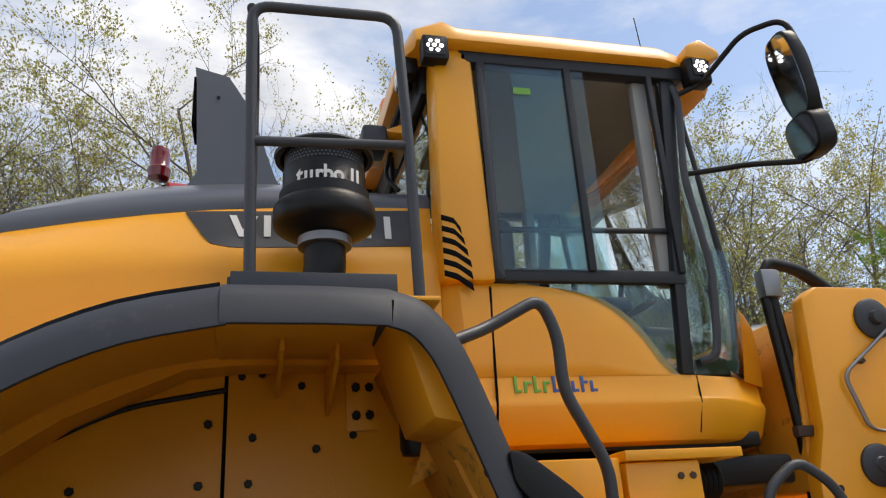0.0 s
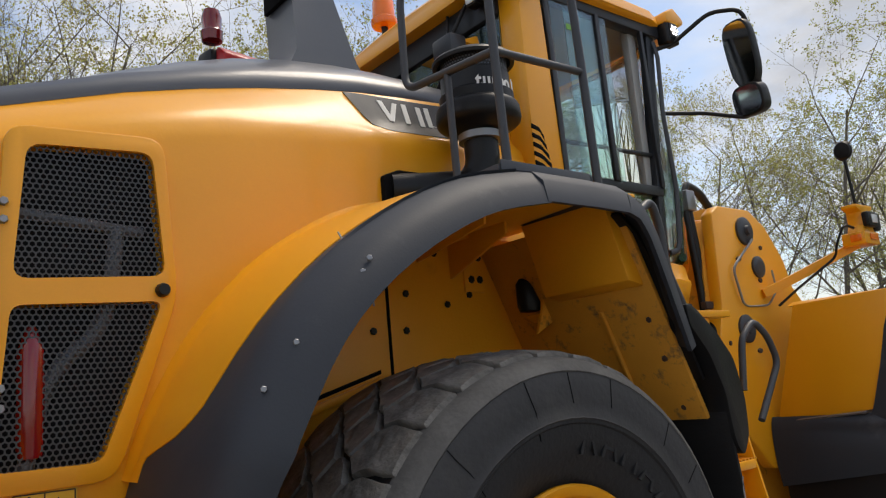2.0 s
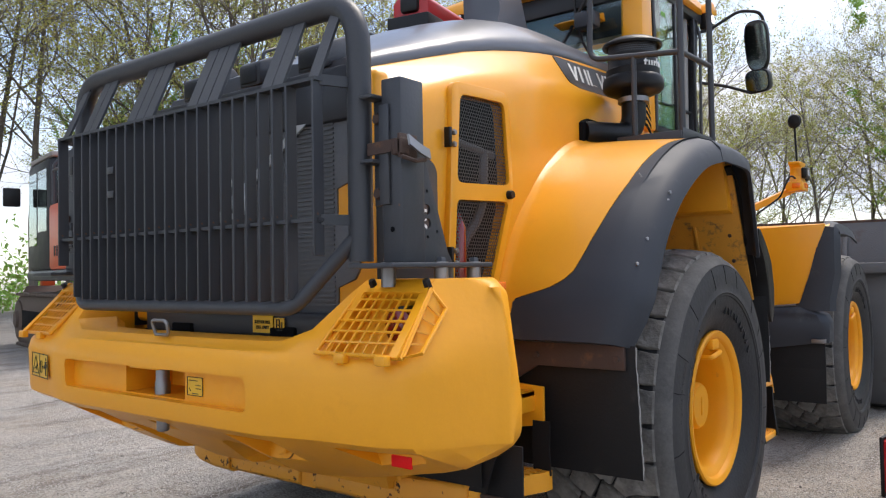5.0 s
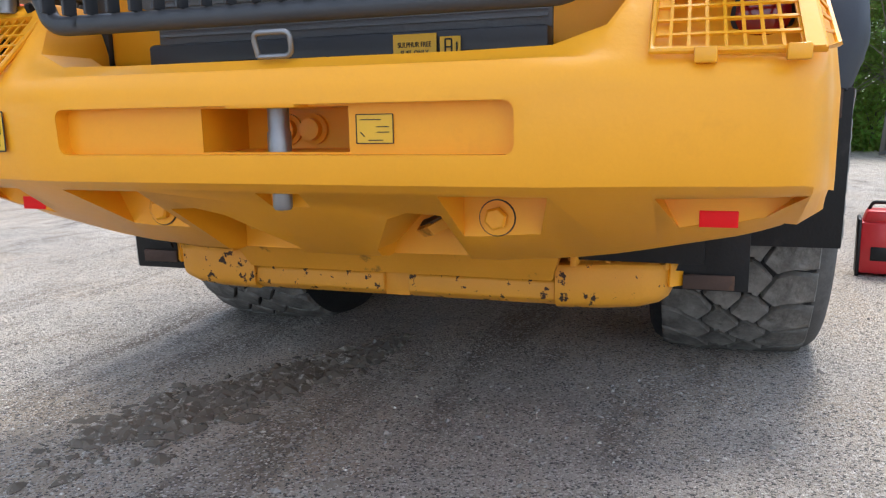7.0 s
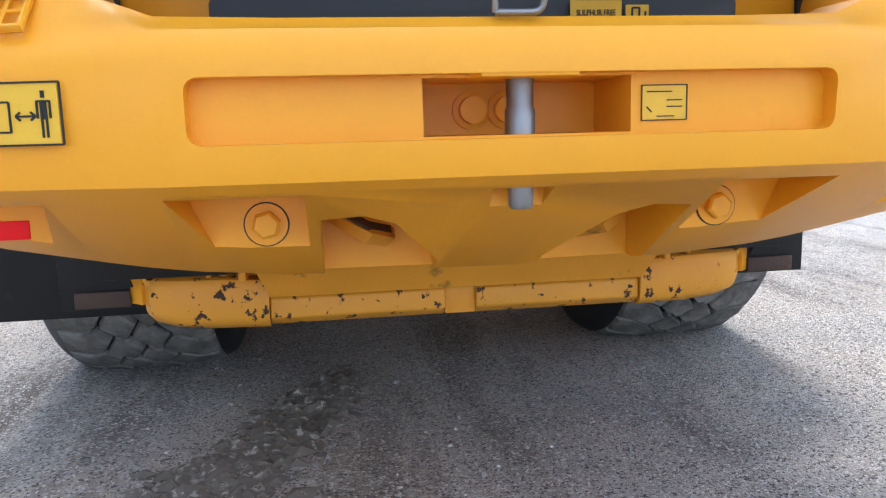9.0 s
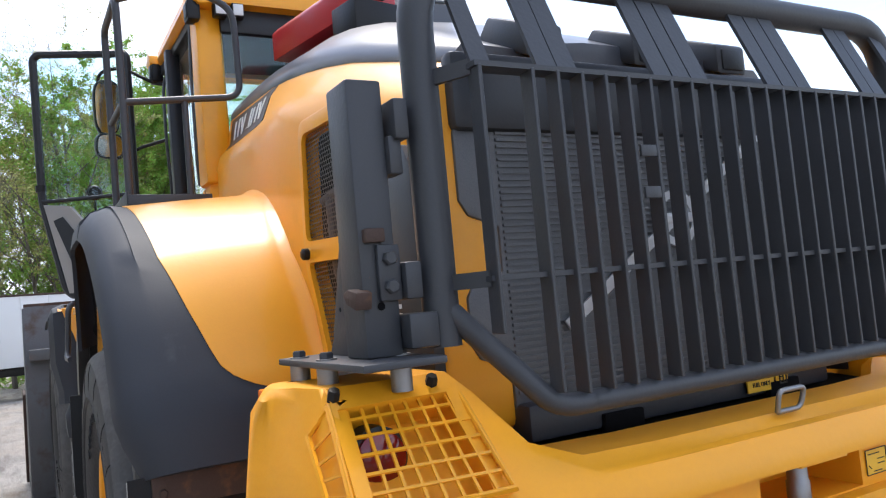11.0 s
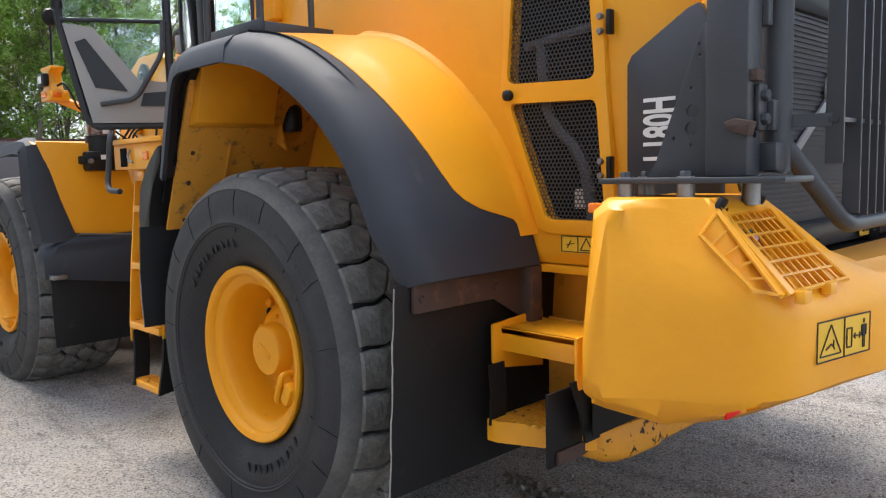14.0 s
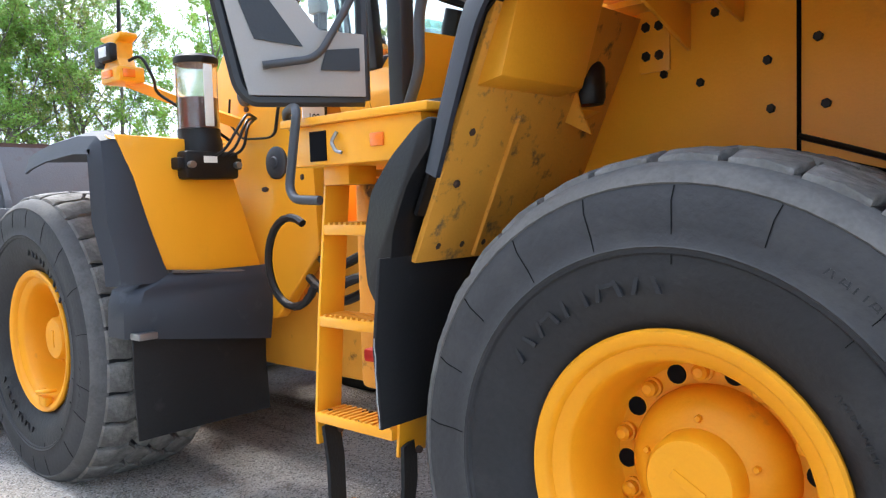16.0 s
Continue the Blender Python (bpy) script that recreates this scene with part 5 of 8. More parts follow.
        part("post_foot", box(-1.965, -1.905, 0.93, 1.0, 1.425, 1.50, 0.006), "guard", col)
    part("amber_marker", box(-1.60, -1.52, min(1.18 * s, 1.21 * s), max(1.18 * s, 1.21 * s), 1.315, 1.345, 0.006), "amber", loader, "flat orange marker on the counterweight")

# ---- rear fenders ----
ARCH = [(-1.03, 1.095), (-1.0, 1.20), (-0.98, 1.26), (-0.96, 1.305), (-0.925, 1.37), (-0.80, 1.56), (-0.62, 1.735), (-0.42, 1.865), (-0.22, 1.95), (0.0, 1.995)]
ARCH_F = [(0.005, 2.0), (0.25, 2.0), (0.42, 1.995), (0.52, 1.96), (0.60, 1.88), (0.66, 1.76), (0.775, 1.46)]


def normals(line):
    res = []
    for i in range(len(line)):
        a, b = line[max(i - 1, 0)], line[min(i + 1, len(line) - 1)]
        d = Vector((b[0] - a[0], b[1] - a[1])).normalized()
        res.append((-d.y, d.x))
    return res


INNER = [(0, 0.915), (1, 0.925), (2, 1.0), (3, 1.16), (4, 1.26), (5, 1.33), (6, 1.38), (7, 1.39), (8, 1.40), (9, 1.40)]
RISE = [0.0, 0.004, 0.006, 0.009, 0.012, 0.018, 0.030, 0.036, 0.045, 0.048]


def smoothed(line, k):
    """The same line with k points in each stretch, run through its knots in a smooth curve."""
    res = []
    for i in range(len(line) - 1):
        p0, p1, p2, p3 = (Vector(line[max(0, min(len(line) - 1, j))]) for j in (i - 1, i, i + 1, i + 2))
        for m in range(k):
            f = m / k
            res.append(tuple(0.5 * (2 * p1 + (p2 - p0) * f + (2 * p0 - 5 * p1 + 4 * p2 - p3) * f * f + (3 * p1 - p0 - 3 * p2 + p3) * f ** 3)))
    return res + [tuple(line[-1])]


knots = [(x, z, INNER[i][1], RISE[i], (1.52, 1.565, 1.58, 1.585, 1.585)[min(i, 4)], (0.10, 0.115, 0.12, 0.125, 0.125)[min(i, 4)]) for i, (x, z) in enumerate(ARCH)]
dense = [v for a, b in zip(knots[:-1], knots[1:]) for v in [tuple(p + (q - p) * m / 3 for p, q in zip(a, b)) for m in range(3)]] + [knots[-1]]
ARCH = smoothed(ARCH, 3)
INNER, RISE, WIDE, DROP = [(i, v[2]) for i, v in enumerate(dense)], [v[3] for v in dense], [v[4] for v in dense], [v[5] for v in dense]
ARCH_F = ARCH_F[:3] + smoothed(ARCH_F[2:], 4)[1:]
for s in SIDES:
    lay_out("arch")
    nor = normals(ARCH)
    rings = []
    for i, ((x, z), (nx, nz)) in enumerate(zip(ARCH, nor)):
        wide, drop = WIDE[i], DROP[i]
        yi = INNER[i][1]
        sec = [(yi, 0.0), (0.5 * (yi + wide) - 0.02, 0.008), (wide - 0.12, 0.0), (wide - 0.055, -0.022), (wide - 0.012, -0.07), (wide, -drop), (wide - 0.018, -drop), (wide - 0.04, -0.085), (wide - 0.10, -0.045), (yi, -0.03)]
        rings.append([(x + nx * h, y * s, z + nz * h) for y, h in sec])
    fender = part("rear_fender", loft(rings), "fender", loader, "scuffed charcoal plastic wheel arch", angle=45)
    # yellow flare between hood and arch
    rings = []
    for i, ((x, z), (nx, nz)) in enumerate(zip(ARCH, nor)):
        if i < 3:
            continue
        yi = INNER[i][1]
        y0 = max(0.80, lerp(SIDE_Y, x) - 0.06)
        rise = RISE[i]
        sec = [(y0, rise + 0.03), (y0 + 0.062, rise + 0.012), (y0 + 0.085, rise), (y0 + 0.11, rise * 0.8 + 0.002), (0.5 * (y0 + yi) + 0.05, rise * 0.4 + 0.006), (max(yi, y0 + 0.12) + 0.008, 0.004), (max(yi, y0 + 0.12) + 0.008, -0.03), (y0, -0.03)]
        rings.append([(x + nx * h, y * s, z + nz * h) for y, h in sec])
    part("fender_flare", loft(rings), "yellow", loader, "glossy yellow fender panel", angle=60)
    # front half of the arch with the service platform
    rings = []
    for i, ((x, z), (nx, nz)) in enumerate(zip(ARCH_F, normals(ARCH_F))):
        f = max(0.0, min(1.0, (x - 0.52) / 0.33))
        wide, yi = 1.585 - 0.03 * f, 1.02 + 0.42 * min(1, f * 1.6)
        drop = 0.125 - 0.02 * f
        sec = [(yi, 0.0), (wide - 0.12, 0.0), (wide - 0.055, -0.022), (wide - 0.012, -0.06), (wide, -drop), (wide - 0.018, -drop), (wide - 0.04, -0.075), (wide - 0.10, -0.04), (yi, -0.03)]
        rings.append([(x + nx * h, y * s, z + nz * h) for y, h in sec])
    part("platform_fender", loft(rings), "fender", loader, "charcoal fender step with a bent front edge", angle=45)
    part("kick_plate", box(0.02, 0.47, min(1.375 * s, 1.385 * s), max(1.375 * s, 1.385 * s), 1.99, 2.065, 0.003), "grey", loader)
    part("kick_plate", box(0.012, 0.022, min(1.02 * s, 1.38 * s), max(1.02 * s, 1.38 * s), 1.99, 2.05, 0.003), "grey", loader)
    # wheel well: wall, roof, front plate with bolts
    wall = part("well_wall", box(-0.95, 0.88, min(0.60 * s, 0.672 * s), max(0.60 * s, 0.672 * s), 0.90, 1.955, 0.004), "well", loader, "dusty yellow wheel-well wall with bolts")
    part("well_seam", box(-0.006, 0.006, min(0.67 * s, 0.678 * s), max(0.67 * s, 0.678 * s), 1.05, 1.955, 0.002), "gap", wall)
    arc = [(-0.92, 1.34), (-0.74, 1.55), (-0.52, 1.735), (-0.30, 1.84), (0.0, 1.89)] if s < 0 else [(-0.30, 1.41), (-0.15, 1.465), (0.0, 1.515)]
    part("well_seal", tube([(x, 0.676 * s, z) for x, z in arc], 0.009, 0.1, 8), "black", wall, "black rubber seal along the panel edge")
    part("well_groove", prism([(-0.9, 1.20), (-0.9, 1.215), (-0.05, 1.46), (-0.05, 1.445)], 0.67 * s, 0.677 * s, "y"), "gap", wall)
    part("well_ledge", prism([(-0.9, 1.16), (-0.9, 1.19), (-0.05, 1.435), (-0.05, 1.405)], 0.67 * s, 0.70 * s, "y", 0.004), "well", wall)
    part("cover_plate", box(0.40, 0.51, min(0.672 * s, 0.684 * s), max(0.672 * s, 0.684 * s), 1.75, 1.94, 0.004), "well", wall)
    for x, z in ((0.435, 1.89), (0.482, 1.89), (0.435, 1.80), (0.482, 1.80)):
        part("well_bolt", bolt((x, 0.684 * s, z), (0, s, 0), 0.016, 0.010), "black", wall)
    for x, z in ((0.09, 1.74), (-0.05, 1.785), (0.25, 1.90), (0.424, 1.74), (0.05, 1.932), (0.116, 1.94), (-0.15, 1.94), (-0.50, 1.882), (-0.60, 1.835), (0.08, 1.60), (-0.07, 1.60), (0.30, 1.70), (-0.42, 1.60), (0.08, 1.42)):
        part("well_bolt", bolt((x, 0.673 * s, z), (0, s, 0), 0.014, 0.010), "black", wall)
    part("well_roof", box(-0.02, 0.56, min(0.60 * s, 1.50 * s), max(0.60 * s, 1.50 * s), 1.956, 1.968, 0.003), "well", loader, "yellow underside of the fender platform")
    part("well_beam", prism([(0.67 * s, 1.957), (1.05 * s, 1.957), (1.05 * s, 1.91), (0.67 * s, 1.80)], 0.33, 0.345, "x", 0.003), "well", loader)
    part("well_beam", prism([(0.67 * s, 1.957), (1.12 * s, 1.957), (1.12 * s, 1.92), (0.67 * s, 1.86)], 0.16, 0.175, "x", 0.003), "well", loader)
    front = part("well_front_plate", prism([(0.50, 1.92), (0.52, 1.92), (0.86, 1.19), (0.84, 1.185)], 0.68 * s, 1.47 * s, "y", 0.002), "plate", loader, "scuffed yellow front plate of the wheel well")
    part("plate_rib", prism([(0.655, 1.60), (0.635, 1.60), (0.825, 1.19), (0.845, 1.19)], 1.20 * s, 1.215 * s, "y", 0.002), "plate", front)
    part("corner_box", prism([(0.45, 1.95), (0.52, 1.95), (0.64, 1.66), (0.54, 1.68)], 1.02 * s, 1.44 * s, "y", 0.005), "well", loader, "yellow corner box in the wheel well")
    for k in range(5):
        part("plate_bolt", bolt((0.832, (0.95 + 0.11 * k) * s, 1.235), (-0.9, 0, -0.4), 0.014, 0.014), "rust", front)
    for k in range(3):
        part("plate_bolt", bolt((0.62 + 0.06 * k, 1.40 * s, 1.69 - 0.14 * k), (-0.9, 0, -0.4), 0.012, 0.012), "rust", front)
    part("shelf", prism([(0.58, 1.63), (0.72, 1.63), (0.66, 1.60)], 0.82 * s, 0.94 * s, "y", 0.003), "yellow", loader)
    part("shelf_bracket", prism([(0.60, 1.64), (0.63, 1.78), (0.66, 1.78), (0.66, 1.60), (0.56, 1.55)], 0.93 * s, 0.945 * s, "y", 0.003), "yellow_dirty", loader)
    part("air_dryer", lathe([(0.0, 1.645), (0.06, 1.65), (0.068, 1.67), (0.068, 1.76), (0.055, 1.78), (0.0, 1.78)], 18, "z", (0.62, 0.86 * s, 0)), "black", loader, "black canister on a shelf")
    # rubber edge and flaps
    lay_out()
    RUBBER = round_corners([(0.70, 1.60), (0.75, 1.585), (0.86, 1.50), (0.95, 1.40), (0.988, 1.25), (0.978, 1.12), (0.925, 1.045), (0.885, 1.10), (0.865, 1.28), (0.80, 1.42), (0.71, 1.52)], 0.03, 3)
    part("rubber_edge", prism([(x, z) for x, z in RUBBER], 1.28 * s, 1.445 * s, "y", 0.008), "black", loader, "black rubber fender edge")
    part("rubber_strip", flatbar([(0.50, 1.30 * s, 1.93), (0.575, 1.31 * s, 1.86), (0.64, 1.32 * s, 1.74), (0.74, 1.33 * s, 1.50), (0.82, 1.33 * s, 1.33)], 0.13, 0.014, (0, 1, 0)), "black", loader, "black rubber strip inside the fender edge")
    out = 1.49 if s > 0 else 1.43
    flap = part("front_flap", prism([(0.872, 1.21), (0.886, 1.21), (0.917, 0.95), (0.902, 0.715), (0.888, 0.715), (0.903, 0.95)], 0.74 * s, out * s, "y", 0.003), "flap", loader, "black rubber mud flap in front of the rear wheel")
    lay_out()
    back = part("rear_flap", prism([(-0.955, 1.08), (-0.945, 1.08), (-0.92, 0.75), (-0.895, 0.36 if s > 0 else 0.55), (-0.905, 0.36 if s > 0 else 0.55), (-0.93, 0.75)], 0.62 * s, (1.455 if s > 0 else 1.425) * s, "y", 0.002), "flap", loader, "black rubber mud flap with a frayed edge")
    fray = random.Random(4 if s > 0 else 6)
    part("frayed_edge", tube([(-0.955 + 0.05 * (k / 24) + 0.004, ((1.456 if s > 0 else 1.426) + fray.uniform(-0.003, 0.004)) * s, 1.075 - (0.71 if s > 0 else 0.52) * k / 24) for k in range(25)], 0.0028, 0, 5), "lining", back, "frayed pale edge of the rubber")
    part("frayed_edge", tube([(0.909 - 0.012 * k / 10 + fray.uniform(-0.003, 0.003), (out + fray.uniform(-0.003, 0.003)) * s, 0.98 - 0.26 * k / 10) for k in range(11)], 0.0025, 0, 5), "lining", flap)
    br = part("flap_bracket", prism([(0.80 * s, 1.10), (1.39 * s, 1.08), (1.39 * s, 0.985), (1.0 * s, 0.985), (0.86 * s, 0.90), (0.80 * s, 0.86)], -0.975, -0.958, "x", 0.003), "rust", loader, "brown steel flap bracket")
    for y in (1.36, 1.0, 0.86):
        part("bracket_bolt", bolt((-0.976, y * s, 1.03), (-1, 0, 0), 0.013, 0.012), "rust", br)
    part("bracket_arm", box(-1.03, -0.95, min(0.80 * s, 0.86 * s), max(0.80 * s, 0.86 * s), 0.83, 1.09, 0.004), "rust", loader)
    # access steps behind the wheel
    st = part("rear_step", box(-1.33, -1.0, min(0.76 * s, 1.0 * s), max(0.76 * s, 1.0 * s), 0.86, 0.885, 0.004), "yellow", loader, "yellow access steps with a worn tread")
    part("step_front", box(-1.33, -1.0, min(0.985 * s, 1.0 * s), max(0.985 * s, 1.0 * s), 0.80, 0.885, 0.003), "yellow", st)
    part("step_side", prism([(0.76 * s, 0.70), (1.02 * s, 0.74), (1.04 * s, 0.76), (1.04 * s, 0.90), (0.76 * s, 0.92)], -1.0, -0.985, "x", 0.004), "yellow", st)
    part("step_side", prism([(0.76 * s, 0.70), (1.02 * s, 0.70), (1.04 * s, 0.73), (1.04 * s, 0.90), (0.76 * s, 0.92)], -1.36, -1.345, "x", 0.004), "yellow", st)
    part("step_lower", prism([(-1.34, 0.70 * s), (-1.34, 0.88 * s), (-1.27, 0.955 * s), (-1.03, 1.06 * s), (-0.99, 1.06 * s), (-0.99, 0.70 * s)], 0.535, 0.561, "z", 0.003), "yellow_chipped", st)
    part("step_lip", flatbar([(-1.33, 0.89 * s, 0.522), (-1.268, 0.957 * s, 0.522), (-1.03, 1.058 * s, 0.522), (-0.985, 1.06 * s, 0.522)], 0.078, 0.012, (0, 0, 1)), "yellow", st)
    part("step_back", box(-1.36, -0.99, min(0.70 * s, 0.715 * s), max(0.70 * s, 0.715 * s), 0.53, 0.88, 0.003), "plate", st)
    for x in (-1.0, -1.352):
        part("step_strap", flatbar([(x, 1.03 * s, 0.76), (x - 0.01, (1.03 if x > -1.2 else 0.99) * s, 0.65), (x, (1.03 if x > -1.2 else 0.95) * s, 0.54)], 0.08, 0.010, (0, 1, 0)), "flap", st, "black rubber step strap")
    tr = bmesh.new()
    for i in range(9):
        for j in range(4 if i < 3 else 6):
            box(-1.35 + i * 0.04, -1.335 + i * 0.04, min((0.76 + j * 0.05) * s, (0.785 + j * 0.05) * s), max((0.76 + j * 0.05) * s, (0.785 + j * 0.05) * s), 0.560, 0.566, 0, tr)
    tagged(part("step_tread", tr, "yellow_chipped", st), kind="stuff")
    for x in (-1.0, -1.352):
        for y in (0.80, 1.0):
            part("step_bolt", bolt((x + (0.016 if x > -1.1 else -0.008), y * s, 0.80), (1 if x > -1.1 else -1, 0, 0), 0.010, 0.008), "rust", st)
    beam_tr = bmesh.new()
    for i in range(6):
        for j in range(8):
            box(-1.34 + i * 0.05, -1.315 + i * 0.05, min((0.58 + j * 0.04) * s, (0.60 + j * 0.04) * s), max((0.58 + j * 0.04) * s, (0.60 + j * 0.04) * s), 0.552, 0.562, 0, beam_tr)
    tagged(part("beam_tread", beam_tr, "yellow_chipped", loader), kind="stuff")
    # added dark sheet that fills the shaded space over the beam
    part("beam_screen", box(-1.386, -1.379, min(0.62 * s, 0.99 * s), max(0.62 * s, 0.99 * s), 0.566, 0.72, 0.002), "flap", loader, "black sheet standing in for the shade above the step beam")
    # flap hanging behind the step beam
    part("beam_flap", box(-1.30, -1.29, min(0.90 * s, 1.12 * s), max(0.90 * s, 1.12 * s), 0.47, 0.72, 0.002), "flap", loader, "black rubber strip beside the step beam")
    part("beam_clip", box(-1.312, -1.30, min(0.93 * s, 1.08 * s), max(0.93 * s, 1.08 * s), 0.475, 0.52, 0.003), "rust", loader)

    # platform railing
    rail = part("platform_rail", tube([(0.09, 1.255 * s, 2.02), (0.08, 1.258 * s, 2.49), (0.072, 1.265 * s, 2.95), (0.512, 1.265 * s, 2.955), (0.535, 1.258 * s, 2.50), (0.545, 1.255 * s, 2.02)], 0.0165, 0.06, 10), "guard", loader, "grey tubular platform railing")
    part("middle_rail", tube([(0.536, 1.257 * s, 2.505), (0.08, 1.258 * s, 2.49)], 0.0145), "guard", rail)
    part("end_loop", tube([(0.072, 1.265 * s, 2.94), (0.08, 0.98 * s, 3.05), (0.085, 0.755 * s, 2.96), (0.085, 0.745 * s, 2.54), (0.08, 1.258 * s, 2.49)], 0.0155, 0.07), "guard", rail)
    part("end_post", tube([(0.085, 1.0 * s, 2.515), (0.085, 1.0 * s, 2.03)], 0.0145), "guard", rail)
    # hand grip ahead of the arch
    part("grab_rail", tube([(0.62, 1.30 * s, 1.90), (0.73, 1.24 * s, 1.95), (0.91, 1.215 * s, 2.05), (0.955, 1.21 * s, 1.94), (0.955, 1.21 * s, 1.78), (1.06, 1.21 * s, 1.57), (1.06, 1.21 * s, 1.46), (1.04, 1.20 * s, 1.25)], 0.018, 0.05), "guard", loader, "bent grey grab rail")

# crack, patches and screws where the fender was mended
part("fender_crack", tube([(-0.622, -1.318, 1.795), (-0.612, -1.345, 1.745), (-0.606, -1.372, 1.70), (-0.600, -1.398, 1.655), (-0.592, -1.412, 1.615), (-0.598, -1.424, 1.585)], 0.0028, 0, 5), "ltgrey", loader, "pale crack in the mended fender")
part("fender_crack", tube([(-0.592, -1.412, 1.615), (-0.612, -1.432, 1.60), (-0.630, -1.440, 1.575), (-0.655, -1.447, 1.56)], 0.0022, 0, 5), "ltgrey", loader)
for x, y, z in ((-0.70, -1.44, 1.60), (-0.67, -1.445, 1.635), (-0.64, -1.45, 1.665), (-0.62, -1.452, 1.70), (-0.90, -1.42, 1.40), (-0.82, -1.43, 1.50)):
    part("fender_screw", bolt((x, y, z), (-0.4, -0.9, 0.1), 0.008, 0.006), "steel", loader)

# ---- air intake cleaner on the right, exhaust stack, hood things ----
PCX, PCY = 0.319, -0.893
pre = part("air_precleaner", lathe([(0.0, 2.345), (0.08, 2.345), (0.095, 2.35), (0.15, 2.372), (0.165, 2.385), (0.169, 2.40), (0.167, 2.44), (0.158, 2.456), (0.149, 2.462), (0.148, 2.497), (0.142, 2.503), (0.138, 2.508), (0.137, 2.578), (0.132, 2.582), (0.132, 2.648), (0.148, 2.628), (0.164, 2.628), (0.167, 2.640), (0.160, 2.650), (0.12, 2.672), (0.0, 2.684)], 48, "z", (PCX, PCY, 0)), "black", loader, "black air precleaner with a perforated band")
hol = bmesh.new()
for j in range(5):
    for k in range(64):
        a = 2 * math.pi * (k + 0.5 * (j % 2)) / 64
        c = Vector((PCX + 0.1326 * math.cos(a), PCY + 0.1326 * math.sin(a), 2.588 + j * 0.0118))
        bolt(c, (math.cos(a), math.sin(a), 0), 0.0042, 0.0008, hol, 5)
tagged(part("perforation", hol, "hoodgrey", pre), kind="stuff")
part("clamp_ring", lathe([(0.080, 2.313), (0.087, 2.315), (0.087, 2.343), (0.080, 2.345)], 32, "z", (PCX, PCY, 0)), "steel", pre)
part("intake_pipe", tube([(PCX, PCY, 2.40), (PCX, PCY, 2.21), (0.27, -0.87, 2.13), (0.10, -0.80, 2.12), (-0.02, -0.74, 2.12)], 0.068, 0.07, 20), "black", pre)
part("intake_port", prism([(-0.075, 2.06), (-0.055, 2.04), (0.50, 2.04), (0.50, 2.20), (0.0, 2.20), (-0.075, 2.17)], -0.775, -0.70, "y", 0.01), "gap", loader, "dark intake opening in the hood side")
ring_word = "turbo II"
for k, ch in enumerate(ring_word):
    adv = [0.0, 0.030, 0.062, 0.090, 0.122, 0.155, 0.168, 0.190][k]
    a = radians(-88) + (adv - 0.095) / 0.1384
    if ch != " ":
        words(ch, 0.078, facing((PCX + 0.1455 * math.cos(a), PCY + 0.1455 * math.sin(a), 2.512), (-math.sin(a), math.cos(a), 0), (0, 0, 1)), "white", pre, stretch=0.85, bold=0.0022)
stack = part("exhaust_pipe", loft([[(-0.210, -0.320, 2.72), (0.230, -0.320, 2.72), (0.230, -0.040, 2.72), (-0.210, -0.040, 2.72)], [(-0.140, -0.305, 2.86), (0.170, -0.290, 2.86), (0.170, -0.070, 2.86), (-0.140, -0.055, 2.86)],
                                    [(-0.160, -0.305, 3.28), (0.065, -0.280, 3.18), (0.065, -0.080, 3.18), (-0.160, -0.055, 3.28)], [(-0.170, -0.300, 3.36), (-0.030, -0.280, 3.335), (-0.030, -0.080, 3.335), (-0.170, -0.060, 3.36)]]), "hoodgrey", loader, "dark grey exhaust stack with a slanted mouth", angle=30)
part("stack_mouth", box(-0.175, -0.155, -0.275, -0.085, 3.10, 3.33, 0.004), "gap", stack)
for z in (3.22,):
    for x in (-0.10,):
        part("stack_rivet", bolt((x + 0.03, -0.294, z), (0, -1, 0), 0.008, 0.006), "black", stack)
redbox = part("suppression_bottle", prism([(-0.12, 2.88), (-0.12, 3.02), (-0.08, 3.06), (0.08, 3.06), (0.12, 3.02), (0.12, 2.88)], -0.36, 0.42, "x", 0.01), "red", loader, "red fire suppression box strapped on the hood", at=pose(0.04, 0.27, -0.04, 0, 0, 10))
part("bottle_bracket", box(-0.40, -0.20, -0.14, 0.14, 2.72, 2.93, 0.01), "black", redbox)
part("bottle_clamp", box(-0.39, -0.30, -0.06, 0.06, 2.95, 3.06, 0.02), "black", redbox)
part("alarm_lamp", lathe([(0.0, 3.06), (0.046, 3.065), (0.05, 3.11), (0.043, 3.12), (0.046, 3.18), (0.037, 3.215), (0.0, 3.22)], 20, "z", (-0.40, -0.09, 0)), "redglass", redbox, "red alarm lamp")
part("cable", tube([(-0.38, -0.1, 2.80), (-0.48, -0.18, 2.76), (-0.60, -0.25, 2.78), (-0.66, -0.20, 2.70)], 0.010, 0.05), "black", redbox)
for y in (0.26, -0.50):
    lamp = part("cab_rear_lamp", box(0.50, 0.60, y - 0.07, y + 0.07, 2.88, 2.98, 0.015), "grey", loader)

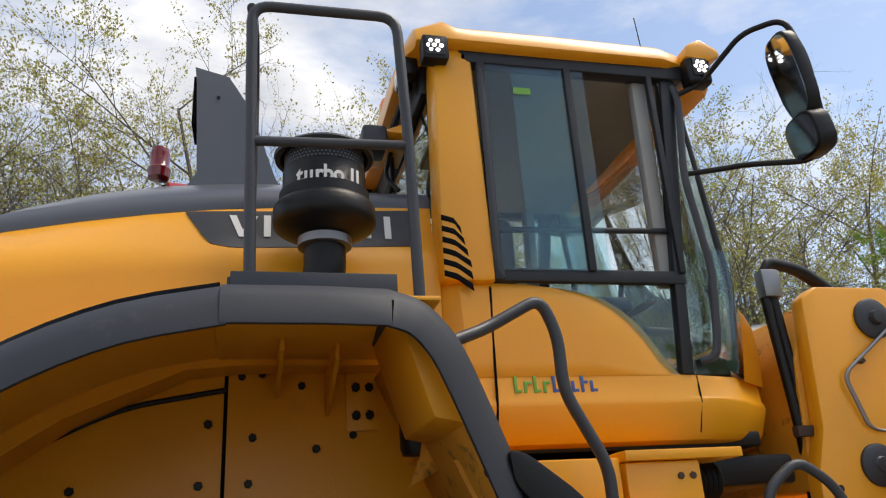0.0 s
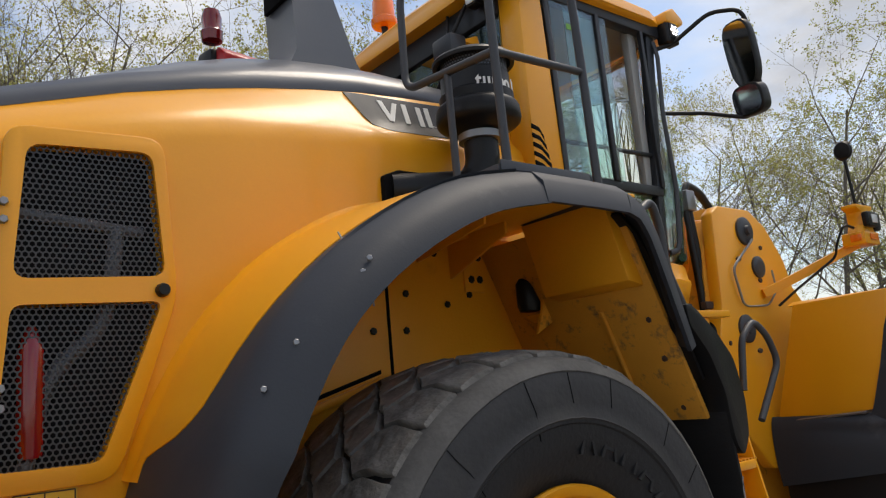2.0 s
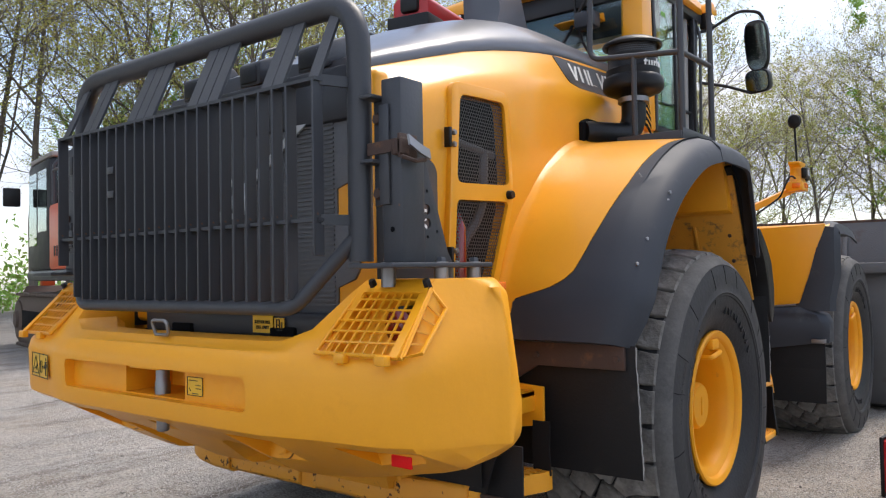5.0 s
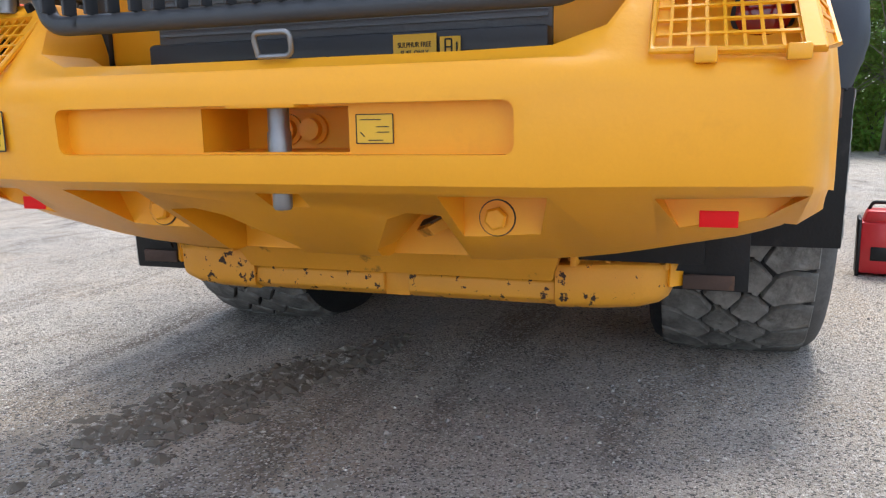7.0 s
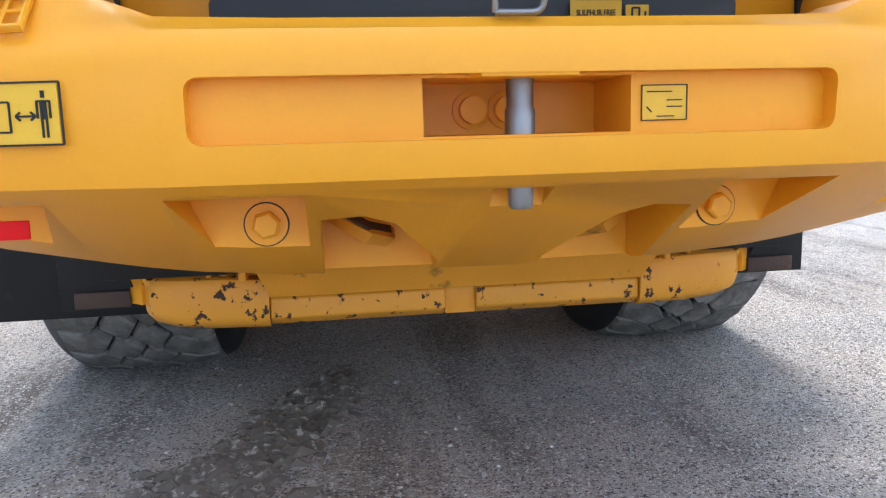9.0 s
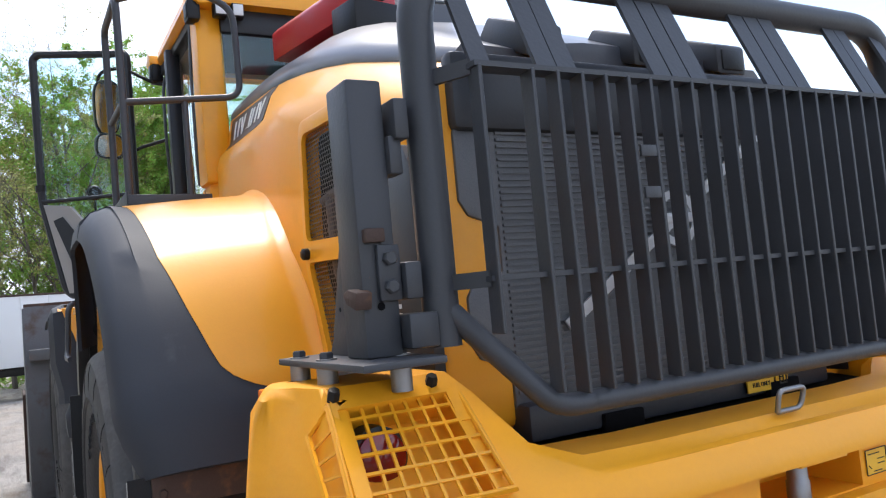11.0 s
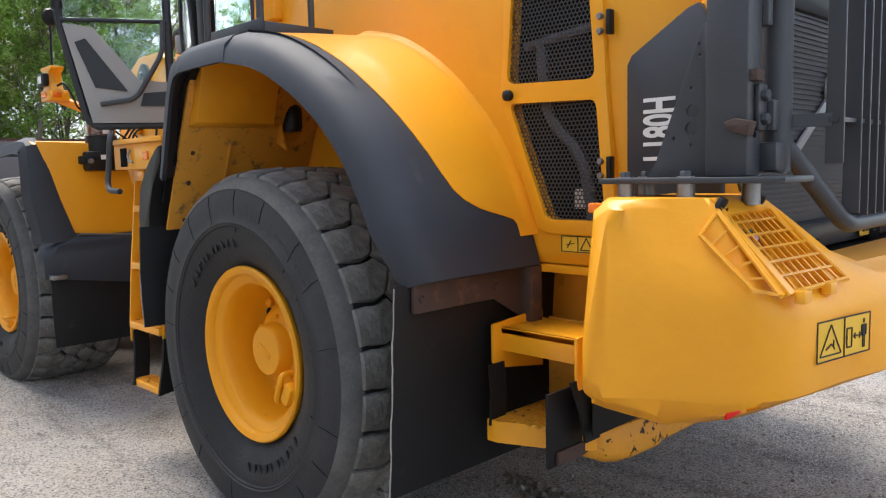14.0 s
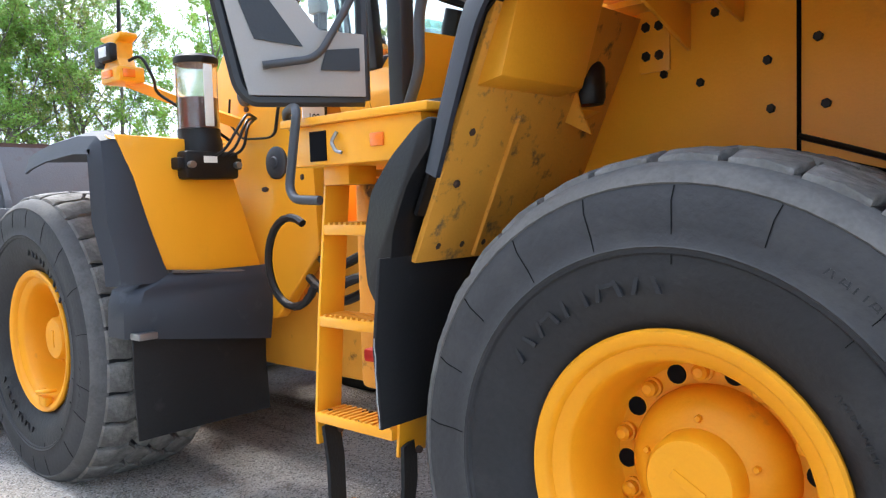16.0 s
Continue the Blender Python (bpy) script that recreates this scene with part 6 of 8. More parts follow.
# ---- cab ----
lay_out("cab")
body_rings = []
for z, x0, x1, xf, w, wf in ((1.655, 0.76, 1.72, 2.0, 0.89, 0.50), (1.665, 0.74, 1.74, 2.03, 0.93, 0.54), (1.69, 0.735, 1.755, 2.05, 0.95, 0.56), (1.79, 0.72, 1.78, 2.07, 0.972, 0.59), (1.808, 0.718, 1.778, 2.065, 0.972, 0.585), (1.82, 0.717, 1.772, 2.06, 0.962, 0.58), (1.875, 0.714, 1.765, 2.05, 0.958, 0.585), (1.893, 0.713, 1.755, 2.04, 0.952, 0.59), (1.90, 0.712, 1.515, 1.6, 0.957, 0.6), (1.945, 0.712, 1.472, 1.6, 0.957, 0.6), (2.02, 0.71, 1.432, 1.6, 0.957, 0.60), (2.09, 0.708, 1.388, 1.6, 0.955, 0.60), (2.145, 0.706, 1.335, 1.6, 0.953, 0.60), (2.19, 0.705, 1.27, 1.6, 0.95, 0.60), (2.22, 0.702, 1.17, 1.6, 0.946, 0.60), (2.235, 0.70, 1.05, 1.6, 0.938, 0.60)):
    half = [(x0, 0.5), (x0, w - 0.06), (x0 + 0.05, w), (x1 - 0.28, w + 0.002), (x1 - 0.09, w - 0.002) if xf < 1.7 else (x1 - 0.15, w - 0.006), (x1, w - 0.035) if xf < 1.7 else (x1, w - 0.055), (x1 + 0.18, wf + 0.15), (xf, wf - 0.1), (xf + 0.02, 0.2)]
    if xf < 1.7:
        half = half[:-3] + [(x1 + 0.01, wf + 0.15), (x1 + 0.015, wf - 0.1), (x1 + 0.02, 0.2)]
    body_rings.append([(x, y, z) for x, y in half] + [(x, -y, z) for x, y in half[::-1]])
cab = part("cab_body", loft(body_rings), "yellow", loader, "glossy yellow cab lower body", angle=40)
for s in SIDES:
    # cowl under the windscreen, rising in front of the side glass
    bm = loft([[(1.795, 0.905 * s, 1.875), (1.87, 0.835 * s, 1.875), (1.968, 0.735 * s, 1.875), (2.075, 0.48 * s, 1.87), (2.10, 0.0, 1.87)], [(1.815, 0.905 * s, 1.98), (1.88, 0.84 * s, 1.99), (1.978, 0.74 * s, 2.0), (2.08, 0.48 * s, 2.0), (2.105, 0.0, 2.0)],
               [(1.83, 0.90 * s, 2.09), (1.885, 0.84 * s, 2.10), (1.972, 0.735 * s, 2.12), (2.07, 0.48 * s, 2.10), (2.10, 0.0, 2.10)], [(1.842, 0.885 * s, 2.165), (1.885, 0.825 * s, 2.165), (1.955, 0.725 * s, 2.175), (2.055, 0.47 * s, 2.14), (2.09, 0.0, 2.13)]], closed=False, caps=False)
    bmesh.ops.solidify(bm, geom=bm.faces[:], thickness=0.018)
    part("cab_cowl", bm, "yellow", cab, "rounded yellow cowl below the windscreen", angle=50)
for s in SIDES:
    part("cab_seam", tube([(0.848, 0.950 * s, 2.22), (0.842, 0.956 * s, 2.0), (0.836, 0.972 * s, 1.80), (0.83, 0.955 * s, 1.69)], 0.004, 0, 6), "gap", cab)
    part("cab_seam", tube([(1.575, 0.948 * s, 1.892), (1.568, 0.968 * s, 1.80), (1.55, 0.946 * s, 1.69)], 0.004, 0, 6), "gap", cab)
part("cab_underside", box(0.80, 2.0, -0.80, 0.80, 1.50, 1.61, 0.02), "black", loader, "dark cab underside and mounts")
part("cab_floor", box(0.80, 1.85, -0.85, 0.85, 1.64, 1.70, 0.01), "black", loader)
# dark frame pillars and glass
for s in SIDES:
    part("cab_pillar", prism([(0.70, 2.23), (0.87, 2.23), (0.845, 3.22), (0.715, 3.22)], 0.80 * s, 0.985 * s, "y", 0.025), "yellow", loader, "yellow rear cab pillar with louvres")
    for k in range(6 if s < 0 else 0):
        z = 2.485 - k * 0.043
        x1 = min(0.79, 0.765 + 0.008 * k)
        part("louvre", prism([(0.708, z), (0.745, z - 0.012), (x1, z - 0.048), (x1 + 0.003, z - 0.075), (0.748, z - 0.036), (0.708, z - 0.020)], 0.976 * s, 0.988 * s, "y", 0.001), "gap", loader, "dark pillar louvre")
    part("pillar_tube", tube([(0.872, 0.97 * s, 3.17), (0.872, 0.985 * s, 2.9), (0.872, 0.985 * s, 2.35), (0.885, 0.97 * s, 2.25)], 0.014), "guard", loader)
    part("front_pillar", prism([(1.508, 1.897), (1.562, 1.897), (1.60, 2.27), (1.725, 3.22), (1.655, 3.22), (1.545, 2.27)], 0.90 * s, 0.962 * s, "y", 0.01), "plastic", loader, "dark front cab pillar")
    part("header", box(0.80, 1.75, min(0.90 * s, 0.985 * s), max(0.90 * s, 0.985 * s), 3.16, 3.24, 0.01), "plastic", loader)
    if s < 0:
        part("sill_rail", box(0.87, 1.60, -0.968, -0.93, 2.238, 2.29, 0.006), "plastic", loader)
        part("window_post", box(1.215, 1.245, -0.99, -0.95, 2.28, 3.17, 0.006), "plastic", loader)
        part("window_post", box(1.57, 1.60, -0.985, -0.95, 2.28, 3.17, 0.006), "plastic", loader)
        part("window_post", box(0.86, 0.89, -0.985, -0.95, 2.24, 3.17, 0.006), "plastic", loader)
        part("sliding_pane", box(0.88, 1.30, -0.974, -0.969, 2.28, 3.17), "tint", loader, "green tinted sliding side window")
        part("rear_side_pane", box(1.0, 1.24, -0.960, -0.956, 2.28, 3.17), "tint", loader)
        part("window_label", box(1.00, 1.07, -0.976, -0.9745, 3.03, 3.06), "green", loader, "pale green window sticker")
        part("lower_pane", prism([(1.05, 2.25), (1.56, 2.25), (1.53, 1.895), (1.46, 1.895)], -0.935, -0.93, "y"), "tint", loader, "dark tinted lower side pane")
        part("front_side_pane", prism([(1.60, 2.40), (1.84, 2.40), (1.775, 1.90), (1.56, 1.90)], -0.915, -0.91, "y"), "tint", loader)
        part("window_bar", tube([(0.9, -0.93, 2.45), (1.58, -0.93, 2.47)], 0.012), "plastic", loader)
    corner = [(1.67, 0.96), (1.80, 0.90), (1.93, 0.72), (2.02, 0.45), (2.05, 0.0)]
    top_c = [(1.63, 0.96), (1.72, 0.90), (1.80, 0.74), (1.86, 0.45), (1.88, 0.0)]
    low_c = [(1.755, 0.90), (1.83, 0.83), (1.97, 0.66), (2.05, 0.42), (2.08, 0.0)]
    bm = loft([[(x, y * s, 1.95) for x, y in low_c], [(x, y * s, 2.25) for x, y in corner], [(x, y * s, 3.20) for x, y in top_c]], closed=False, caps=False)
    bmesh.ops.solidify(bm, geom=bm.faces[:], thickness=0.006)
    part("windscreen", bm, "clear", loader, "curved clear windscreen")
    part("screen_frame", tube([(1.79, 0.87 * s, 1.95), (1.835, 0.875 * s, 2.25), (1.75, 0.86 * s, 3.18)], 0.014), "plastic", loader)
    part("screen_base", tube([(1.77, 0.89 * s, 1.94), (1.97, 0.66 * s, 1.93), (2.06, 0.40 * s, 1.93), (2.09, 0.0, 1.93)], 0.025, 0.05), "plastic", loader)
    part("front_grab", tube([(1.70, 0.96 * s, 3.13), (1.705, 0.985 * s, 3.05), (1.66, 1.0 * s, 2.69), (1.72, 0.96 * s, 2.30), (1.69, 0.955 * s, 2.03), (1.67, 0.95 * s, 1.96), (1.62, 0.93 * s, 1.95)], 0.016, 0.05), "guard", loader, "dark tubular grab rail beside the windscreen")
    # roof lamps
    ear = part("roof_ear", prism([(1.735, 3.235), (1.755, 3.30), (1.82, 3.335), (1.90, 3.285), (1.91, 3.255), (1.85, 3.225)], 0.86 * s, 1.085 * s, "y", 0.025), "yellow", loader, "yellow roof corner with a work lamp")
    lf = part("front_work_lamp", box(1.745, 1.855, min(0.96 * s, 1.075 * s), max(0.96 * s, 1.075 * s), 3.12, 3.25, 0.015), "black", loader, "square work lamp under the roof corner")
    part("lamp_face", box(1.765, 1.835, min(1.075 * s, 1.082 * s), max(1.075 * s, 1.082 * s), 3.15, 3.235, 0.004), "plastic", lf)
    for k in range(7 if s < 0 else 0):
        a = 2 * math.pi * k / 6
        rad = 0.024 if k < 6 else 0.0
        part("led", lathe([(0.0, -0.001), (0.0075, 0.0), (0.0075, 0.003), (0.0, 0.004)], 10, "y", (1.80 + rad * math.cos(a), -1.0865, 3.1925 + rad * math.sin(a))), "led", lf)
    rl = part("rear_work_lamp", box(0.66, 0.76, min(0.955 * s, 1.06 * s), max(0.955 * s, 1.06 * s), 3.13, 3.24, 0.012), "black", loader, "square rear work lamp under the roof")
    part("lamp_face", box(0.675, 0.745, min(1.06 * s, 1.067 * s), max(1.06 * s, 1.067 * s), 3.145, 3.225, 0.004), "plastic", rl)
    for k in range(7 if s < 0 else 0):
        a = 2 * math.pi * k / 6
        rad = 0.024 if k < 6 else 0.0
        part("led", lathe([(0.0, -0.001), (0.0075, 0.0), (0.0075, 0.003), (0.0, 0.004)], 10, "y", (0.71 + rad * math.cos(a), -1.0715, 3.185 + rad * math.sin(a))), "led", rl)
    for y in (0.88, 0.76):
        rl = part("rear_roof_lamp", box(0.595, 0.67, min(y * s, (y - 0.09) * s), max(y * s, (y - 0.09) * s), 3.14, 3.225, 0.012), "black", loader, "square rear lamp under the roof")
        part("lamp_face", box(0.588, 0.596, min((y - 0.01) * s, (y - 0.08) * s), max((y - 0.01) * s, (y - 0.08) * s), 3.15, 3.215, 0.004), "lens", rl)
    # mirrors
    arm = part("mirror_arm", tube([(1.71, 0.96 * s, 3.09), (1.80, 1.05 * s, 3.12), (1.90, 1.26 * s, 3.25), (2.0, 1.40 * s, 3.24), (2.04, 1.42 * s, 3.05), (2.06, 1.40 * s, 2.74), (2.04, 1.33 * s, 2.64), (1.86, 1.14 * s, 2.70), (1.69, 0.98 * s, 2.71)], 0.012, 0.06), "black", loader, "black mirror arm with two mirrors")
    def oval(a, b, tip=0.0):
        return [((a + tip * math.sin(q)) * math.copysign(abs(math.cos(q)) ** 0.62, math.cos(q)), b * math.copysign(abs(math.sin(q)) ** 0.62, math.sin(q))) for q in (2 * math.pi * k / 28 for k in range(28))]

    mm = part("mirror_head", prism(oval(0.086, 0.185, 0.008), 0.0, 0.05, "x", 0.018), "black", arm, "tall black mirror housing", at=pose(1.985, 1.36 * s, 2.99, 0, -8, 6 * s))
    part("mirror_glass", prism(oval(0.076, 0.172, 0.007), -0.004, 0.004, "x"), "mirror", mm)
    m2 = part("wide_mirror", prism(oval(0.088, 0.085), 0.0, 0.075, "x", 0.022), "black", arm, "wide black mirror housing", at=pose(1.985, 1.36 * s, 2.725, 0, -10, 4 * s))
    part("mirror_glass", prism(oval(0.076, 0.073), -0.004, 0.004, "x"), "mirror", m2)
# roof
roof_rings = []
for x, w, z0, z1 in ((0.60, 0.90, 3.22, 3.28), (0.64, 1.0, 3.215, 3.315), (0.75, 1.055, 3.21, 3.335), (0.80, 1.055, 3.21, 3.31), (1.2, 1.05, 3.21, 3.315), (1.65, 1.04, 3.215, 3.315), (1.85, 0.95, 3.21, 3.305), (1.97, 0.80, 3.21, 3.28)):
    half = [(0.0, z0), (w - 0.04, z0), (w, z0 + 0.02), (w - 0.012, z1 - 0.03), (w - 0.06, z1), (0.3, z1 + 0.03), (0.0, z1 + 0.035)]
    roof_rings.append([(x, y, z) for y, z in half] + [(x, -y, z) for y, z in half[-2:0:-1]])
part("cab_roof", loft(roof_rings), "yellow", loader, "yellow cab roof with overhanging edge", angle=40)
part("rear_header", box(0.69, 0.74, -0.82, 0.82, 3.08, 3.22, 0.01), "plastic", loader)
part("rear_sill", box(0.68, 0.74, -0.82, 0.82, 2.22, 2.30, 0.01), "plastic", loader)
part("rear_window", box(0.71, 0.716, -0.82, 0.82, 2.28, 3.10), "tint", loader, "green tinted rear window")
part("sun_blind", box(0.728, 0.734, -0.80, 0.80, 2.86, 3.10), "plastic", loader, "dark rear blind")
part("headliner", box(0.76, 1.80, -0.90, 0.90, 3.19, 3.205), "lining", loader, "light grey cab headliner")
for s in SIDES:
    part("inner_pillar", prism([(1.50, 2.24), (1.57, 2.24), (1.60, 3.19), (1.52, 3.19)], 0.86 * s, 0.92 * s, "y", 0.015), "lining", loader, "grey lined pillar")
part("cable", tube([(0.66, -0.60, 3.20), (0.58, -0.50, 3.02), (0.62, -0.35, 2.86), (0.60, -0.25, 2.78)], 0.012, 0.08, 8), "black", loader, "black cable behind the cab")
part("cable", tube([(0.66, -0.42, 3.20), (0.60, -0.46, 2.98), (0.55, -0.55, 2.80), (0.60, -0.60, 2.72)], 0.010, 0.08, 8), "black", loader, "black cable behind the cab")
part("cab_light_bar", prism([(0.52, 2.95), (0.64, 3.0), (0.66, 2.94)], -0.70, -0.30, "y", 0.01), "yellow", loader)
lay_out()
bc = part("beacon", lathe([(0.0, 3.465), (0.070, 3.47), (0.076, 3.485), (0.076, 3.51), (0.066, 3.52), (0.063, 3.62), (0.05, 3.65), (0.0, 3.66)], 24, "z", (0.788, 0.313, 0)), "amber", loader, "orange rotating beacon behind the cab roof")
part("beacon_stalk", tube([(0.795, 0.313, 3.30), (0.788, 0.313, 3.47)], 0.02), "black", bc)
lay_out("cab")
part("aerial", tube([(1.70, -0.75, 3.35), (1.69, -0.74, 3.62)], 0.003, 0, 5), "black", loader, "thin radio aerial")
# seat, wheel and levers
seat = part("operator_seat", box(1.10, 1.55, -0.25, 0.25, 2.02, 2.14, 0.05), "plastic", loader, "black operator seat")
part("seat_back", box(1.02, 1.16, -0.25, 0.25, 2.10, 2.75, 0.05), "plastic", seat)
part("headrest", box(1.02, 1.12, -0.13, 0.13, 2.80, 2.97, 0.04), "plastic", seat)
part("seat_base", box(1.15, 1.5, -0.2, 0.2, 1.70, 2.02, 0.03), "black", seat)
part("armrest", box(1.15, 1.6, -0.42, -0.32, 2.26, 2.33, 0.025), "plastic", seat)
part("lever", tube([(1.55, -0.38, 2.32), (1.58, -0.38, 2.45)], 0.014), "black", seat)
part("steering_wheel", lathe([(0.165, -0.012), (0.18, 0.0), (0.165, 0.012), (0.15, 0.0), (0.165, -0.012)], 28, "z", cap=False), "black", loader, "black steering wheel", at=pose(1.72, 0.0, 2.33, 0, -25, 0))
part("steering_column", tube([(1.90, 0.0, 1.75), (1.74, 0.0, 2.30)], 0.05), "plastic", loader)
part("console", box(1.80, 1.98, -0.5, 0.5, 1.70, 2.05, 0.04), "plastic", loader)
for k in range(9):
    x, c = 0.895 + 0.034 * k, "green" if k < 4 else "blue"
    tall = k in (0, 2, 4, 5, 7)
    bar = box(x, x + 0.011, -0.9635, -0.9560, 1.838, 1.895 if tall else 1.878, 0.001)
    box(x + 0.004, x + 0.026, -0.9632, -0.9560, 1.868 if k % 2 else 1.840, 1.878 if k % 2 else 1.850, 0.001, bar)
    part("letter_shape", bar, c, cab, c + " letter shape on the cab side")

# open door on the left, swung forward on its rear edge
lay_out()
H, O = Vector((1.385, 1.05, 0)), Vector((0.495, 0.869, 0))


def dp(u, z, d=0.0):
    n = Vector((O.y, -O.x, 0))
    return (H.x + O.x * u + n.x * d, H.y + O.y * u + n.y * d, z)


door_line = [(0.0, 1.74), (0.0, 3.13), (0.02, 3.15), (0.53, 3.19), (0.56, 3.16), (0.55, 2.30), (0.44, 1.78), (0.40, 1.735)]
frame_pts = [dp(u, z) for u, z in door_line]
door = part("cab_door", tube(frame_pts + [frame_pts[0]], 0.024, 0.04, 8), "plastic", loader, "open glass cab door with a grey lower lining")
pane = [(0.01, 1.98), (0.01, 3.13), (0.54, 3.17), (0.54, 2.30), (0.48, 1.98)]
bm = bmesh.new()
solid(bm, [dp(u, z, d) for d in (-0.003, 0.003) for u, z in pane], [(0, 1, 2, 3, 4), (9, 8, 7, 6, 5)] + [(i, (i + 1) % 5, 5 + (i + 1) % 5, 5 + i) for i in range(5)])
part("door_glass", bm, "clear", door, "clear door glass")
pan = [(0.0, 1.75), (0.0, 1.97), (0.16, 1.98), (0.38, 2.26), (0.53, 2.28), (0.41, 1.75)]
bm = bmesh.new()
solid(bm, [dp(u, z, d) for d in (-0.03, 0.02) for u, z in pan], [tuple(range(6)), tuple(range(11, 5, -1))] + [(i, (i + 1) % 6, 6 + (i + 1) % 6, 6 + i) for i in range(6)])
part("door_lining", bm, "ltgrey", door, "light grey door lining")
pk = [(0.22, 1.92), (0.42, 2.20), (0.475, 2.18), (0.385, 1.94)]
bm = bmesh.new()
solid(bm, [dp(u, z, d) for d in (0.015, 0.026) for u, z in pk], [(0, 1, 2, 3), (7, 6, 5, 4)] + [(i, (i + 1) % 4, 4 + (i + 1) % 4, 4 + i) for i in range(4)])
part("door_pocket", bm, "plastic", door)
bm = bmesh.new()
solid(bm, [dp(u, z, d) for d in (-0.036, -0.028) for u, z in pk], [(0, 1, 2, 3), (7, 6, 5, 4)] + [(i, (i + 1) % 4, 4 + (i + 1) % 4, 4 + i) for i in range(4)])
part("door_pocket", bm, "plastic", door)
for d in (-0.036, 0.026):
    pk2 = [(0.02, 1.84), (0.02, 1.92), (0.14, 1.91), (0.16, 1.84)]
    bm = bmesh.new()
    solid(bm, [dp(u, z, e) for e in (d - 0.003, d + 0.003) for u, z in pk2], [(0, 1, 2, 3), (7, 6, 5, 4)] + [(i, (i + 1) % 4, 4 + (i + 1) % 4, 4 + i) for i in range(4)])
    part("door_vent", bm, "plastic", door)
part("door_grip", tube([dp(0.02, 2.3, -0.05), dp(0.03, 2.12, -0.07), dp(0.16, 1.90, -0.075), dp(0.20, 1.87, -0.07), dp(0.36, 1.85, -0.04)], 0.014, 0.05), "guard", door, "grey grab bar on the door")
part("door_bar", tube([dp(0.0, 2.30, -0.02), dp(0.54, 2.30, -0.02)], 0.012), "plastic", door)
part("door_lock", lathe([(0.03, -0.02), (0.03, 0.02)], 12, "z", dp(0.555, 2.38)), "black", door)
lay_out("cab")
part("door_post", box(1.33, 1.40, 0.93, 1.05, 1.70, 3.2, 0.012), "plastic", loader, "dark door post")
part("entry_floor", box(0.90, 1.40, 0.55, 1.02, 1.62, 1.66, 0.008), "ltgrey", loader)
part("entry_sill", box(0.92, 1.36, 0.93, 0.985, 1.66, 1.74, 0.012), "plastic", loader)
cut(cab, box(0.90, 1.42, 0.40, 1.2, 1.665, 2.4))

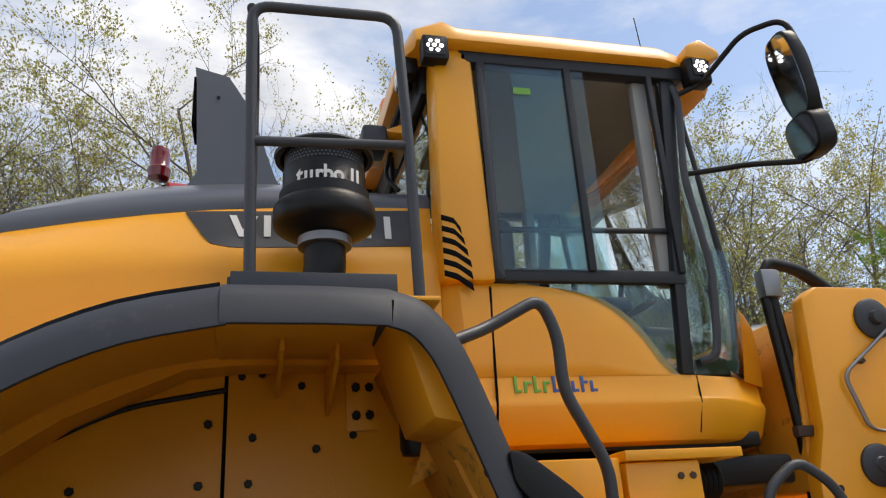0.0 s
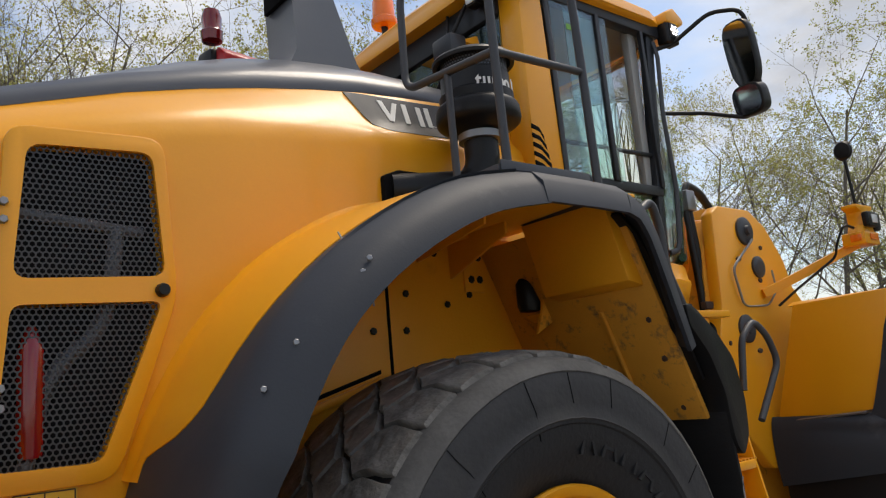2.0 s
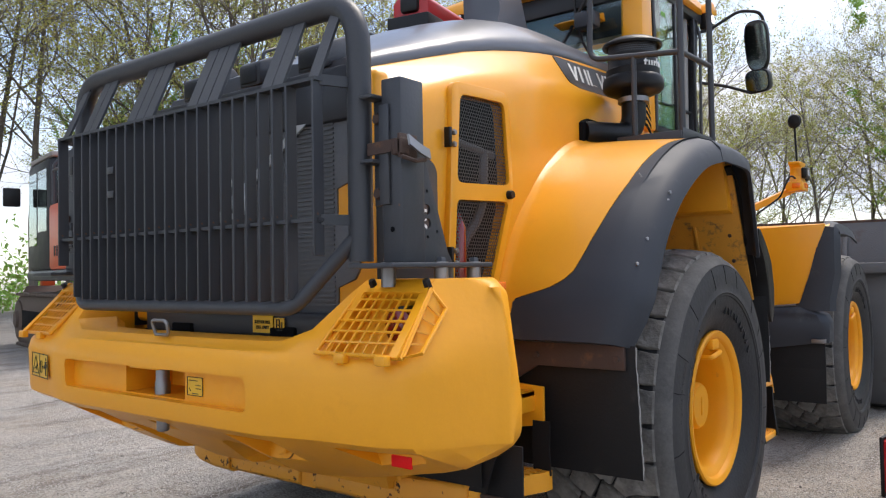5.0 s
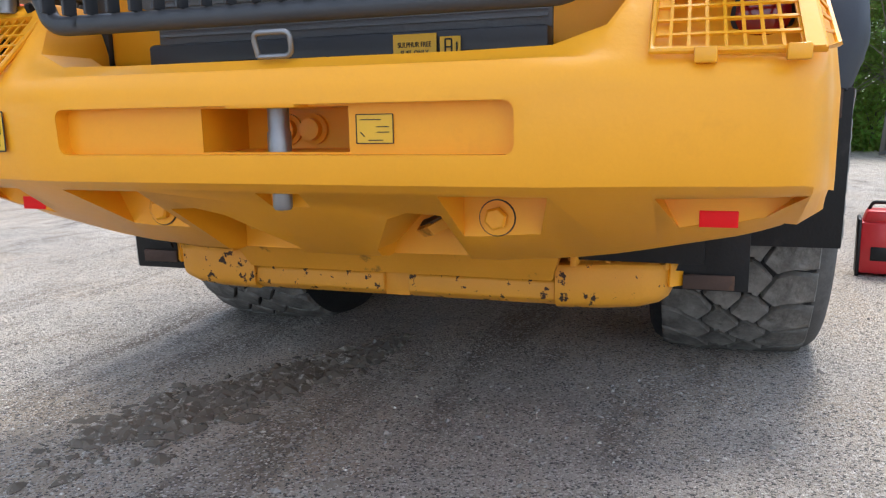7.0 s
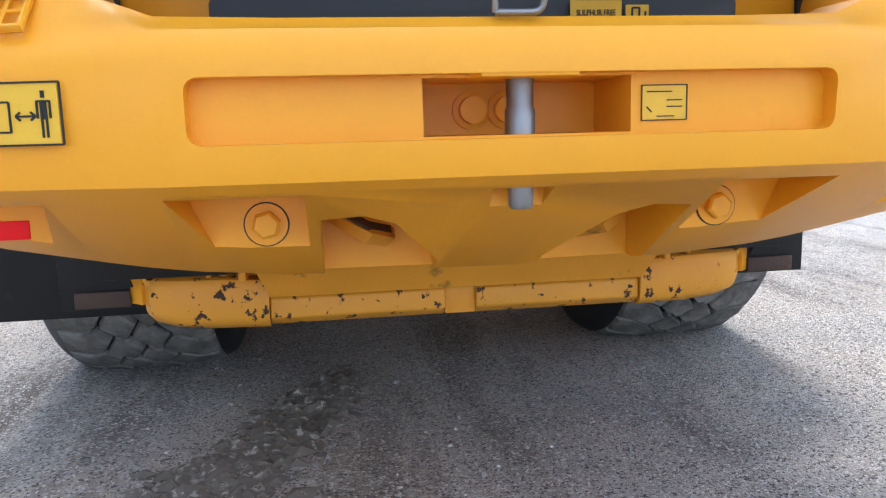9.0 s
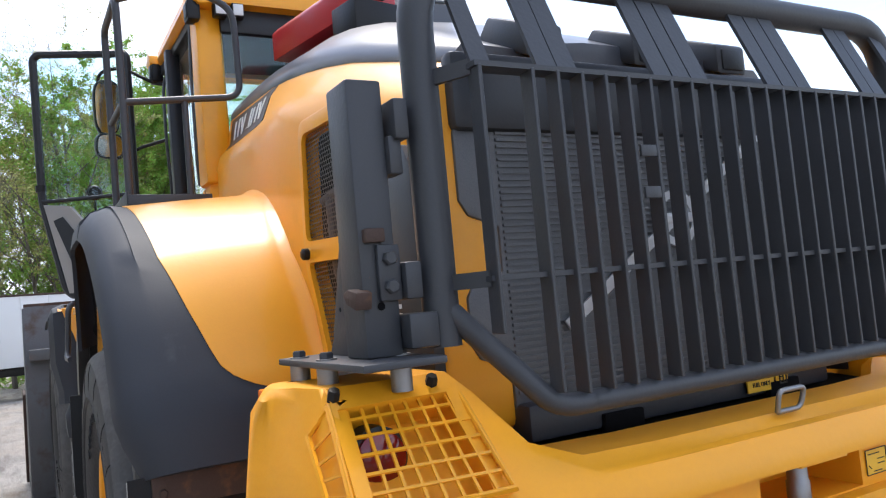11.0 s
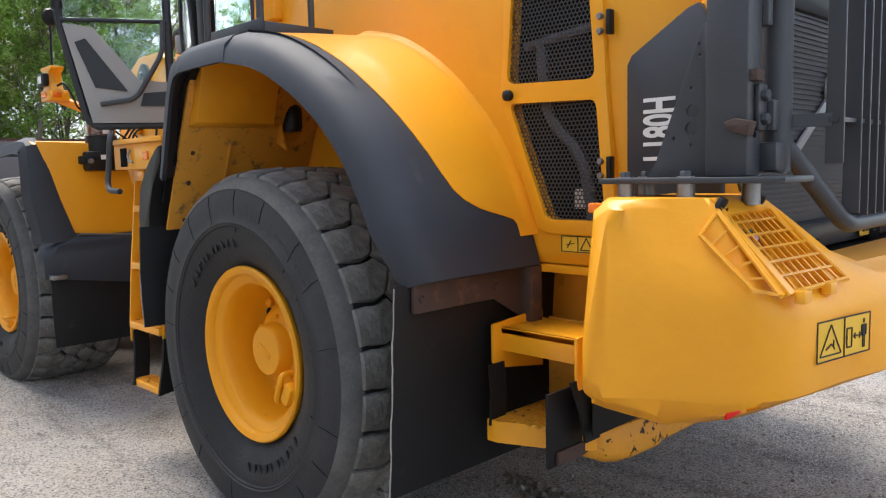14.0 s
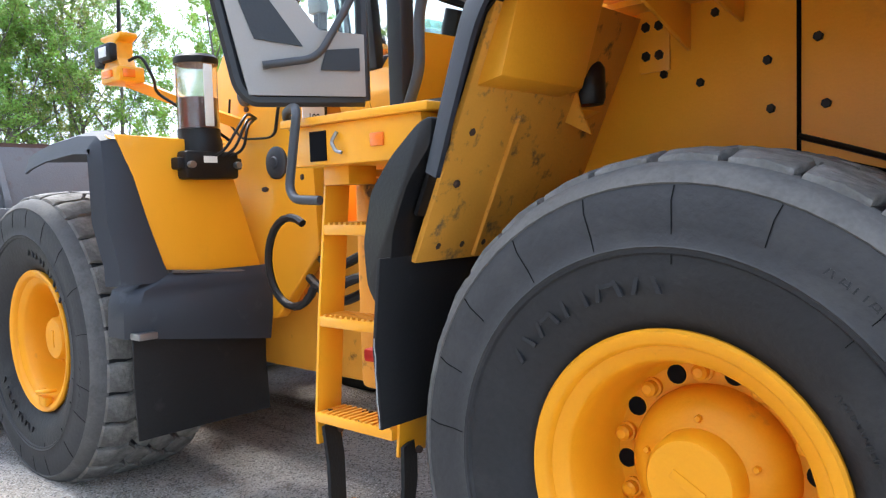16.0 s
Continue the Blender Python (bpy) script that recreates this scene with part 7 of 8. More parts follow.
# ---- ladders between the wheels ----
lay_out()
for s in SIDES:
    X = 1.295 if s > 0 else 1.26
    outer = [(1.43, 1.325), (0.98, 1.375), (0.68, 1.40), (0.575, 1.40)] if s > 0 else [(1.40, 1.215), (1.10, 1.268), (0.68, 1.345), (0.60, 1.355)]
    deep = 0.105
    lad = part("access_ladder", prism([(y * s, z) for z, y in outer] + [((y - deep) * s, z) for z, y in outer[::-1]], X - 0.006, X + 0.006, "x", 0.002), "yellow", loader, "yellow access ladder with serrated rungs")
    part("stile", prism([(1.285 * s, 1.30), (1.355 * s, 1.0), (1.39 * s, 0.60), (1.27 * s, 0.60), (1.20 * s, 1.30)], 0.925, 0.937, "x", 0.002), "yellow", lad)
    if s > 0:
        part("stile_head", box(X - 0.12, X + 0.006, 1.20, 1.325, 1.43, 1.50, 0.004), "yellow", lad)
    for z in (1.30, 1.0, 0.685):
        y1 = float(np.interp(-z, [-q[0] for q in outer], [q[1] for q in outer]))
        lo, hi = sorted(((y1 - deep) * s, (y1 + 0.004) * s))
        st = part("rung", box(0.937, X - 0.006, lo, hi, z - 0.034, z, 0.004), "yellow", lad)
        teeth = bmesh.new()
        for k in range(13):
            box(0.945 + k * 0.026, 0.957 + k * 0.026, lo + 0.004, hi - 0.002, z, z + 0.007, 0, teeth)
        part("rung_teeth", teeth, "yellow_chipped", st)
    low = outer[-1][1]
    for x in (X, 0.931):
        dx = -0.075 if x > 1.0 else -0.01
        part("ladder_strap", flatbar([(x - 0.012, (low - 0.05) * s, 0.64), (x - 0.02 + dx * 0.4, (low - 0.035) * s, 0.52), (x - 0.012 + dx, (low - 0.005) * s, 0.36)], 0.105, 0.011, (-0.4, s, 0)), "flap", lad, "black rubber ladder strap")
        for y in (low - 0.02, low - 0.085):
            part("strap_bolt", bolt((x - 0.018, y * s, 0.61), (-1, 0, 0), 0.012, 0.01), "rust", lad)
    foot = part("bottom_rung", box(0.925, X - 0.075, min((low - 0.075) * s, (low + 0.03) * s), max((low - 0.075) * s, (low + 0.03) * s), 0.355, 0.39, 0.004), "yellow", lad)
    teeth = bmesh.new()
    for k in range(10):
        box(0.935 + k * 0.028, 0.949 + k * 0.028, min((low - 0.07) * s, (low + 0.025) * s), max((low - 0.07) * s, (low + 0.025) * s), 0.39, 0.396, 0, teeth)
    part("rung_teeth", teeth, "yellow_chipped", foot)
    if s < 0:
        blk = part("frame_block", box(0.80, 1.16, -1.08, -0.60, 1.30, 1.605, 0.008), "yellow", loader, "yellow frame block with bolts under the cab")
        part("frame_block_front", box(1.175, 1.42, -1.08, -0.60, 1.30, 1.59, 0.008), "yellow", blk)
        part("block_ledge", box(1.17, 1.56, -1.10, -0.60, 1.592, 1.622, 0.004), "yellow", blk)
        for x, z in ((0.93, 1.57), (1.12, 1.545), (1.35, 1.545), (1.39, 1.545), (1.12, 1.44)):
            part("block_bolt", bolt((x, -1.081, z), (0, -1, 0), 0.011, 0.006), "rust", blk)
        for k in range(4):
            part("mount_ring", lathe([(0.045, -0.008), (0.055, 0.0), (0.045, 0.008)], 20, "x", (1.45 + 0.018 * k, -1.0, 1.53)), "black", blk)
    else:
        part("step_box", box(0.78, 1.36, min(0.95 * s, 1.40 * s), max(0.95 * s, 1.40 * s), 1.49, 1.62, 0.006), "yellow", loader, "yellow battery box with a folded step plate")
        tp = part("box_lid", box(0.74, 1.40, min(0.90 * s, 1.42 * s), max(0.90 * s, 1.42 * s), 1.62, 1.645, 0.004), "yellow", loader)
        part("box_recess", box(1.19, 1.27, min(1.398 * s, 1.404 * s), max(1.398 * s, 1.404 * s), 1.505, 1.60, 0.002), "gap", loader)
        part("amber_reflector", box(0.93, 0.985, min(1.40 * s, 1.408 * s), max(1.40 * s, 1.408 * s), 1.535, 1.575, 0.003), "amber", loader, "small orange reflector")
        part("box_latch", tube([(1.13, 1.408 * s, 1.59), (1.15, 1.415 * s, 1.56), (1.13, 1.415 * s, 1.53), (1.11, 1.408 * s, 1.525)], 0.006, 0.01, 6), "steel", loader)
    if s > 0:
        part("ladder_grip", tube([(1.40, 1.30, 1.55), (1.405, 1.40, 1.67), (1.33, 1.41, 1.69), (1.27, 1.45, 1.66), (1.31, 1.46, 1.42), (1.27, 1.47, 1.385), (1.16, 1.46, 1.38)], 0.015, 0.04), "guard", loader, "bent grey ladder grip")
    part("tank", box(0.95, 1.30, min(0.50 * s, 1.20 * s), max(0.50 * s, 1.20 * s), 0.72, 1.45, 0.03), "yellow_dirty", loader, "yellow tank behind the ladder")
    if s > 0:
        part("red_handle", box(1.08, 1.20, 1.21, 1.27, 0.84, 0.885, 0.012), "red", loader, "red isolator handle behind the ladder")
        wl2 = part("step_label", box(1.10, 1.15, 1.20, 1.204, 1.05, 1.15), "decal", loader, "small yellow warning label")
        fr = bmesh.new()
        for a, b in (((1.10, 1.05), (1.15, 1.05)), ((1.10, 1.15), (1.15, 1.15)), ((1.10, 1.05), (1.10, 1.15)), ((1.15, 1.05), (1.15, 1.15)), ((1.11, 1.11), (1.14, 1.11)), ((1.11, 1.11), (1.125, 1.14)), ((1.14, 1.11), (1.125, 1.14)), ((1.11, 1.07), (1.14, 1.07))):
            flatbar([(a[0], 1.205, a[1]), (b[0], 1.205, b[1])], 0.003, 0.002, (b[1] - a[1], 0, a[0] - b[0]), fr)
        part("label_print", fr, "ink", wl2)

# hoses at the hinge
for y, z in ((0.62, 1.02), (0.55, 0.95), (0.68, 0.92), (0.60, 0.86)):
    for s in SIDES:
        part("hinge_hose", tube([(1.45, y * s, z), (1.70, (y + 0.10) * s, z + 0.16), (1.95, (y + 0.12) * s, z + 0.05), (2.2, y * s, z + 0.10)], 0.022, 0.12, 8), "black", loader, "black hydraulic hose at the hinge")
part("looped_hose", tube([(2.02 + 0.17 * math.cos(a), 0.92, 1.12 + 0.195 * math.sin(a)) for a in (radians(-150 + 15 * k) for k in range(19))], 0.018, 0, 8), "black", loader, "black hydraulic hose in a loop")

# ---- front frame, loader tower ----
TOWER = [(2.10, 1.15), (2.13, 1.55), (2.22, 1.72), (2.27, 2.24), (2.31, 2.29), (2.50, 2.29), (2.66, 2.20), (2.82, 2.0), (2.95, 1.75), (3.3, 1.55), (3.9, 1.45), (4.1, 1.2), (4.0, 0.9), (2.4, 0.8)]
for s in SIDES:
    lay_out("tower")
    tw = part("loader_tower", prism(TOWER, 0.80 * s, 0.90 * s, "y", 0.012), "yellow", loader, "yellow loader tower plate with bearing caps")
    lay_out()
    for cx, cz, cr, knob in ((2.563, 2.152, 0.085, 0.045), (2.655, 1.94, 0.065, 0.0), (2.42, 1.577, 0.08, 0.03)):
        face = [(0.0, 0.0), (cr, 0.0), (cr, 0.014), (cr - 0.012, 0.022), (0.032, 0.024)] + ([(0.026, knob), (0.0, knob + 0.002)] if knob else [(0.0, 0.025)])
        part("bearing_cap", lathe([(r, 0.674 + h) for r, h in face] if s > 0 else [(r, -0.674 - h) for r, h in face], 26, "y", (cx, 0, cz)), "grey", tw, "dark bearing cap")
    lay_out("tower")
    part("tower_tube", tube([(2.46, 0.93 * s, 2.10), (2.32, 0.925 * s, 1.92), (2.36, 0.915 * s, 1.70), (2.52, 0.92 * s, 1.71), (2.62, 0.93 * s, 1.80), (2.60, 0.93 * s, 1.92)], 0.006, 0.04, 6), "steel" if s < 0 else "black", tw, "thin grease line")
    for x, z in ((2.56, 2.06), (2.50, 1.86), (2.24, 1.50), (2.42, 1.45), (2.38, 1.98)):
        part("tower_bolt", bolt((x, 0.901 * s, z), (0, s, 0), 0.014, 0.01), "rust", tw)
    part("hose_column", tube([(2.16, 0.74 * s, 2.33), (2.17, 0.76 * s, 2.0), (2.19, 0.76 * s, 1.72), (2.22, 0.70 * s, 1.40)], 0.030, 0.1), "black", loader, "upright black hydraulic hoses")
    part("hose_column", tube([(2.21, 0.74 * s, 2.35), (2.22, 0.76 * s, 2.0), (2.24, 0.76 * s, 1.72), (2.26, 0.70 * s, 1.40)], 0.030, 0.1), "black", loader)
    ft = part("hose_fitting", box(2.13, 2.25, min(0.72 * s, 0.80 * s), max(0.72 * s, 0.80 * s), 2.27, 2.39, 0.01), "steel", loader, "steel hose fittings")
    part("fitting_pipe", tube([(2.18, 0.74 * s, 2.38), (2.24, 0.74 * s, 2.44), (2.34, 0.70 * s, 2.42), (2.50, 0.6 * s, 2.30)], 0.026, 0.04), "black", ft)
    part("hose_clip", box(2.12, 2.28, min(0.78 * s, 0.83 * s), max(0.78 * s, 0.83 * s), 1.70, 1.74, 0.004), "rust", loader)
    # lift arm behind the tower
    part("lift_arm", prism([(2.30, 2.24), (2.62, 2.30), (3.4, 1.85), (4.35, 0.95), (4.45, 0.55), (4.15, 0.50), (3.9, 0.95), (3.1, 1.62), (2.4, 2.0)], 0.52 * s, 0.68 * s, "y", 0.02), "yellow", loader, "yellow lift arm between the tower plates")
    part("lift_cylinder", tube([(2.9, 0.60 * s, 0.95), (3.7, 0.60 * s, 1.12)], 0.085, 0, 16), "yellow", loader)
    # fender over the front wheel: upright rear panel, plastic edge, plastic skirt and flap
    lay_out()
    panel = [(0.70, 1.03), (0.80, 1.36), (0.90, 1.68), (1.42, 1.695), (1.30, 1.32), (1.225, 1.095)]
    part("front_fender", prism([(y * s, z) for y, z in panel], 2.545, 2.57, "x", 0.006), "yellow", loader, "yellow front fender panel")
    part("fender_top", prism([(2.55, 1.675), (2.62, 1.70), (3.1, 1.69), (3.34, 1.655), (3.34, 1.635), (3.1, 1.67), (2.65, 1.675)], 0.86 * s, 1.44 * s, "y", 0.004), "yellow", loader, "yellow top of the front fender")
    edge_line = [(2.535, 1.04, 1.20), (2.54, 1.12, 1.235), (2.545, 1.32, 1.30), (2.55, 1.56, 1.365), (2.565, 1.675, 1.40), (2.62, 1.71, 1.415), (2.80, 1.722, 1.30), (3.1, 1.705, 1.10), (3.30, 1.675, 1.0), (3.37, 1.655, 1.0)]
    rings = []
    for (x, z, yi), (nx, nz) in zip(edge_line, normals([q[:2] for q in edge_line])):
        wide = 1.50 if z > 1.3 else 1.46
        sec = [(yi, 0.004), (wide - 0.10, 0.008), (wide - 0.03, -0.02), (wide, -0.10), (wide - 0.015, -0.10), (wide - 0.06, -0.04), (yi, -0.03)]
        rings.append([(x + nx * h, y * s, z + nz * h) for y, h in sec])
    part("fender_edge", loft(rings), "fender", loader, "charcoal plastic fender edge", angle=45)
    rings = []
    for z, x, y1 in ((1.075, 2.535, 1.27), (1.05, 2.515, 1.30), (1.01, 2.505, 1.40), (0.95, 2.50, 1.425), (0.88, 2.505, 1.425), (0.80, 2.53, 1.415)):
        drop = 0.10 * max(0.0, (1.0 - z) / 0.2)
        rings.append([(x, 0.68 * s, z - drop), (x, (y1 - 0.05) * s, z), (x + 0.05, y1 * s, z), (x + 0.20, y1 * s, z), (x + 0.20, (y1 - 0.02) * s, z), (x + 0.06, (y1 - 0.03) * s, z), (x + 0.02, 0.68 * s, z - drop)])
    part("fender_rear", loft(rings), "fender", loader, "charcoal lower rear of the front fender", angle=45)
    part("fender_strip", tube([(2.527, 0.72 * s, 1.045), (2.527, 1.20 * s, 1.085)], 0.008, 0, 6), "steel", loader)
    part("front_mud_flap", prism([(2.55, 0.82), (2.562, 0.82), (2.575, 0.60), (2.555, 0.345), (2.543, 0.345), (2.563, 0.60)], 0.69 * s, 1.39 * s, "y", 0.003), "flap", loader, "black rubber mud flap behind the front wheel")
    part("flap_clip", box(2.48, 2.56, min(1.31 * s, 1.40 * s), max(1.31 * s, 1.40 * s), 0.80, 0.83, 0.004), "steel", loader)
    # head lamp on its arm
    lay_out("lamps")
    arm = part("lamp_arm", tube([(2.50, 0.90 * s, 1.78), (2.62, 1.0 * s, 1.84), (2.92, 1.30 * s, 2.02)], 0.036, 0.03, 4), "yellow", loader, "yellow head lamp arm")
    part("lamp_box", box(2.80, 2.98, min(1.27 * s, 1.42 * s), max(1.27 * s, 1.42 * s), 2.0, 2.075, 0.008), "yellow", arm)
    part("lamp_bracket", prism([(2.82, 2.075), (2.98, 2.075), (2.97, 2.12), (2.95, 2.20), (3.0, 2.22), (3.0, 2.24), (2.80, 2.24), (2.80, 2.22), (2.85, 2.20), (2.85, 2.12)], 1.30 * s, 1.40 * s, "y", 0.006), "yellow", arm)
    part("amber_side_lamp", box(2.79, 2.80, min(1.33 * s, 1.40 * s), max(1.33 * s, 1.40 * s), 2.02, 2.06, 0.003), "amber", arm)
    part("amber_side_lamp", box(2.86, 2.95, min(1.42 * s, 1.43 * s), max(1.42 * s, 1.43 * s), 2.025, 2.06, 0.003), "amber", arm)
    hl = part("head_lamp", box(2.96, 3.05, min(1.29 * s, 1.42 * s), max(1.29 * s, 1.42 * s), 2.09, 2.20, 0.018), "black", arm, "black head lamp")
    part("side_lamp", box(2.83, 2.95, min(1.40 * s, 1.45 * s), max(1.40 * s, 1.45 * s), 2.10, 2.19, 0.015), "black", arm)
    part("side_lamp_lens", box(2.86, 2.93, min(1.45 * s, 1.455 * s), max(1.45 * s, 1.455 * s), 2.12, 2.17, 0.004), "lens", arm)
    part("mirror_stalk", tube([(2.90, 1.35 * s, 2.24), (2.88, 1.345 * s, 2.56)], 0.010), "black", arm)
    part("round_mirror", lathe([(0.0, -0.02), (0.05, -0.015), (0.062, 0.0), (0.05, 0.03), (0.0, 0.04)], 18, "x", (2.88, 1.345 * s, 2.585)), "black", arm, "small round black mirror")
    part("lamp_cable", tube([(2.80, 1.36 * s, 2.10), (2.72, 1.34 * s, 2.12), (2.70, 1.28 * s, 2.0), (2.76, 1.24 * s, 1.95), (2.60, 1.05 * s, 1.78), (2.56, 0.95 * s, 1.70)], 0.008, 0.05, 6), "black", arm)
    # grip beside the front frame
    lay_out()
    part("front_grip", tube([(1.57, 1.10 * s, 1.26), (1.62, 1.10 * s, 1.49), (1.74, 1.10 * s, 1.575), (1.85, 1.10 * s, 1.50), (1.91, 1.10 * s, 1.377), (1.68, 1.10 * s, 1.12)], 0.016, 0.05), "guard", loader, "bent grey grip at the front frame") if s < 0 else None
lay_out("tower")
part("tower_cross", prism([(2.15, 1.5), (2.22, 2.0), (2.30, 2.22), (2.40, 2.22), (2.36, 1.5)], -0.80, 0.80, "y", 0.01), "yellow_dirty", loader, "yellow tower cross plate")
part("tilt_cylinder", tube([(2.35, 0.0, 2.20), (3.2, 0.0, 2.30)], 0.10, 0, 18), "grey", loader, "grey tilt cylinder")
part("tilt_lever", prism([(3.1, 2.5), (3.3, 2.45), (3.5, 1.9), (3.9, 1.0), (3.7, 0.95), (3.25, 1.7), (3.05, 2.2)], -0.12, 0.12, "y", 0.02), "yellow", loader)
# automatic greaser on the left
lay_out()
gp = part("grease_pump", lathe([(0.0, 1.60), (0.105, 1.60), (0.105, 1.68), (0.098, 1.70), (0.098, 1.735), (0.0, 1.735)], 26, "z", (2.58, 1.0, 0)), "black", loader, "black automatic grease pump with a clear reservoir")
part("pump_body", box(2.47, 2.69, 0.86, 1.14, 1.50, 1.63, 0.018), "black", gp)
part("pump_foot", box(2.49, 2.67, 0.83, 1.17, 1.545, 1.60, 0.01), "black", gp)
for y in (0.88, 1.12):
    part("pump_port", tube([(2.47, y, 1.565), (2.44, y, 1.565)], 0.016, 0, 10), "steel", gp)
part("reservoir", lathe([(0.095, 1.735), (0.095, 2.04), (0.091, 2.04), (0.091, 1.74)], 28, "z", (2.58, 1.0, 0), cap=False), "plasticclear", gp, "clear reservoir tube")
part("grease_fill", lathe([(0.0, 1.74), (0.088, 1.74), (0.088, 1.88), (0.0, 1.885)], 28, "z", (2.58, 1.0, 0)), "grease", gp)
part("reservoir_cap", lathe([(0.10, 2.035), (0.102, 2.04), (0.102, 2.065), (0.09, 2.078), (0.0, 2.085)], 28, "z", (2.58, 1.0, 0)), "black", gp)
part("pump_label", box(2.4675, 2.469, 0.98, 1.05, 1.575, 1.605), "white", gp)
part("follower", box(2.484, 2.491, 0.975, 1.02, 1.745, 2.03, 0.002), "white", gp)
for k in range(3):
    part("pump_hose", tube([(2.50, 0.91 + 0.04 * k, 1.60), (2.40, 0.88 + 0.05 * k, 1.63), (2.42, 0.84, 1.75 + 0.03 * k), (2.52, 0.72, 1.80)], 0.007, 0.05, 6), "black", gp)
nl = part("noise_label", box(2.262, 2.268, 0.70, 0.83, 1.72, 1.86), "white", loader, "white noise level label", at=pose(-0.12, -0.10, 0.0))
words("108", 0.052, facing((2.2605, 0.765, 1.77), (0, -1, 0), (0, 0, 1)), "ink", nl, stretch=0.9)
part("info_label", box(2.28, 2.32, 0.676, 0.678, 1.54, 1.60), "blue", loader, "small blue label")
# bucket
bk = part("bucket", loft([[(5.95, y, 0.02), (4.9, y, 0.02), (4.62, y, 0.12), (4.48, y, 0.40), (4.46, y, 0.95), (4.52, y, 1.45), (4.66, y, 1.78), (4.63, y, 1.79), (4.48, y, 1.46), (4.41, y, 0.95), (4.43, y, 0.36), (4.58, y, 0.06), (4.88, y, -0.03), (5.97, y, -0.02)] for y in (-1.62, 1.62)]), "bucket", loader, "worn grey steel loader bucket resting on the gravel", angle=30)
for s in SIDES:
    part("bucket_side", prism([(5.95, 0.0), (4.9, 0.0), (4.60, 0.10), (4.45, 0.40), (4.44, 0.95), (4.50, 1.45), (4.64, 1.78), (4.80, 1.70), (5.30, 0.95), (6.05, 0.15)], 1.60 * s, 1.635 * s, "y", 0.006), "bucket", bk, "worn bucket side plate")
    part("side_cutter", prism([(5.35, 0.95), (5.45, 1.0), (6.12, 0.12), (5.95, 0.0)], 1.625 * s, 1.66 * s, "y", 0.006), "rust", bk)
for y in (-1.2, -0.6, 0.0, 0.6, 1.2):
    part("bucket_rib", prism([(4.42, 0.30), (4.36, 0.5), (4.36, 0.95), (4.44, 1.45), (4.60, 1.76), (4.46, 0.95)], y - 0.02, y + 0.02, "y", 0.004), "bucket", bk)
part("bucket_beam", box(4.34, 4.46, -1.60, 1.60, 1.30, 1.40, 0.01), "bucket", bk)
part("bucket_lip", flatbar([(4.655, -1.62, 1.79), (4.655, 1.62, 1.79)], 0.05, 0.05, (1, 0, 0)), "rust", bk)

# ---- yard: generator, excavator, far machines, trailer ----
gen = thing("welder_generator", "red portable generator with black trim, standing on gravel", "generator", (1.56, -2.06, ground_height(1.56, -2.06)), rz=82)
gen.scale = (0.68, 0.85, 0.85)
part("case", box(-0.22, 0.22, -0.13, 0.13, 0.02, 0.40, 0.03), "red", gen)
part("end_panel", box(-0.235, -0.20, -0.135, 0.135, 0.0, 0.42, 0.012), "black", gen)
part("end_panel", box(0.20, 0.235, -0.135, 0.135, 0.0, 0.42, 0.012), "black", gen)
part("lid", prism([(-0.20, 0.39), (0.20, 0.39), (0.16, 0.48), (-0.16, 0.48)], -0.11, 0.11, "y", 0.02), "red", gen)
part("handle", tube([(-0.15, 0.0, 0.47), (-0.12, 0.0, 0.53), (0.12, 0.0, 0.53), (0.15, 0.0, 0.47)], 0.014, 0.03), "black", gen)
part("vent", box(-0.12, 0.12, 0.128, 0.136, 0.12, 0.22, 0.004), "black", gen)
part("cable", tube([(-0.22, -0.10, 0.28), (-0.34, -0.20, 0.30), (-0.40, -0.30, 0.42), (-0.28, -0.42, 0.52), (-0.10, -0.34, 0.46), (-0.20, -0.22, 0.22), (-0.24, -0.14, 0.12)], 0.011, 0.08), "black", gen, "coiled black cable")

exc = thing("excavator", "orange crawler excavator with a dark cab, parked by the trees", "excavator", (5.17, 12.31, 0), rz=77)
exc.scale = (1.35, 1.35, 1.35)
for s in SIDES:
    tk = part("track", prism([(-1.9, 0.35), (-1.75, 0.10), (-1.5, 0.02), (1.5, 0.02), (1.75, 0.10), (1.9, 0.35), (1.75, 0.66), (1.45, 0.78), (-1.45, 0.78), (-1.75, 0.66)], 0.95 * s, 1.40 * s, "y", 0.03), "trackshoe", exc, "rusty brown crawler track")
    part("track_frame", box(-1.5, 1.5, min(1.39 * s, 1.42 * s), max(1.39 * s, 1.42 * s), 0.28, 0.55, 0.02), "gap", tk)
    for x in (-1.45, 1.45):
        part("sprocket", lathe([(0.0, 0.0), (0.30, 0.0), (0.30, 0.05), (0.14, 0.06), (0.12, 0.10), (0.0, 0.10)], 20, "y", (x, 1.37 if s > 0 else -1.47, 0.40)), "trackshoe", tk)
    shoe = None
    for k in range(17):
        for z in (0.775, 0.0):
            if shoe is None:
                shoe = part("track_shoe", box(-0.075, 0.075, -0.27, 0.27, 0.0, 0.045, 0.008), "trackshoe", tk, at=pose(-1.4, 1.175 * s, z))
            else:
                o = new("track_shoe", shoe.data)
                o.matrix_basis, o.parent = pose(-1.4 + k * 0.175, 1.175 * s, z), tk
part("undercarriage", box(-0.9, 0.9, -1.0, 1.0, 0.35, 0.85, 0.05), "trackshoe", exc)
part("slew_ring", lathe([(0.62, 0.82), (0.62, 1.0)], 28, "z"), "orange", exc)
part("upper_deck", box(-2.25, 1.4, -1.30, 1.30, 1.0, 1.16, 0.04), "grey", exc)
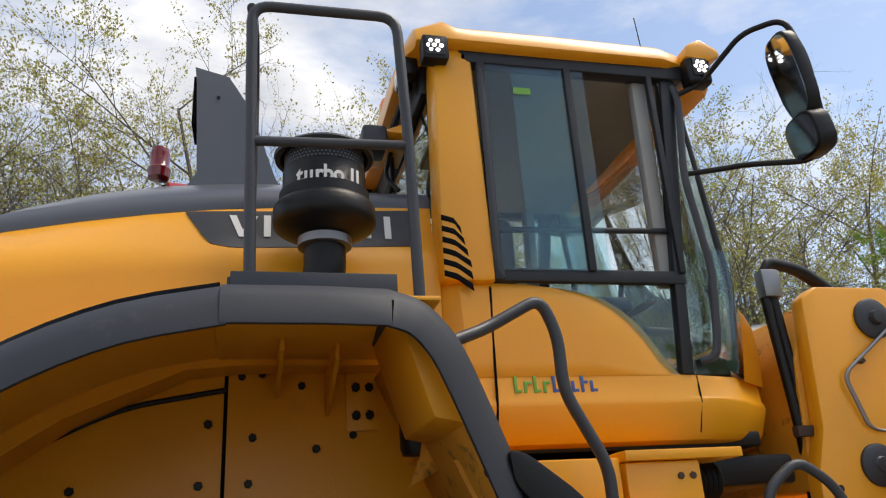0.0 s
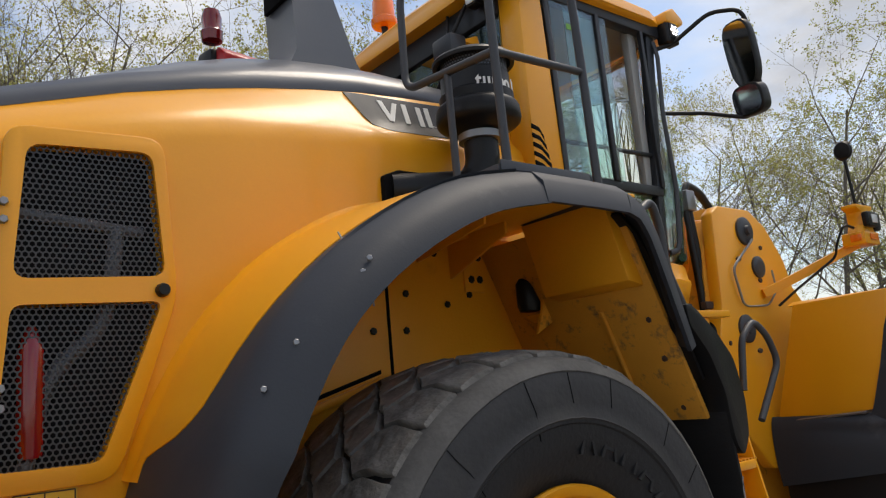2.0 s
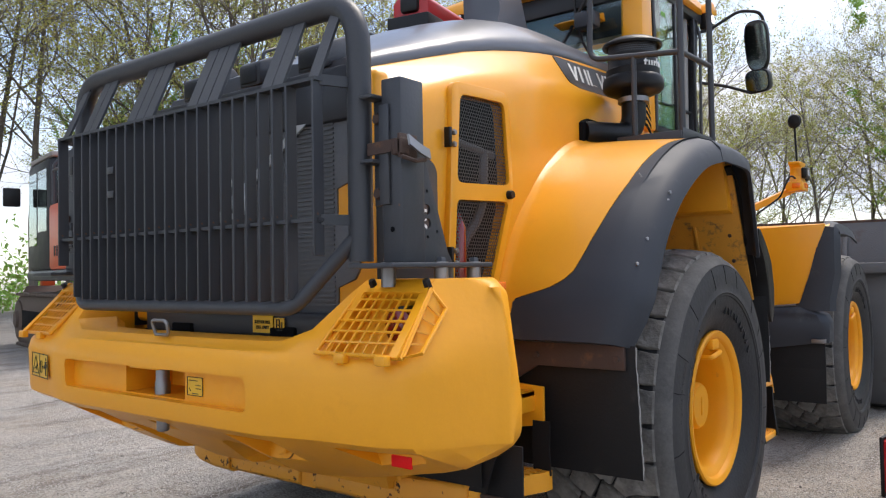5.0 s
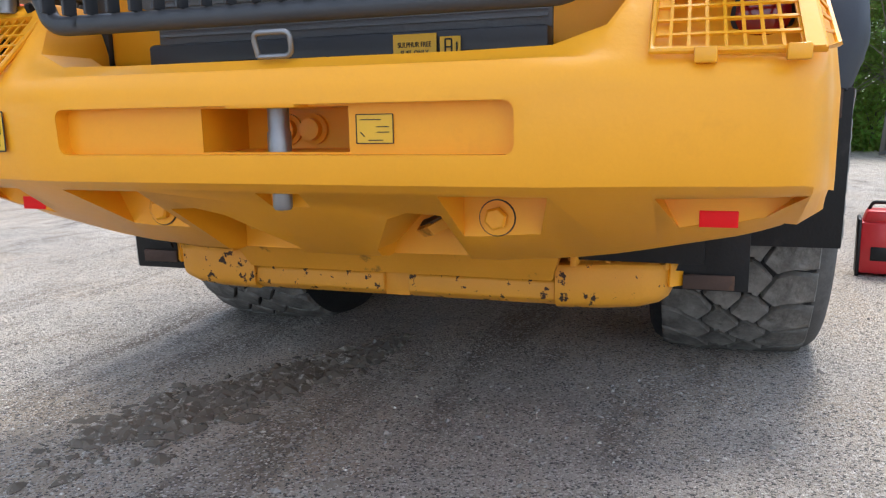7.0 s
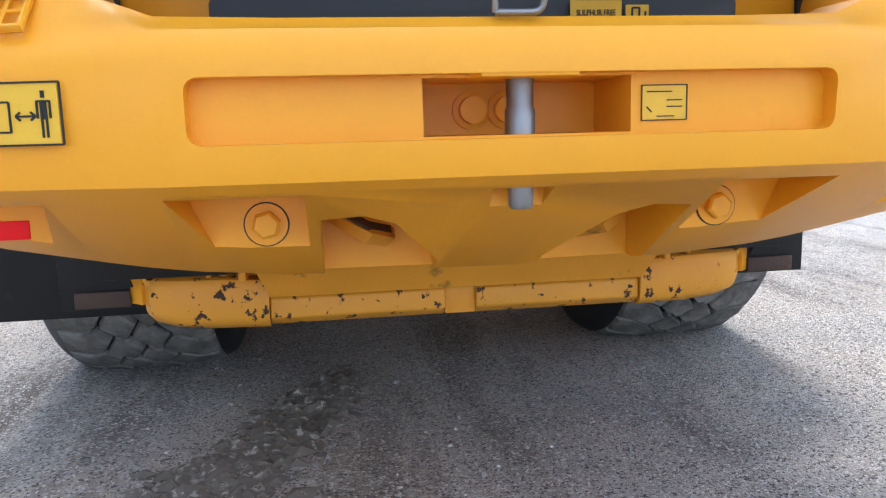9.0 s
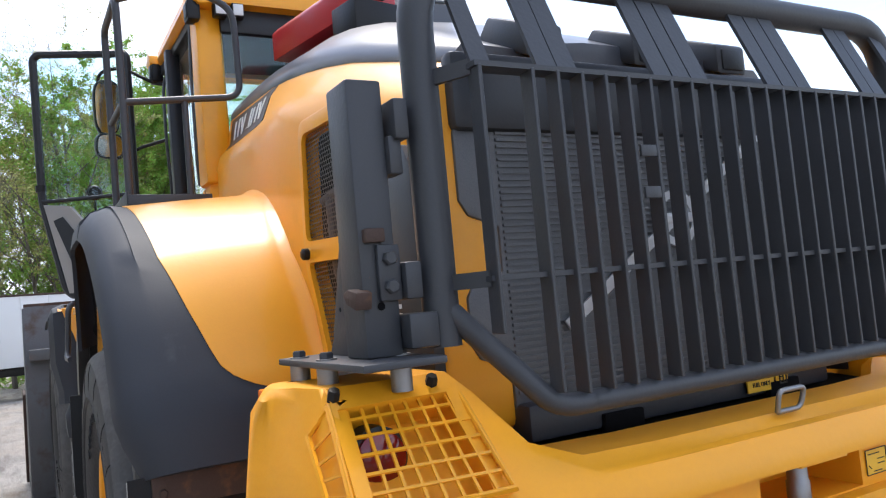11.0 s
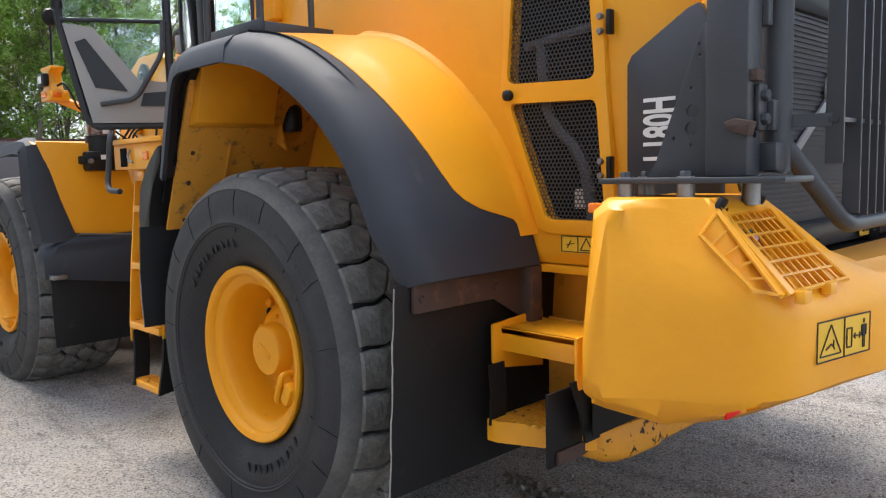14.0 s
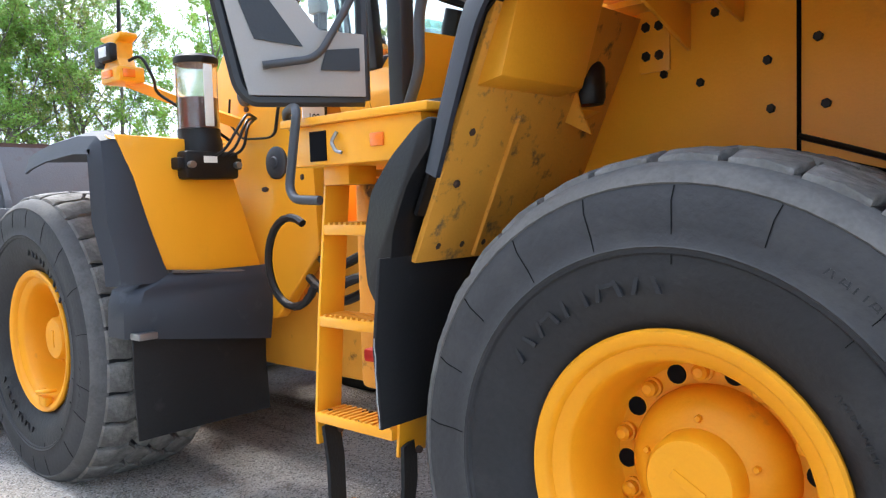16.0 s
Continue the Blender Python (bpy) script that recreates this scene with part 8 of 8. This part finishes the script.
part("counterweight", prism([(-2.45, 1.12), (-2.5, 1.4), (-2.45, 2.12), (-2.2, 2.22), (-1.2, 2.22), (-1.2, 1.12)], -1.32, 1.32, "y", 0.08), "orange", exc, "rounded orange counterweight")
part("engine_cover", box(-1.3, 0.4, -1.28, 0.15, 1.15, 2.25, 0.08), "orange", exc)
part("side_cover", box(-1.3, 0.05, 0.30, 1.28, 1.15, 2.12, 0.06), "orange", exc)
part("cover_step", box(-1.9, -0.9, -0.6, 0.6, 2.02, 2.16, 0.03), "grey", exc)
part("muffler", tube([(-1.6, 0.2, 2.1), (-1.6, 0.2, 2.55)], 0.07, 0, 12), "trackshoe", exc)
part("air_cleaner", lathe([(0.10, 2.1), (0.10, 2.52), (0.24, 2.53), (0.25, 2.66), (0.22, 2.70), (0.0, 2.71)], 22, "z", (-1.75, 0.75, 0)), "ltgrey", exc)
ec = part("cab", box(0.15, 1.55, 0.30, 1.25, 1.15, 2.85, 0.08), "plastic", exc, "dark excavator cab with large panes")
for y0, y1 in ((1.252, 1.258), (0.292, 0.298)):
    part("pane", box(0.28, 0.85, y0, y1, 1.75, 2.68), "clear", ec)
    part("pane", box(0.93, 1.45, y0, y1, 1.55, 2.68), "clear", ec)
part("pane", box(0.142, 0.148, 0.42, 1.14, 1.85, 2.65), "clear", ec)
part("cab_roof", box(0.12, 1.5, 0.32, 1.23, 2.85, 2.93, 0.03), "ltgrey", ec)
part("beacon", lathe([(0.07, 2.93), (0.07, 3.06), (0.05, 3.10), (0.0, 3.11)], 16, "z", (0.35, 0.75, 0)), "amber", exc)
part("hand_rail", tube([(-0.1, 1.25, 1.2), (-0.1, 1.25, 2.7), (-0.1, 0.9, 3.0), (0.2, 0.5, 3.0)], 0.02, 0.1), "guard", exc)
part("hand_rail", tube([(-0.8, 1.25, 1.7), (-0.8, 1.25, 2.6), (-0.1, 1.25, 2.6)], 0.02, 0.1), "guard", exc)
part("mirror", box(1.6, 1.66, 1.35, 1.6, 2.2, 2.5, 0.02), "black", exc)
part("boom", prism([(0.7, 1.4), (1.0, 1.2), (2.4, 3.1), (4.6, 3.0), (6.0, 2.3), (5.9, 2.1), (4.5, 2.7), (2.6, 2.7)], -0.22, 0.12, "y", 0.04), "orange", exc, "orange excavator boom")
part("stick", prism([(5.7, 2.5), (6.1, 2.4), (6.4, 0.9), (6.2, 0.8)], -0.18, 0.08, "y", 0.03), "orange", exc)
part("digger_bucket", prism([(6.1, 0.9), (6.7, 0.7), (6.6, 0.1), (6.0, 0.05), (5.7, 0.4)], -0.5, 0.4, "y", 0.03), "rust", exc)
part("boom_cylinder", tube([(1.0, -0.05, 1.3), (2.9, -0.05, 2.6)], 0.07, 0, 12), "grey", exc)
lt = bmesh.new()
for k in range(4):
    box(-0.75 + 0.13 * k, -0.67 + 0.13 * k, 1.281, 1.285, 1.35, 1.50, 0, lt)
part("number_shapes", lt, "ink", exc)


def far_wheel(parent, x, y, z, r, w, rim="machine"):
    t = part("wheel", lathe([(r * 0.5, -w / 2), (r * 0.9, -w / 2), (r * 0.97, -w * 0.42), (r * 0.97, w * 0.42), (r * 0.9, w / 2), (r * 0.5, w / 2)], 30, "y"), "tyre", parent, "dusty black tyre", at=pose(x, y, z))
    part("rim", lathe([(r * 0.52, w * 0.5), (r * 0.50, w * 0.40), (r * 0.25, w * 0.30), (0.0, w * 0.32)], 22, "y"), rim, t)
    part("rim", lathe([(r * 0.52, -w * 0.5), (r * 0.50, -w * 0.40), (r * 0.25, -w * 0.30), (0.0, -w * 0.32)], 22, "y"), rim, t)
    lug = None
    for k in range(22):
        for s in SIDES:
            if lug is None:
                lug = part("tread_lug", box(-0.06 * r / 0.7, 0.06 * r / 0.7, 0.02, w * 0.49, r * 0.95, r, 0.01), "tread", t)
            else:
                o = new("tread_lug", lug.data)
                o.parent = t
                o.matrix_basis = pose(0, 0, 0, 0, 360 / 22 * (k + (0.5 if s < 0 else 0)), 0 if s > 0 else 180)
    return t


def far_loader(at, rz, label):
    f = thing("wheel_loader", label, "wheel loader", at, "machines across the yard", rz=rz)
    for x in (0.0, 3.1):
        for s in SIDES:
            far_wheel(f, x, 1.0 * s, 0.78, 0.78, 0.6)
    part("rear_body", prism([(-1.6, 0.9), (-1.7, 1.2), (-1.6, 2.0), (-0.9, 2.15), (0.7, 2.1), (0.7, 1.0)], -0.95, 0.95, "y", 0.08), "machine", f, "yellow engine cover")
    part("engine_top", box(-1.4, 0.5, -0.7, 0.7, 2.1, 2.3, 0.05), "grey", f)
    part("counterweight", prism([(-2.0, 0.7), (-2.05, 1.3), (-1.6, 1.4), (-1.5, 0.65)], -1.2, 1.2, "y", 0.06), "machine", f)
    bars = bmesh.new()
    for k in range(7):
        for j in range(2):
            y = 0.50 - k * 0.16 - j * 0.06
            box(-2.062, -2.05, y - 0.015, y + 0.015, 0.98, 1.18, 0, bars)
    part("name_shapes", bars, "ink", f)
    for s in SIDES:
        part("fender", prism([(-0.95, 1.1), (-0.7, 1.6), (0.6, 1.65), (0.85, 1.2), (0.85, 1.3), (0.6, 1.75), (-0.75, 1.7), (-1.05, 1.15)], 0.75 * s, 1.35 * s, "y", 0.02), "grey", f)
        pl = part("chevron_plate", box(-1.12, -1.09, min(0.95 * s, 1.25 * s), max(0.95 * s, 1.25 * s), 1.35, 1.70, 0.004), "white", f, "red and white striped plate")
        for k in range(3):
            part("chevron_stripe", flatbar([(-1.126, (0.97 + 0.09 * k) * s, 1.36), (-1.126, (1.07 + 0.08 * k) * s, 1.69)], 0.05, 0.006, (0, 1, 0)), "reflector", pl)
    fc = part("cab", box(0.6, 1.9, -0.75, 0.75, 1.5, 3.2, 0.06), "machine", f, "yellow cab with dark glass")
    for s in SIDES:
        part("pane", box(0.8, 1.75, min(0.75 * s, 0.757 * s), max(0.75 * s, 0.757 * s), 2.05, 3.05), "tint", fc)
    part("pane", box(0.593, 0.6, -0.62, 0.62, 2.15, 3.05), "tint", fc)
    part("pane", box(1.9, 1.907, -0.62, 0.62, 1.9, 3.05), "tint", fc)
    part("front_body", box(2.3, 3.9, -0.5, 0.5, 0.7, 1.6, 0.06), "machine", f)
    for s in SIDES:
        part("lift_arm", prism([(2.4, 2.0), (2.8, 2.1), (4.4, 1.0), (4.5, 0.6), (4.2, 0.6)], 0.45 * s, 0.65 * s, "y", 0.03), "machine", f)
    part("bucket", prism([(4.4, 0.1), (4.4, 1.2), (4.55, 1.4), (4.7, 0.5), (5.6, 0.1)], -1.4, 1.4, "y", 0.02), "bucket", f)
    part("exhaust", tube([(-0.2, 0.4, 2.2), (-0.2, 0.4, 2.9)], 0.06), "trackshoe", f)
    return f


far_loader((24.5, -14.5, ground_height(24.5, -14.5)), 20, "yellow wheel loader with striped plates, parked far across the yard")
far_loader((33.0, -13.0, ground_height(33.0, -13.0)), 35, "yellow wheel loader beside the far trees")
gr = thing("motor_grader", "ochre motor grader with dusty black tyres, parked across the yard", "grader", (20.5, -13.6, ground_height(20.5, -13.6)), rz=-62)
for x in (0.0, 1.7, 6.0):
    for s in SIDES:
        far_wheel(gr, x, 0.95 * s, 0.66, 0.66, 0.42, "ochre")
part("engine_body", box(-0.9, 2.0, -0.75, 0.75, 0.9, 2.0, 0.08), "ochre", gr, "ochre engine cover")
part("frame", tube([(1.8, 0, 1.3), (4.0, 0, 1.9), (6.2, 0, 1.4)], 0.16, 0.4, 8), "ochre", gr)
gc2 = part("cab", box(2.0, 3.2, -0.7, 0.7, 1.2, 3.0, 0.05), "ochre", gr)
part("pane", box(1.993, 2.0, -0.55, 0.55, 2.0, 2.9), "tint", gc2)
for s in SIDES:
    part("pane", box(2.15, 3.05, min(0.7 * s, 0.706 * s), max(0.7 * s, 0.706 * s), 1.7, 2.9), "tint", gc2)
part("blade", prism([(3.6, 0.2), (3.75, 0.5), (3.65, 0.8), (3.6, 0.8), (3.68, 0.5), (3.52, 0.2)], -1.7, 1.7, "y", 0.01), "bucket", gr)
part("rear_beam", box(-1.2, -0.85, -1.1, 1.1, 0.7, 1.15, 0.03), "ochre", gr)

ex2 = thing("excavator", "yellow crawler excavator with a grey deck across the yard", "excavator", (28.5, -21.0, ground_height(28.5, -21.0)), "machines across the yard", rz=150)
for s in SIDES:
    part("track", prism([(-2.0, 0.4), (-1.8, 0.08), (1.8, 0.08), (2.0, 0.4), (1.7, 0.85), (-1.7, 0.85)], 0.95 * s, 1.5 * s, "y", 0.04), "trackshoe", ex2)
part("deck", box(-2.2, 1.5, -1.4, 1.4, 1.05, 1.25, 0.04), "grey", ex2)
part("house", prism([(-2.5, 1.25), (-2.55, 2.0), (-2.2, 2.3), (0.6, 2.3), (0.6, 1.25)], -1.4, 1.4, "y", 0.08), "machine", ex2)
part("cab", box(0.3, 1.7, 0.3, 1.3, 1.25, 3.0, 0.06), "grey", ex2)
part("boom", prism([(0.8, 1.5), (1.2, 1.3), (2.8, 4.0), (5.0, 4.4), (7.0, 3.2), (6.9, 2.9), (4.9, 3.9), (3.1, 3.5)], -0.25, 0.2, "y", 0.04), "machine", ex2)
part("stick", prism([(6.7, 3.4), (7.1, 3.3), (7.6, 1.0), (7.3, 0.9)], -0.2, 0.15, "y", 0.03), "machine", ex2)

tz = ground_height(30, 4)
tl = thing("box_trailer", "white box trailer with ribbed doors beyond the loader", "trailer", (31.0, 3.8, tz), rz=-78)
part("box_body", box(-6.0, 6.0, -1.25, 1.25, 1.2, 3.9, 0.03), "trailer", tl)
for k in range(4):
    part("door_post", box(-6.03, -5.99, -1.22 + k * 0.62 - 0.03, -1.22 + k * 0.62 + 0.03, 1.2, 3.9, 0.01), "ltgrey", tl)
for k in range(12):
    part("side_rib", box(-5.8 + k, -5.75 + k, -1.275, -1.25, 1.2, 3.9, 0.008), "trailer", tl)
    part("side_rib", box(-5.8 + k, -5.75 + k, 1.25, 1.275, 1.2, 3.9, 0.008), "trailer", tl)
part("roof_rail", box(-6.02, 6.02, -1.28, 1.28, 3.88, 3.96, 0.02), "rust", tl)
for x in (-4.5, -3.2, 3.5):
    for s in SIDES:
        part("wheel", lathe([(0.25, -0.15), (0.5, -0.14), (0.5, 0.14), (0.25, 0.15)], 22, "y", (x, 1.05 * s, 0.5)), "tyre", tl)
part("chassis", box(-5.9, 5.9, -0.6, 0.6, 0.85, 1.2, 0.02), "black", tl)


# ---- trees ----
def make_tree(seed, height, spread, leaf, leaves, size, twiggy, fork=0.25, trunk_r=0.16):
    """One tree: tapered trunk with limbs and twigs, and a crown of single leaves."""
    rnd = random.Random(seed)
    vs, fs, tips = [], [], []

    def limb(p, d, length, r0, level):
        n = 5 if level < 2 else 3
        segs = 4 if level == 0 else 3
        pts, rad = [p], [r0]
        q, dd = p.copy(), d.copy()
        for k in range(segs):
            dd = (dd + Vector((rnd.uniform(-1, 1), rnd.uniform(-1, 1), rnd.uniform(-0.3, 0.7))) * (0.10 + 0.05 * level)).normalized()
            q = q + dd * length / segs
            pts.append(q.copy())
            rad.append(r0 * (1 - 0.72 * (k + 1) / segs))
        base = len(vs)
        for i, (c, r) in enumerate(zip(pts, rad)):
            t = (pts[min(i + 1, segs)] - pts[max(i - 1, 0)]).normalized()
            u = t.orthogonal().normalized()
            v = t.cross(u)
            for k in range(n):
                a = 2 * math.pi * k / n
                vs.append(c + r * (math.cos(a) * u + math.sin(a) * v))
        for i in range(segs):
            for k in range(n):
                fs.append((base + i * n + k, base + i * n + (k + 1) % n, base + (i + 1) * n + (k + 1) % n, base + (i + 1) * n + k))
        if level >= 3:
            tips.append((pts[1], pts[-1]))
            return
        count = (9, 6, 5 + twiggy)[level]
        for k in range(count):
            f = (fork + (1 - fork) * (k + rnd.random()) / count) if level == 0 else rnd.uniform(0.2, 1.0)
            i = min(int(f * segs), segs - 1)
            c = pts[i].lerp(pts[i + 1], f * segs - i)
            a = rnd.uniform(0, 2 * math.pi)
            t = (pts[i + 1] - pts[i]).normalized()
            u = t.orthogonal().normalized()
            side = math.cos(a) * u + math.sin(a) * t.cross(u)
            lift = rnd.uniform(0.25, 0.75)
            nd = (side * spread + t * lift + Vector((0, 0, 0.35))).normalized()
            ln = length * (0.62 - 0.30 * f if level == 0 else rnd.uniform(0.35, 0.62))
            limb(c, nd, ln, max(0.006, r0 * (0.42 if level == 0 else 0.5) * (1.1 - 0.6 * f)), level + 1)

    limb(Vector((0, 0, -0.2)), Vector((rnd.uniform(-0.05, 0.05), rnd.uniform(-0.05, 0.05), 1)), height * 0.92, trunk_r, 0)
    wood = bpy.data.meshes.new("trunk")
    wood.from_pydata([tuple(v) for v in vs], [], fs)
    lv, lf = [], []
    for k in range(leaves):
        a, b = tips[rnd.randrange(len(tips))]
        c = a.lerp(b, rnd.uniform(0.1, 1.15)) + Vector((rnd.gauss(0, 0.10), rnd.gauss(0, 0.10), rnd.gauss(0, 0.10)))
        u = Vector((rnd.uniform(-1, 1), rnd.uniform(-1, 1), rnd.uniform(-1, 1))).normalized()
        w = u.orthogonal().normalized()
        sz = size * rnd.uniform(0.6, 1.3)
        o = len(lv)
        lv += [tuple(c + u * sz), tuple(c + w * sz * 0.55), tuple(c - u * sz * 0.8), tuple(c - w * sz * 0.55)]
        lf.append((o, o + 1, o + 2, o + 3))
    crown = bpy.data.meshes.new("crown")
    crown.from_pydata(lv, [], lf)
    return finish("trunk", wood, "bark", 60), finish("crown", crown, leaf, 180)


KINDS = {
    "bare": [make_tree(3, 15, 0.9, "leaf_young", 2500, 0.045, 4), make_tree(5, 13, 1.0, "leaf_young", 1500, 0.045, 4)],
    "young": [make_tree(7, 16, 0.8, "leaf_young", 11000, 0.055, 4), make_tree(9, 14, 0.95, "leaf_olive", 12000, 0.055, 4)],
    "green": [make_tree(11, 12, 0.95, "leaf_green", 34000, 0.075, 1, 0.08), make_tree(13, 14, 0.8, "leaf_green", 34000, 0.075, 1, 0.08)],
    "wood": [make_tree(15, 19, 1.0, "leaf_olive", 20000, 0.11, 1, 0.2, 0.28), make_tree(17, 18, 1.05, "leaf_green", 20000, 0.11, 1, 0.2, 0.25)],
}
LABEL = {"bare": "nearly bare spring tree with fine grey twigs", "young": "slender tree with young yellow-green leaves", "green": "dense fresh green leafy tree", "wood": "tall woodland tree with olive spring leaves"}


def plant(kind, k, x, y, scale, turn):
    t = thing("tree", LABEL[kind], "tree", (x, y, ground_height(x, y)), "trees round the yard", rz=turn)
    t.scale = (scale, scale, scale)
    wood, crown = KINDS[kind][k % len(KINDS[kind])]
    for n, me in (("trunk", wood), ("crown", crown)):
        o = new(n, me)
        o.parent = t
    return t


def row(kinds, az0, az1, r0, r1, count, s0, s1, seed):
    """Trees between two azimuths (degrees from +x towards +y), seen from the machine."""
    rnd = random.Random(seed)
    for k in range(count):
        az = radians(az0 + (az1 - az0) * (k + rnd.uniform(0.2, 0.8)) / count)
        r = rnd.uniform(r0, r1)
        if -29 < math.degrees(az) < -23.5:    # open sky between two stands
            continue
        plant(kinds[k % len(kinds)], rnd.randrange(4), r * math.cos(az), r * math.sin(az), rnd.uniform(s0, s1), rnd.uniform(0, 360))


row(["young", "bare", "young", "bare"], 76, 136, 27, 33, 32, 1.0, 1.3, 1)
row(["young", "bare", "young"], 40, 76, 27, 34, 15, 0.95, 1.2, 2)
row(["young", "green"], 34, 66, 30, 36, 12, 0.6, 0.8, 12)
row(["young", "bare", "young"], 14, 40, 30, 38, 10, 0.75, 1.0, 8)
row(["young", "bare", "young"], 0, 20, 38, 48, 11, 0.75, 0.95, 4)
row(["green", "green", "young"], -32, 0, 38, 46, 16, 0.95, 1.2, 5)
row(["green"], -58, -30, 42, 58, 14, 0.6, 0.85, 6)
row(["green", "wood"], -13, 0, 46, 56, 9, 0.7, 1.0, 16)
row(["green"], -13, 0, 40, 47, 9, 0.35, 0.6, 17)
row(["green", "young"], -100, -58, 45, 60, 10, 0.4, 0.6, 7)

# scrub that closes the gaps under the trees
rnd = random.Random(21)
lv, lf = [], []
for k in range(90000):
    az = radians(rnd.uniform(-100, 135) if k < 60000 else rnd.uniform(-16, 0))
    r = rnd.uniform(44, 62) if az < radians(30) else rnd.uniform(33, 46)
    x, y = r * math.cos(az), r * math.sin(az)
    h = ground_height(x, y) + abs(rnd.gauss(0, 1.0)) * ((1.2 if k < 60000 else 2.6) + noise.noise((x * 0.15, y * 0.15, 2.0)))
    u = Vector((rnd.uniform(-1, 1), rnd.uniform(-1, 1), rnd.uniform(-1, 1))).normalized()
    w = u.orthogonal().normalized()
    sz = rnd.uniform(0.08, 0.2)
    c = Vector((x, y, h))
    o = len(lv)
    lv += [tuple(c + u * sz), tuple(c + w * sz * 0.6), tuple(c - u * sz), tuple(c - w * sz * 0.6)]
    lf.append((o, o + 1, o + 2, o + 3))
me = bpy.data.meshes.new("scrub")
me.from_pydata(lv, [], lf)
tagged(new("scrub", finish("scrub", me, "leaf_green", 180)), "low green scrub along the edge of the yard", "scrub", kind="stuff")

# ---- loose stones ----
rnd = random.Random(8)
vs, fs = [], []
OCT = [(1, 0, 0), (-1, 0, 0), (0, 1, 0), (0, -1, 0), (0, 0, 1), (0, 0, -1)]
OF = [(0, 2, 4), (2, 1, 4), (1, 3, 4), (3, 0, 4), (2, 0, 5), (1, 2, 5), (3, 1, 5), (0, 3, 5)]


def stone(x, y, r, flat=1.0):
    o = len(vs)
    a = rnd.uniform(0, 6.28)
    c, s = math.cos(a), math.sin(a)
    z = ground_height(x, y)
    e = [r * rnd.uniform(0.6, 1.3), r * rnd.uniform(0.5, 1.0), r * rnd.uniform(0.3, 0.7) * flat]
    for p in OCT:
        px, py, pz = p[0] * e[0] + rnd.uniform(-0.2, 0.2) * r, p[1] * e[1] + rnd.uniform(-0.2, 0.2) * r, p[2] * e[2]
        vs.append((x + c * px - s * py, y + s * px + c * py, z + pz + e[2] * 0.2))
    fs.extend(tuple(o + i for i in f) for f in OF)


for k in range(26000):
    x, y = rnd.uniform(-4.5, 5.0), rnd.uniform(-3.8, 4.2)
    stone(x, y, 0.0035 + 0.004 * rnd.random() ** 3 + (0.012 * rnd.random() if rnd.random() < 0.02 else 0))
pile = []
for k in range(1700):
    t = rnd.random()
    x, y = -1.85 + 1.2 * t + rnd.gauss(0, 0.12), 0.88 - 0.55 * t + rnd.gauss(0, 0.075) * (1.3 - t)
    pile.append((x, y, 0.008 + 0.055 * rnd.random() ** 3))
for k in range(260):
    x, y = rnd.uniform(-3.4, -0.4), rnd.uniform(-2.4, 2.2)
    stone(x, y, 0.006 + 0.012 * rnd.random() ** 2)
me = bpy.data.meshes.new("stones")
me.from_pydata(vs, [], fs)
M["stone"] = material("gravel_stone", (0.22, 0.205, 0.19), 0.95, vary=0.3, scale=3.0, grain=0.15, bump=0)
tagged(new("loose_stones", finish("stones", me, "stone", 20)), "loose grey stones scattered over the yard", "stones", kind="stuff")

vs.clear()
fs.clear()
for k in range(9000):
    x, y = rnd.uniform(-4.0, 4.6), rnd.uniform(-3.4, 4.0)
    stone(x, y, 0.003 + 0.007 * rnd.random() ** 2.5)
me = bpy.data.meshes.new("chips")
me.from_pydata(vs, [], fs)
M["chip"] = material("pale_stone_chip", (0.52, 0.495, 0.455), 0.9, vary=0.25, scale=9.0, grain=0.1, bump=0)
tagged(new("stone_chips", finish("chips", me, "chip", 20)), "pale stone chips scattered over the gravel yard", "stones", kind="stuff")

vs.clear()
fs.clear()
for x, y, r in pile:
    stone(x, y, r, 0.55)
me = bpy.data.meshes.new("rubble")
me.from_pydata(vs, [], fs)
M["rubble"] = material("broken_earth_and_stone", (0.10, 0.087, 0.072), 0.95, vary=0.4, scale=9.0, grain=0.2, bump=0, stain=(0.34, 0.32, 0.29), stain_at=(0.56, 0.62), stain_scale=24.0)
tagged(new("rubble", finish("rubble", me, "rubble", 20)), "streak of brown broken earth and stones behind the loader", "rubble", kind="stuff")
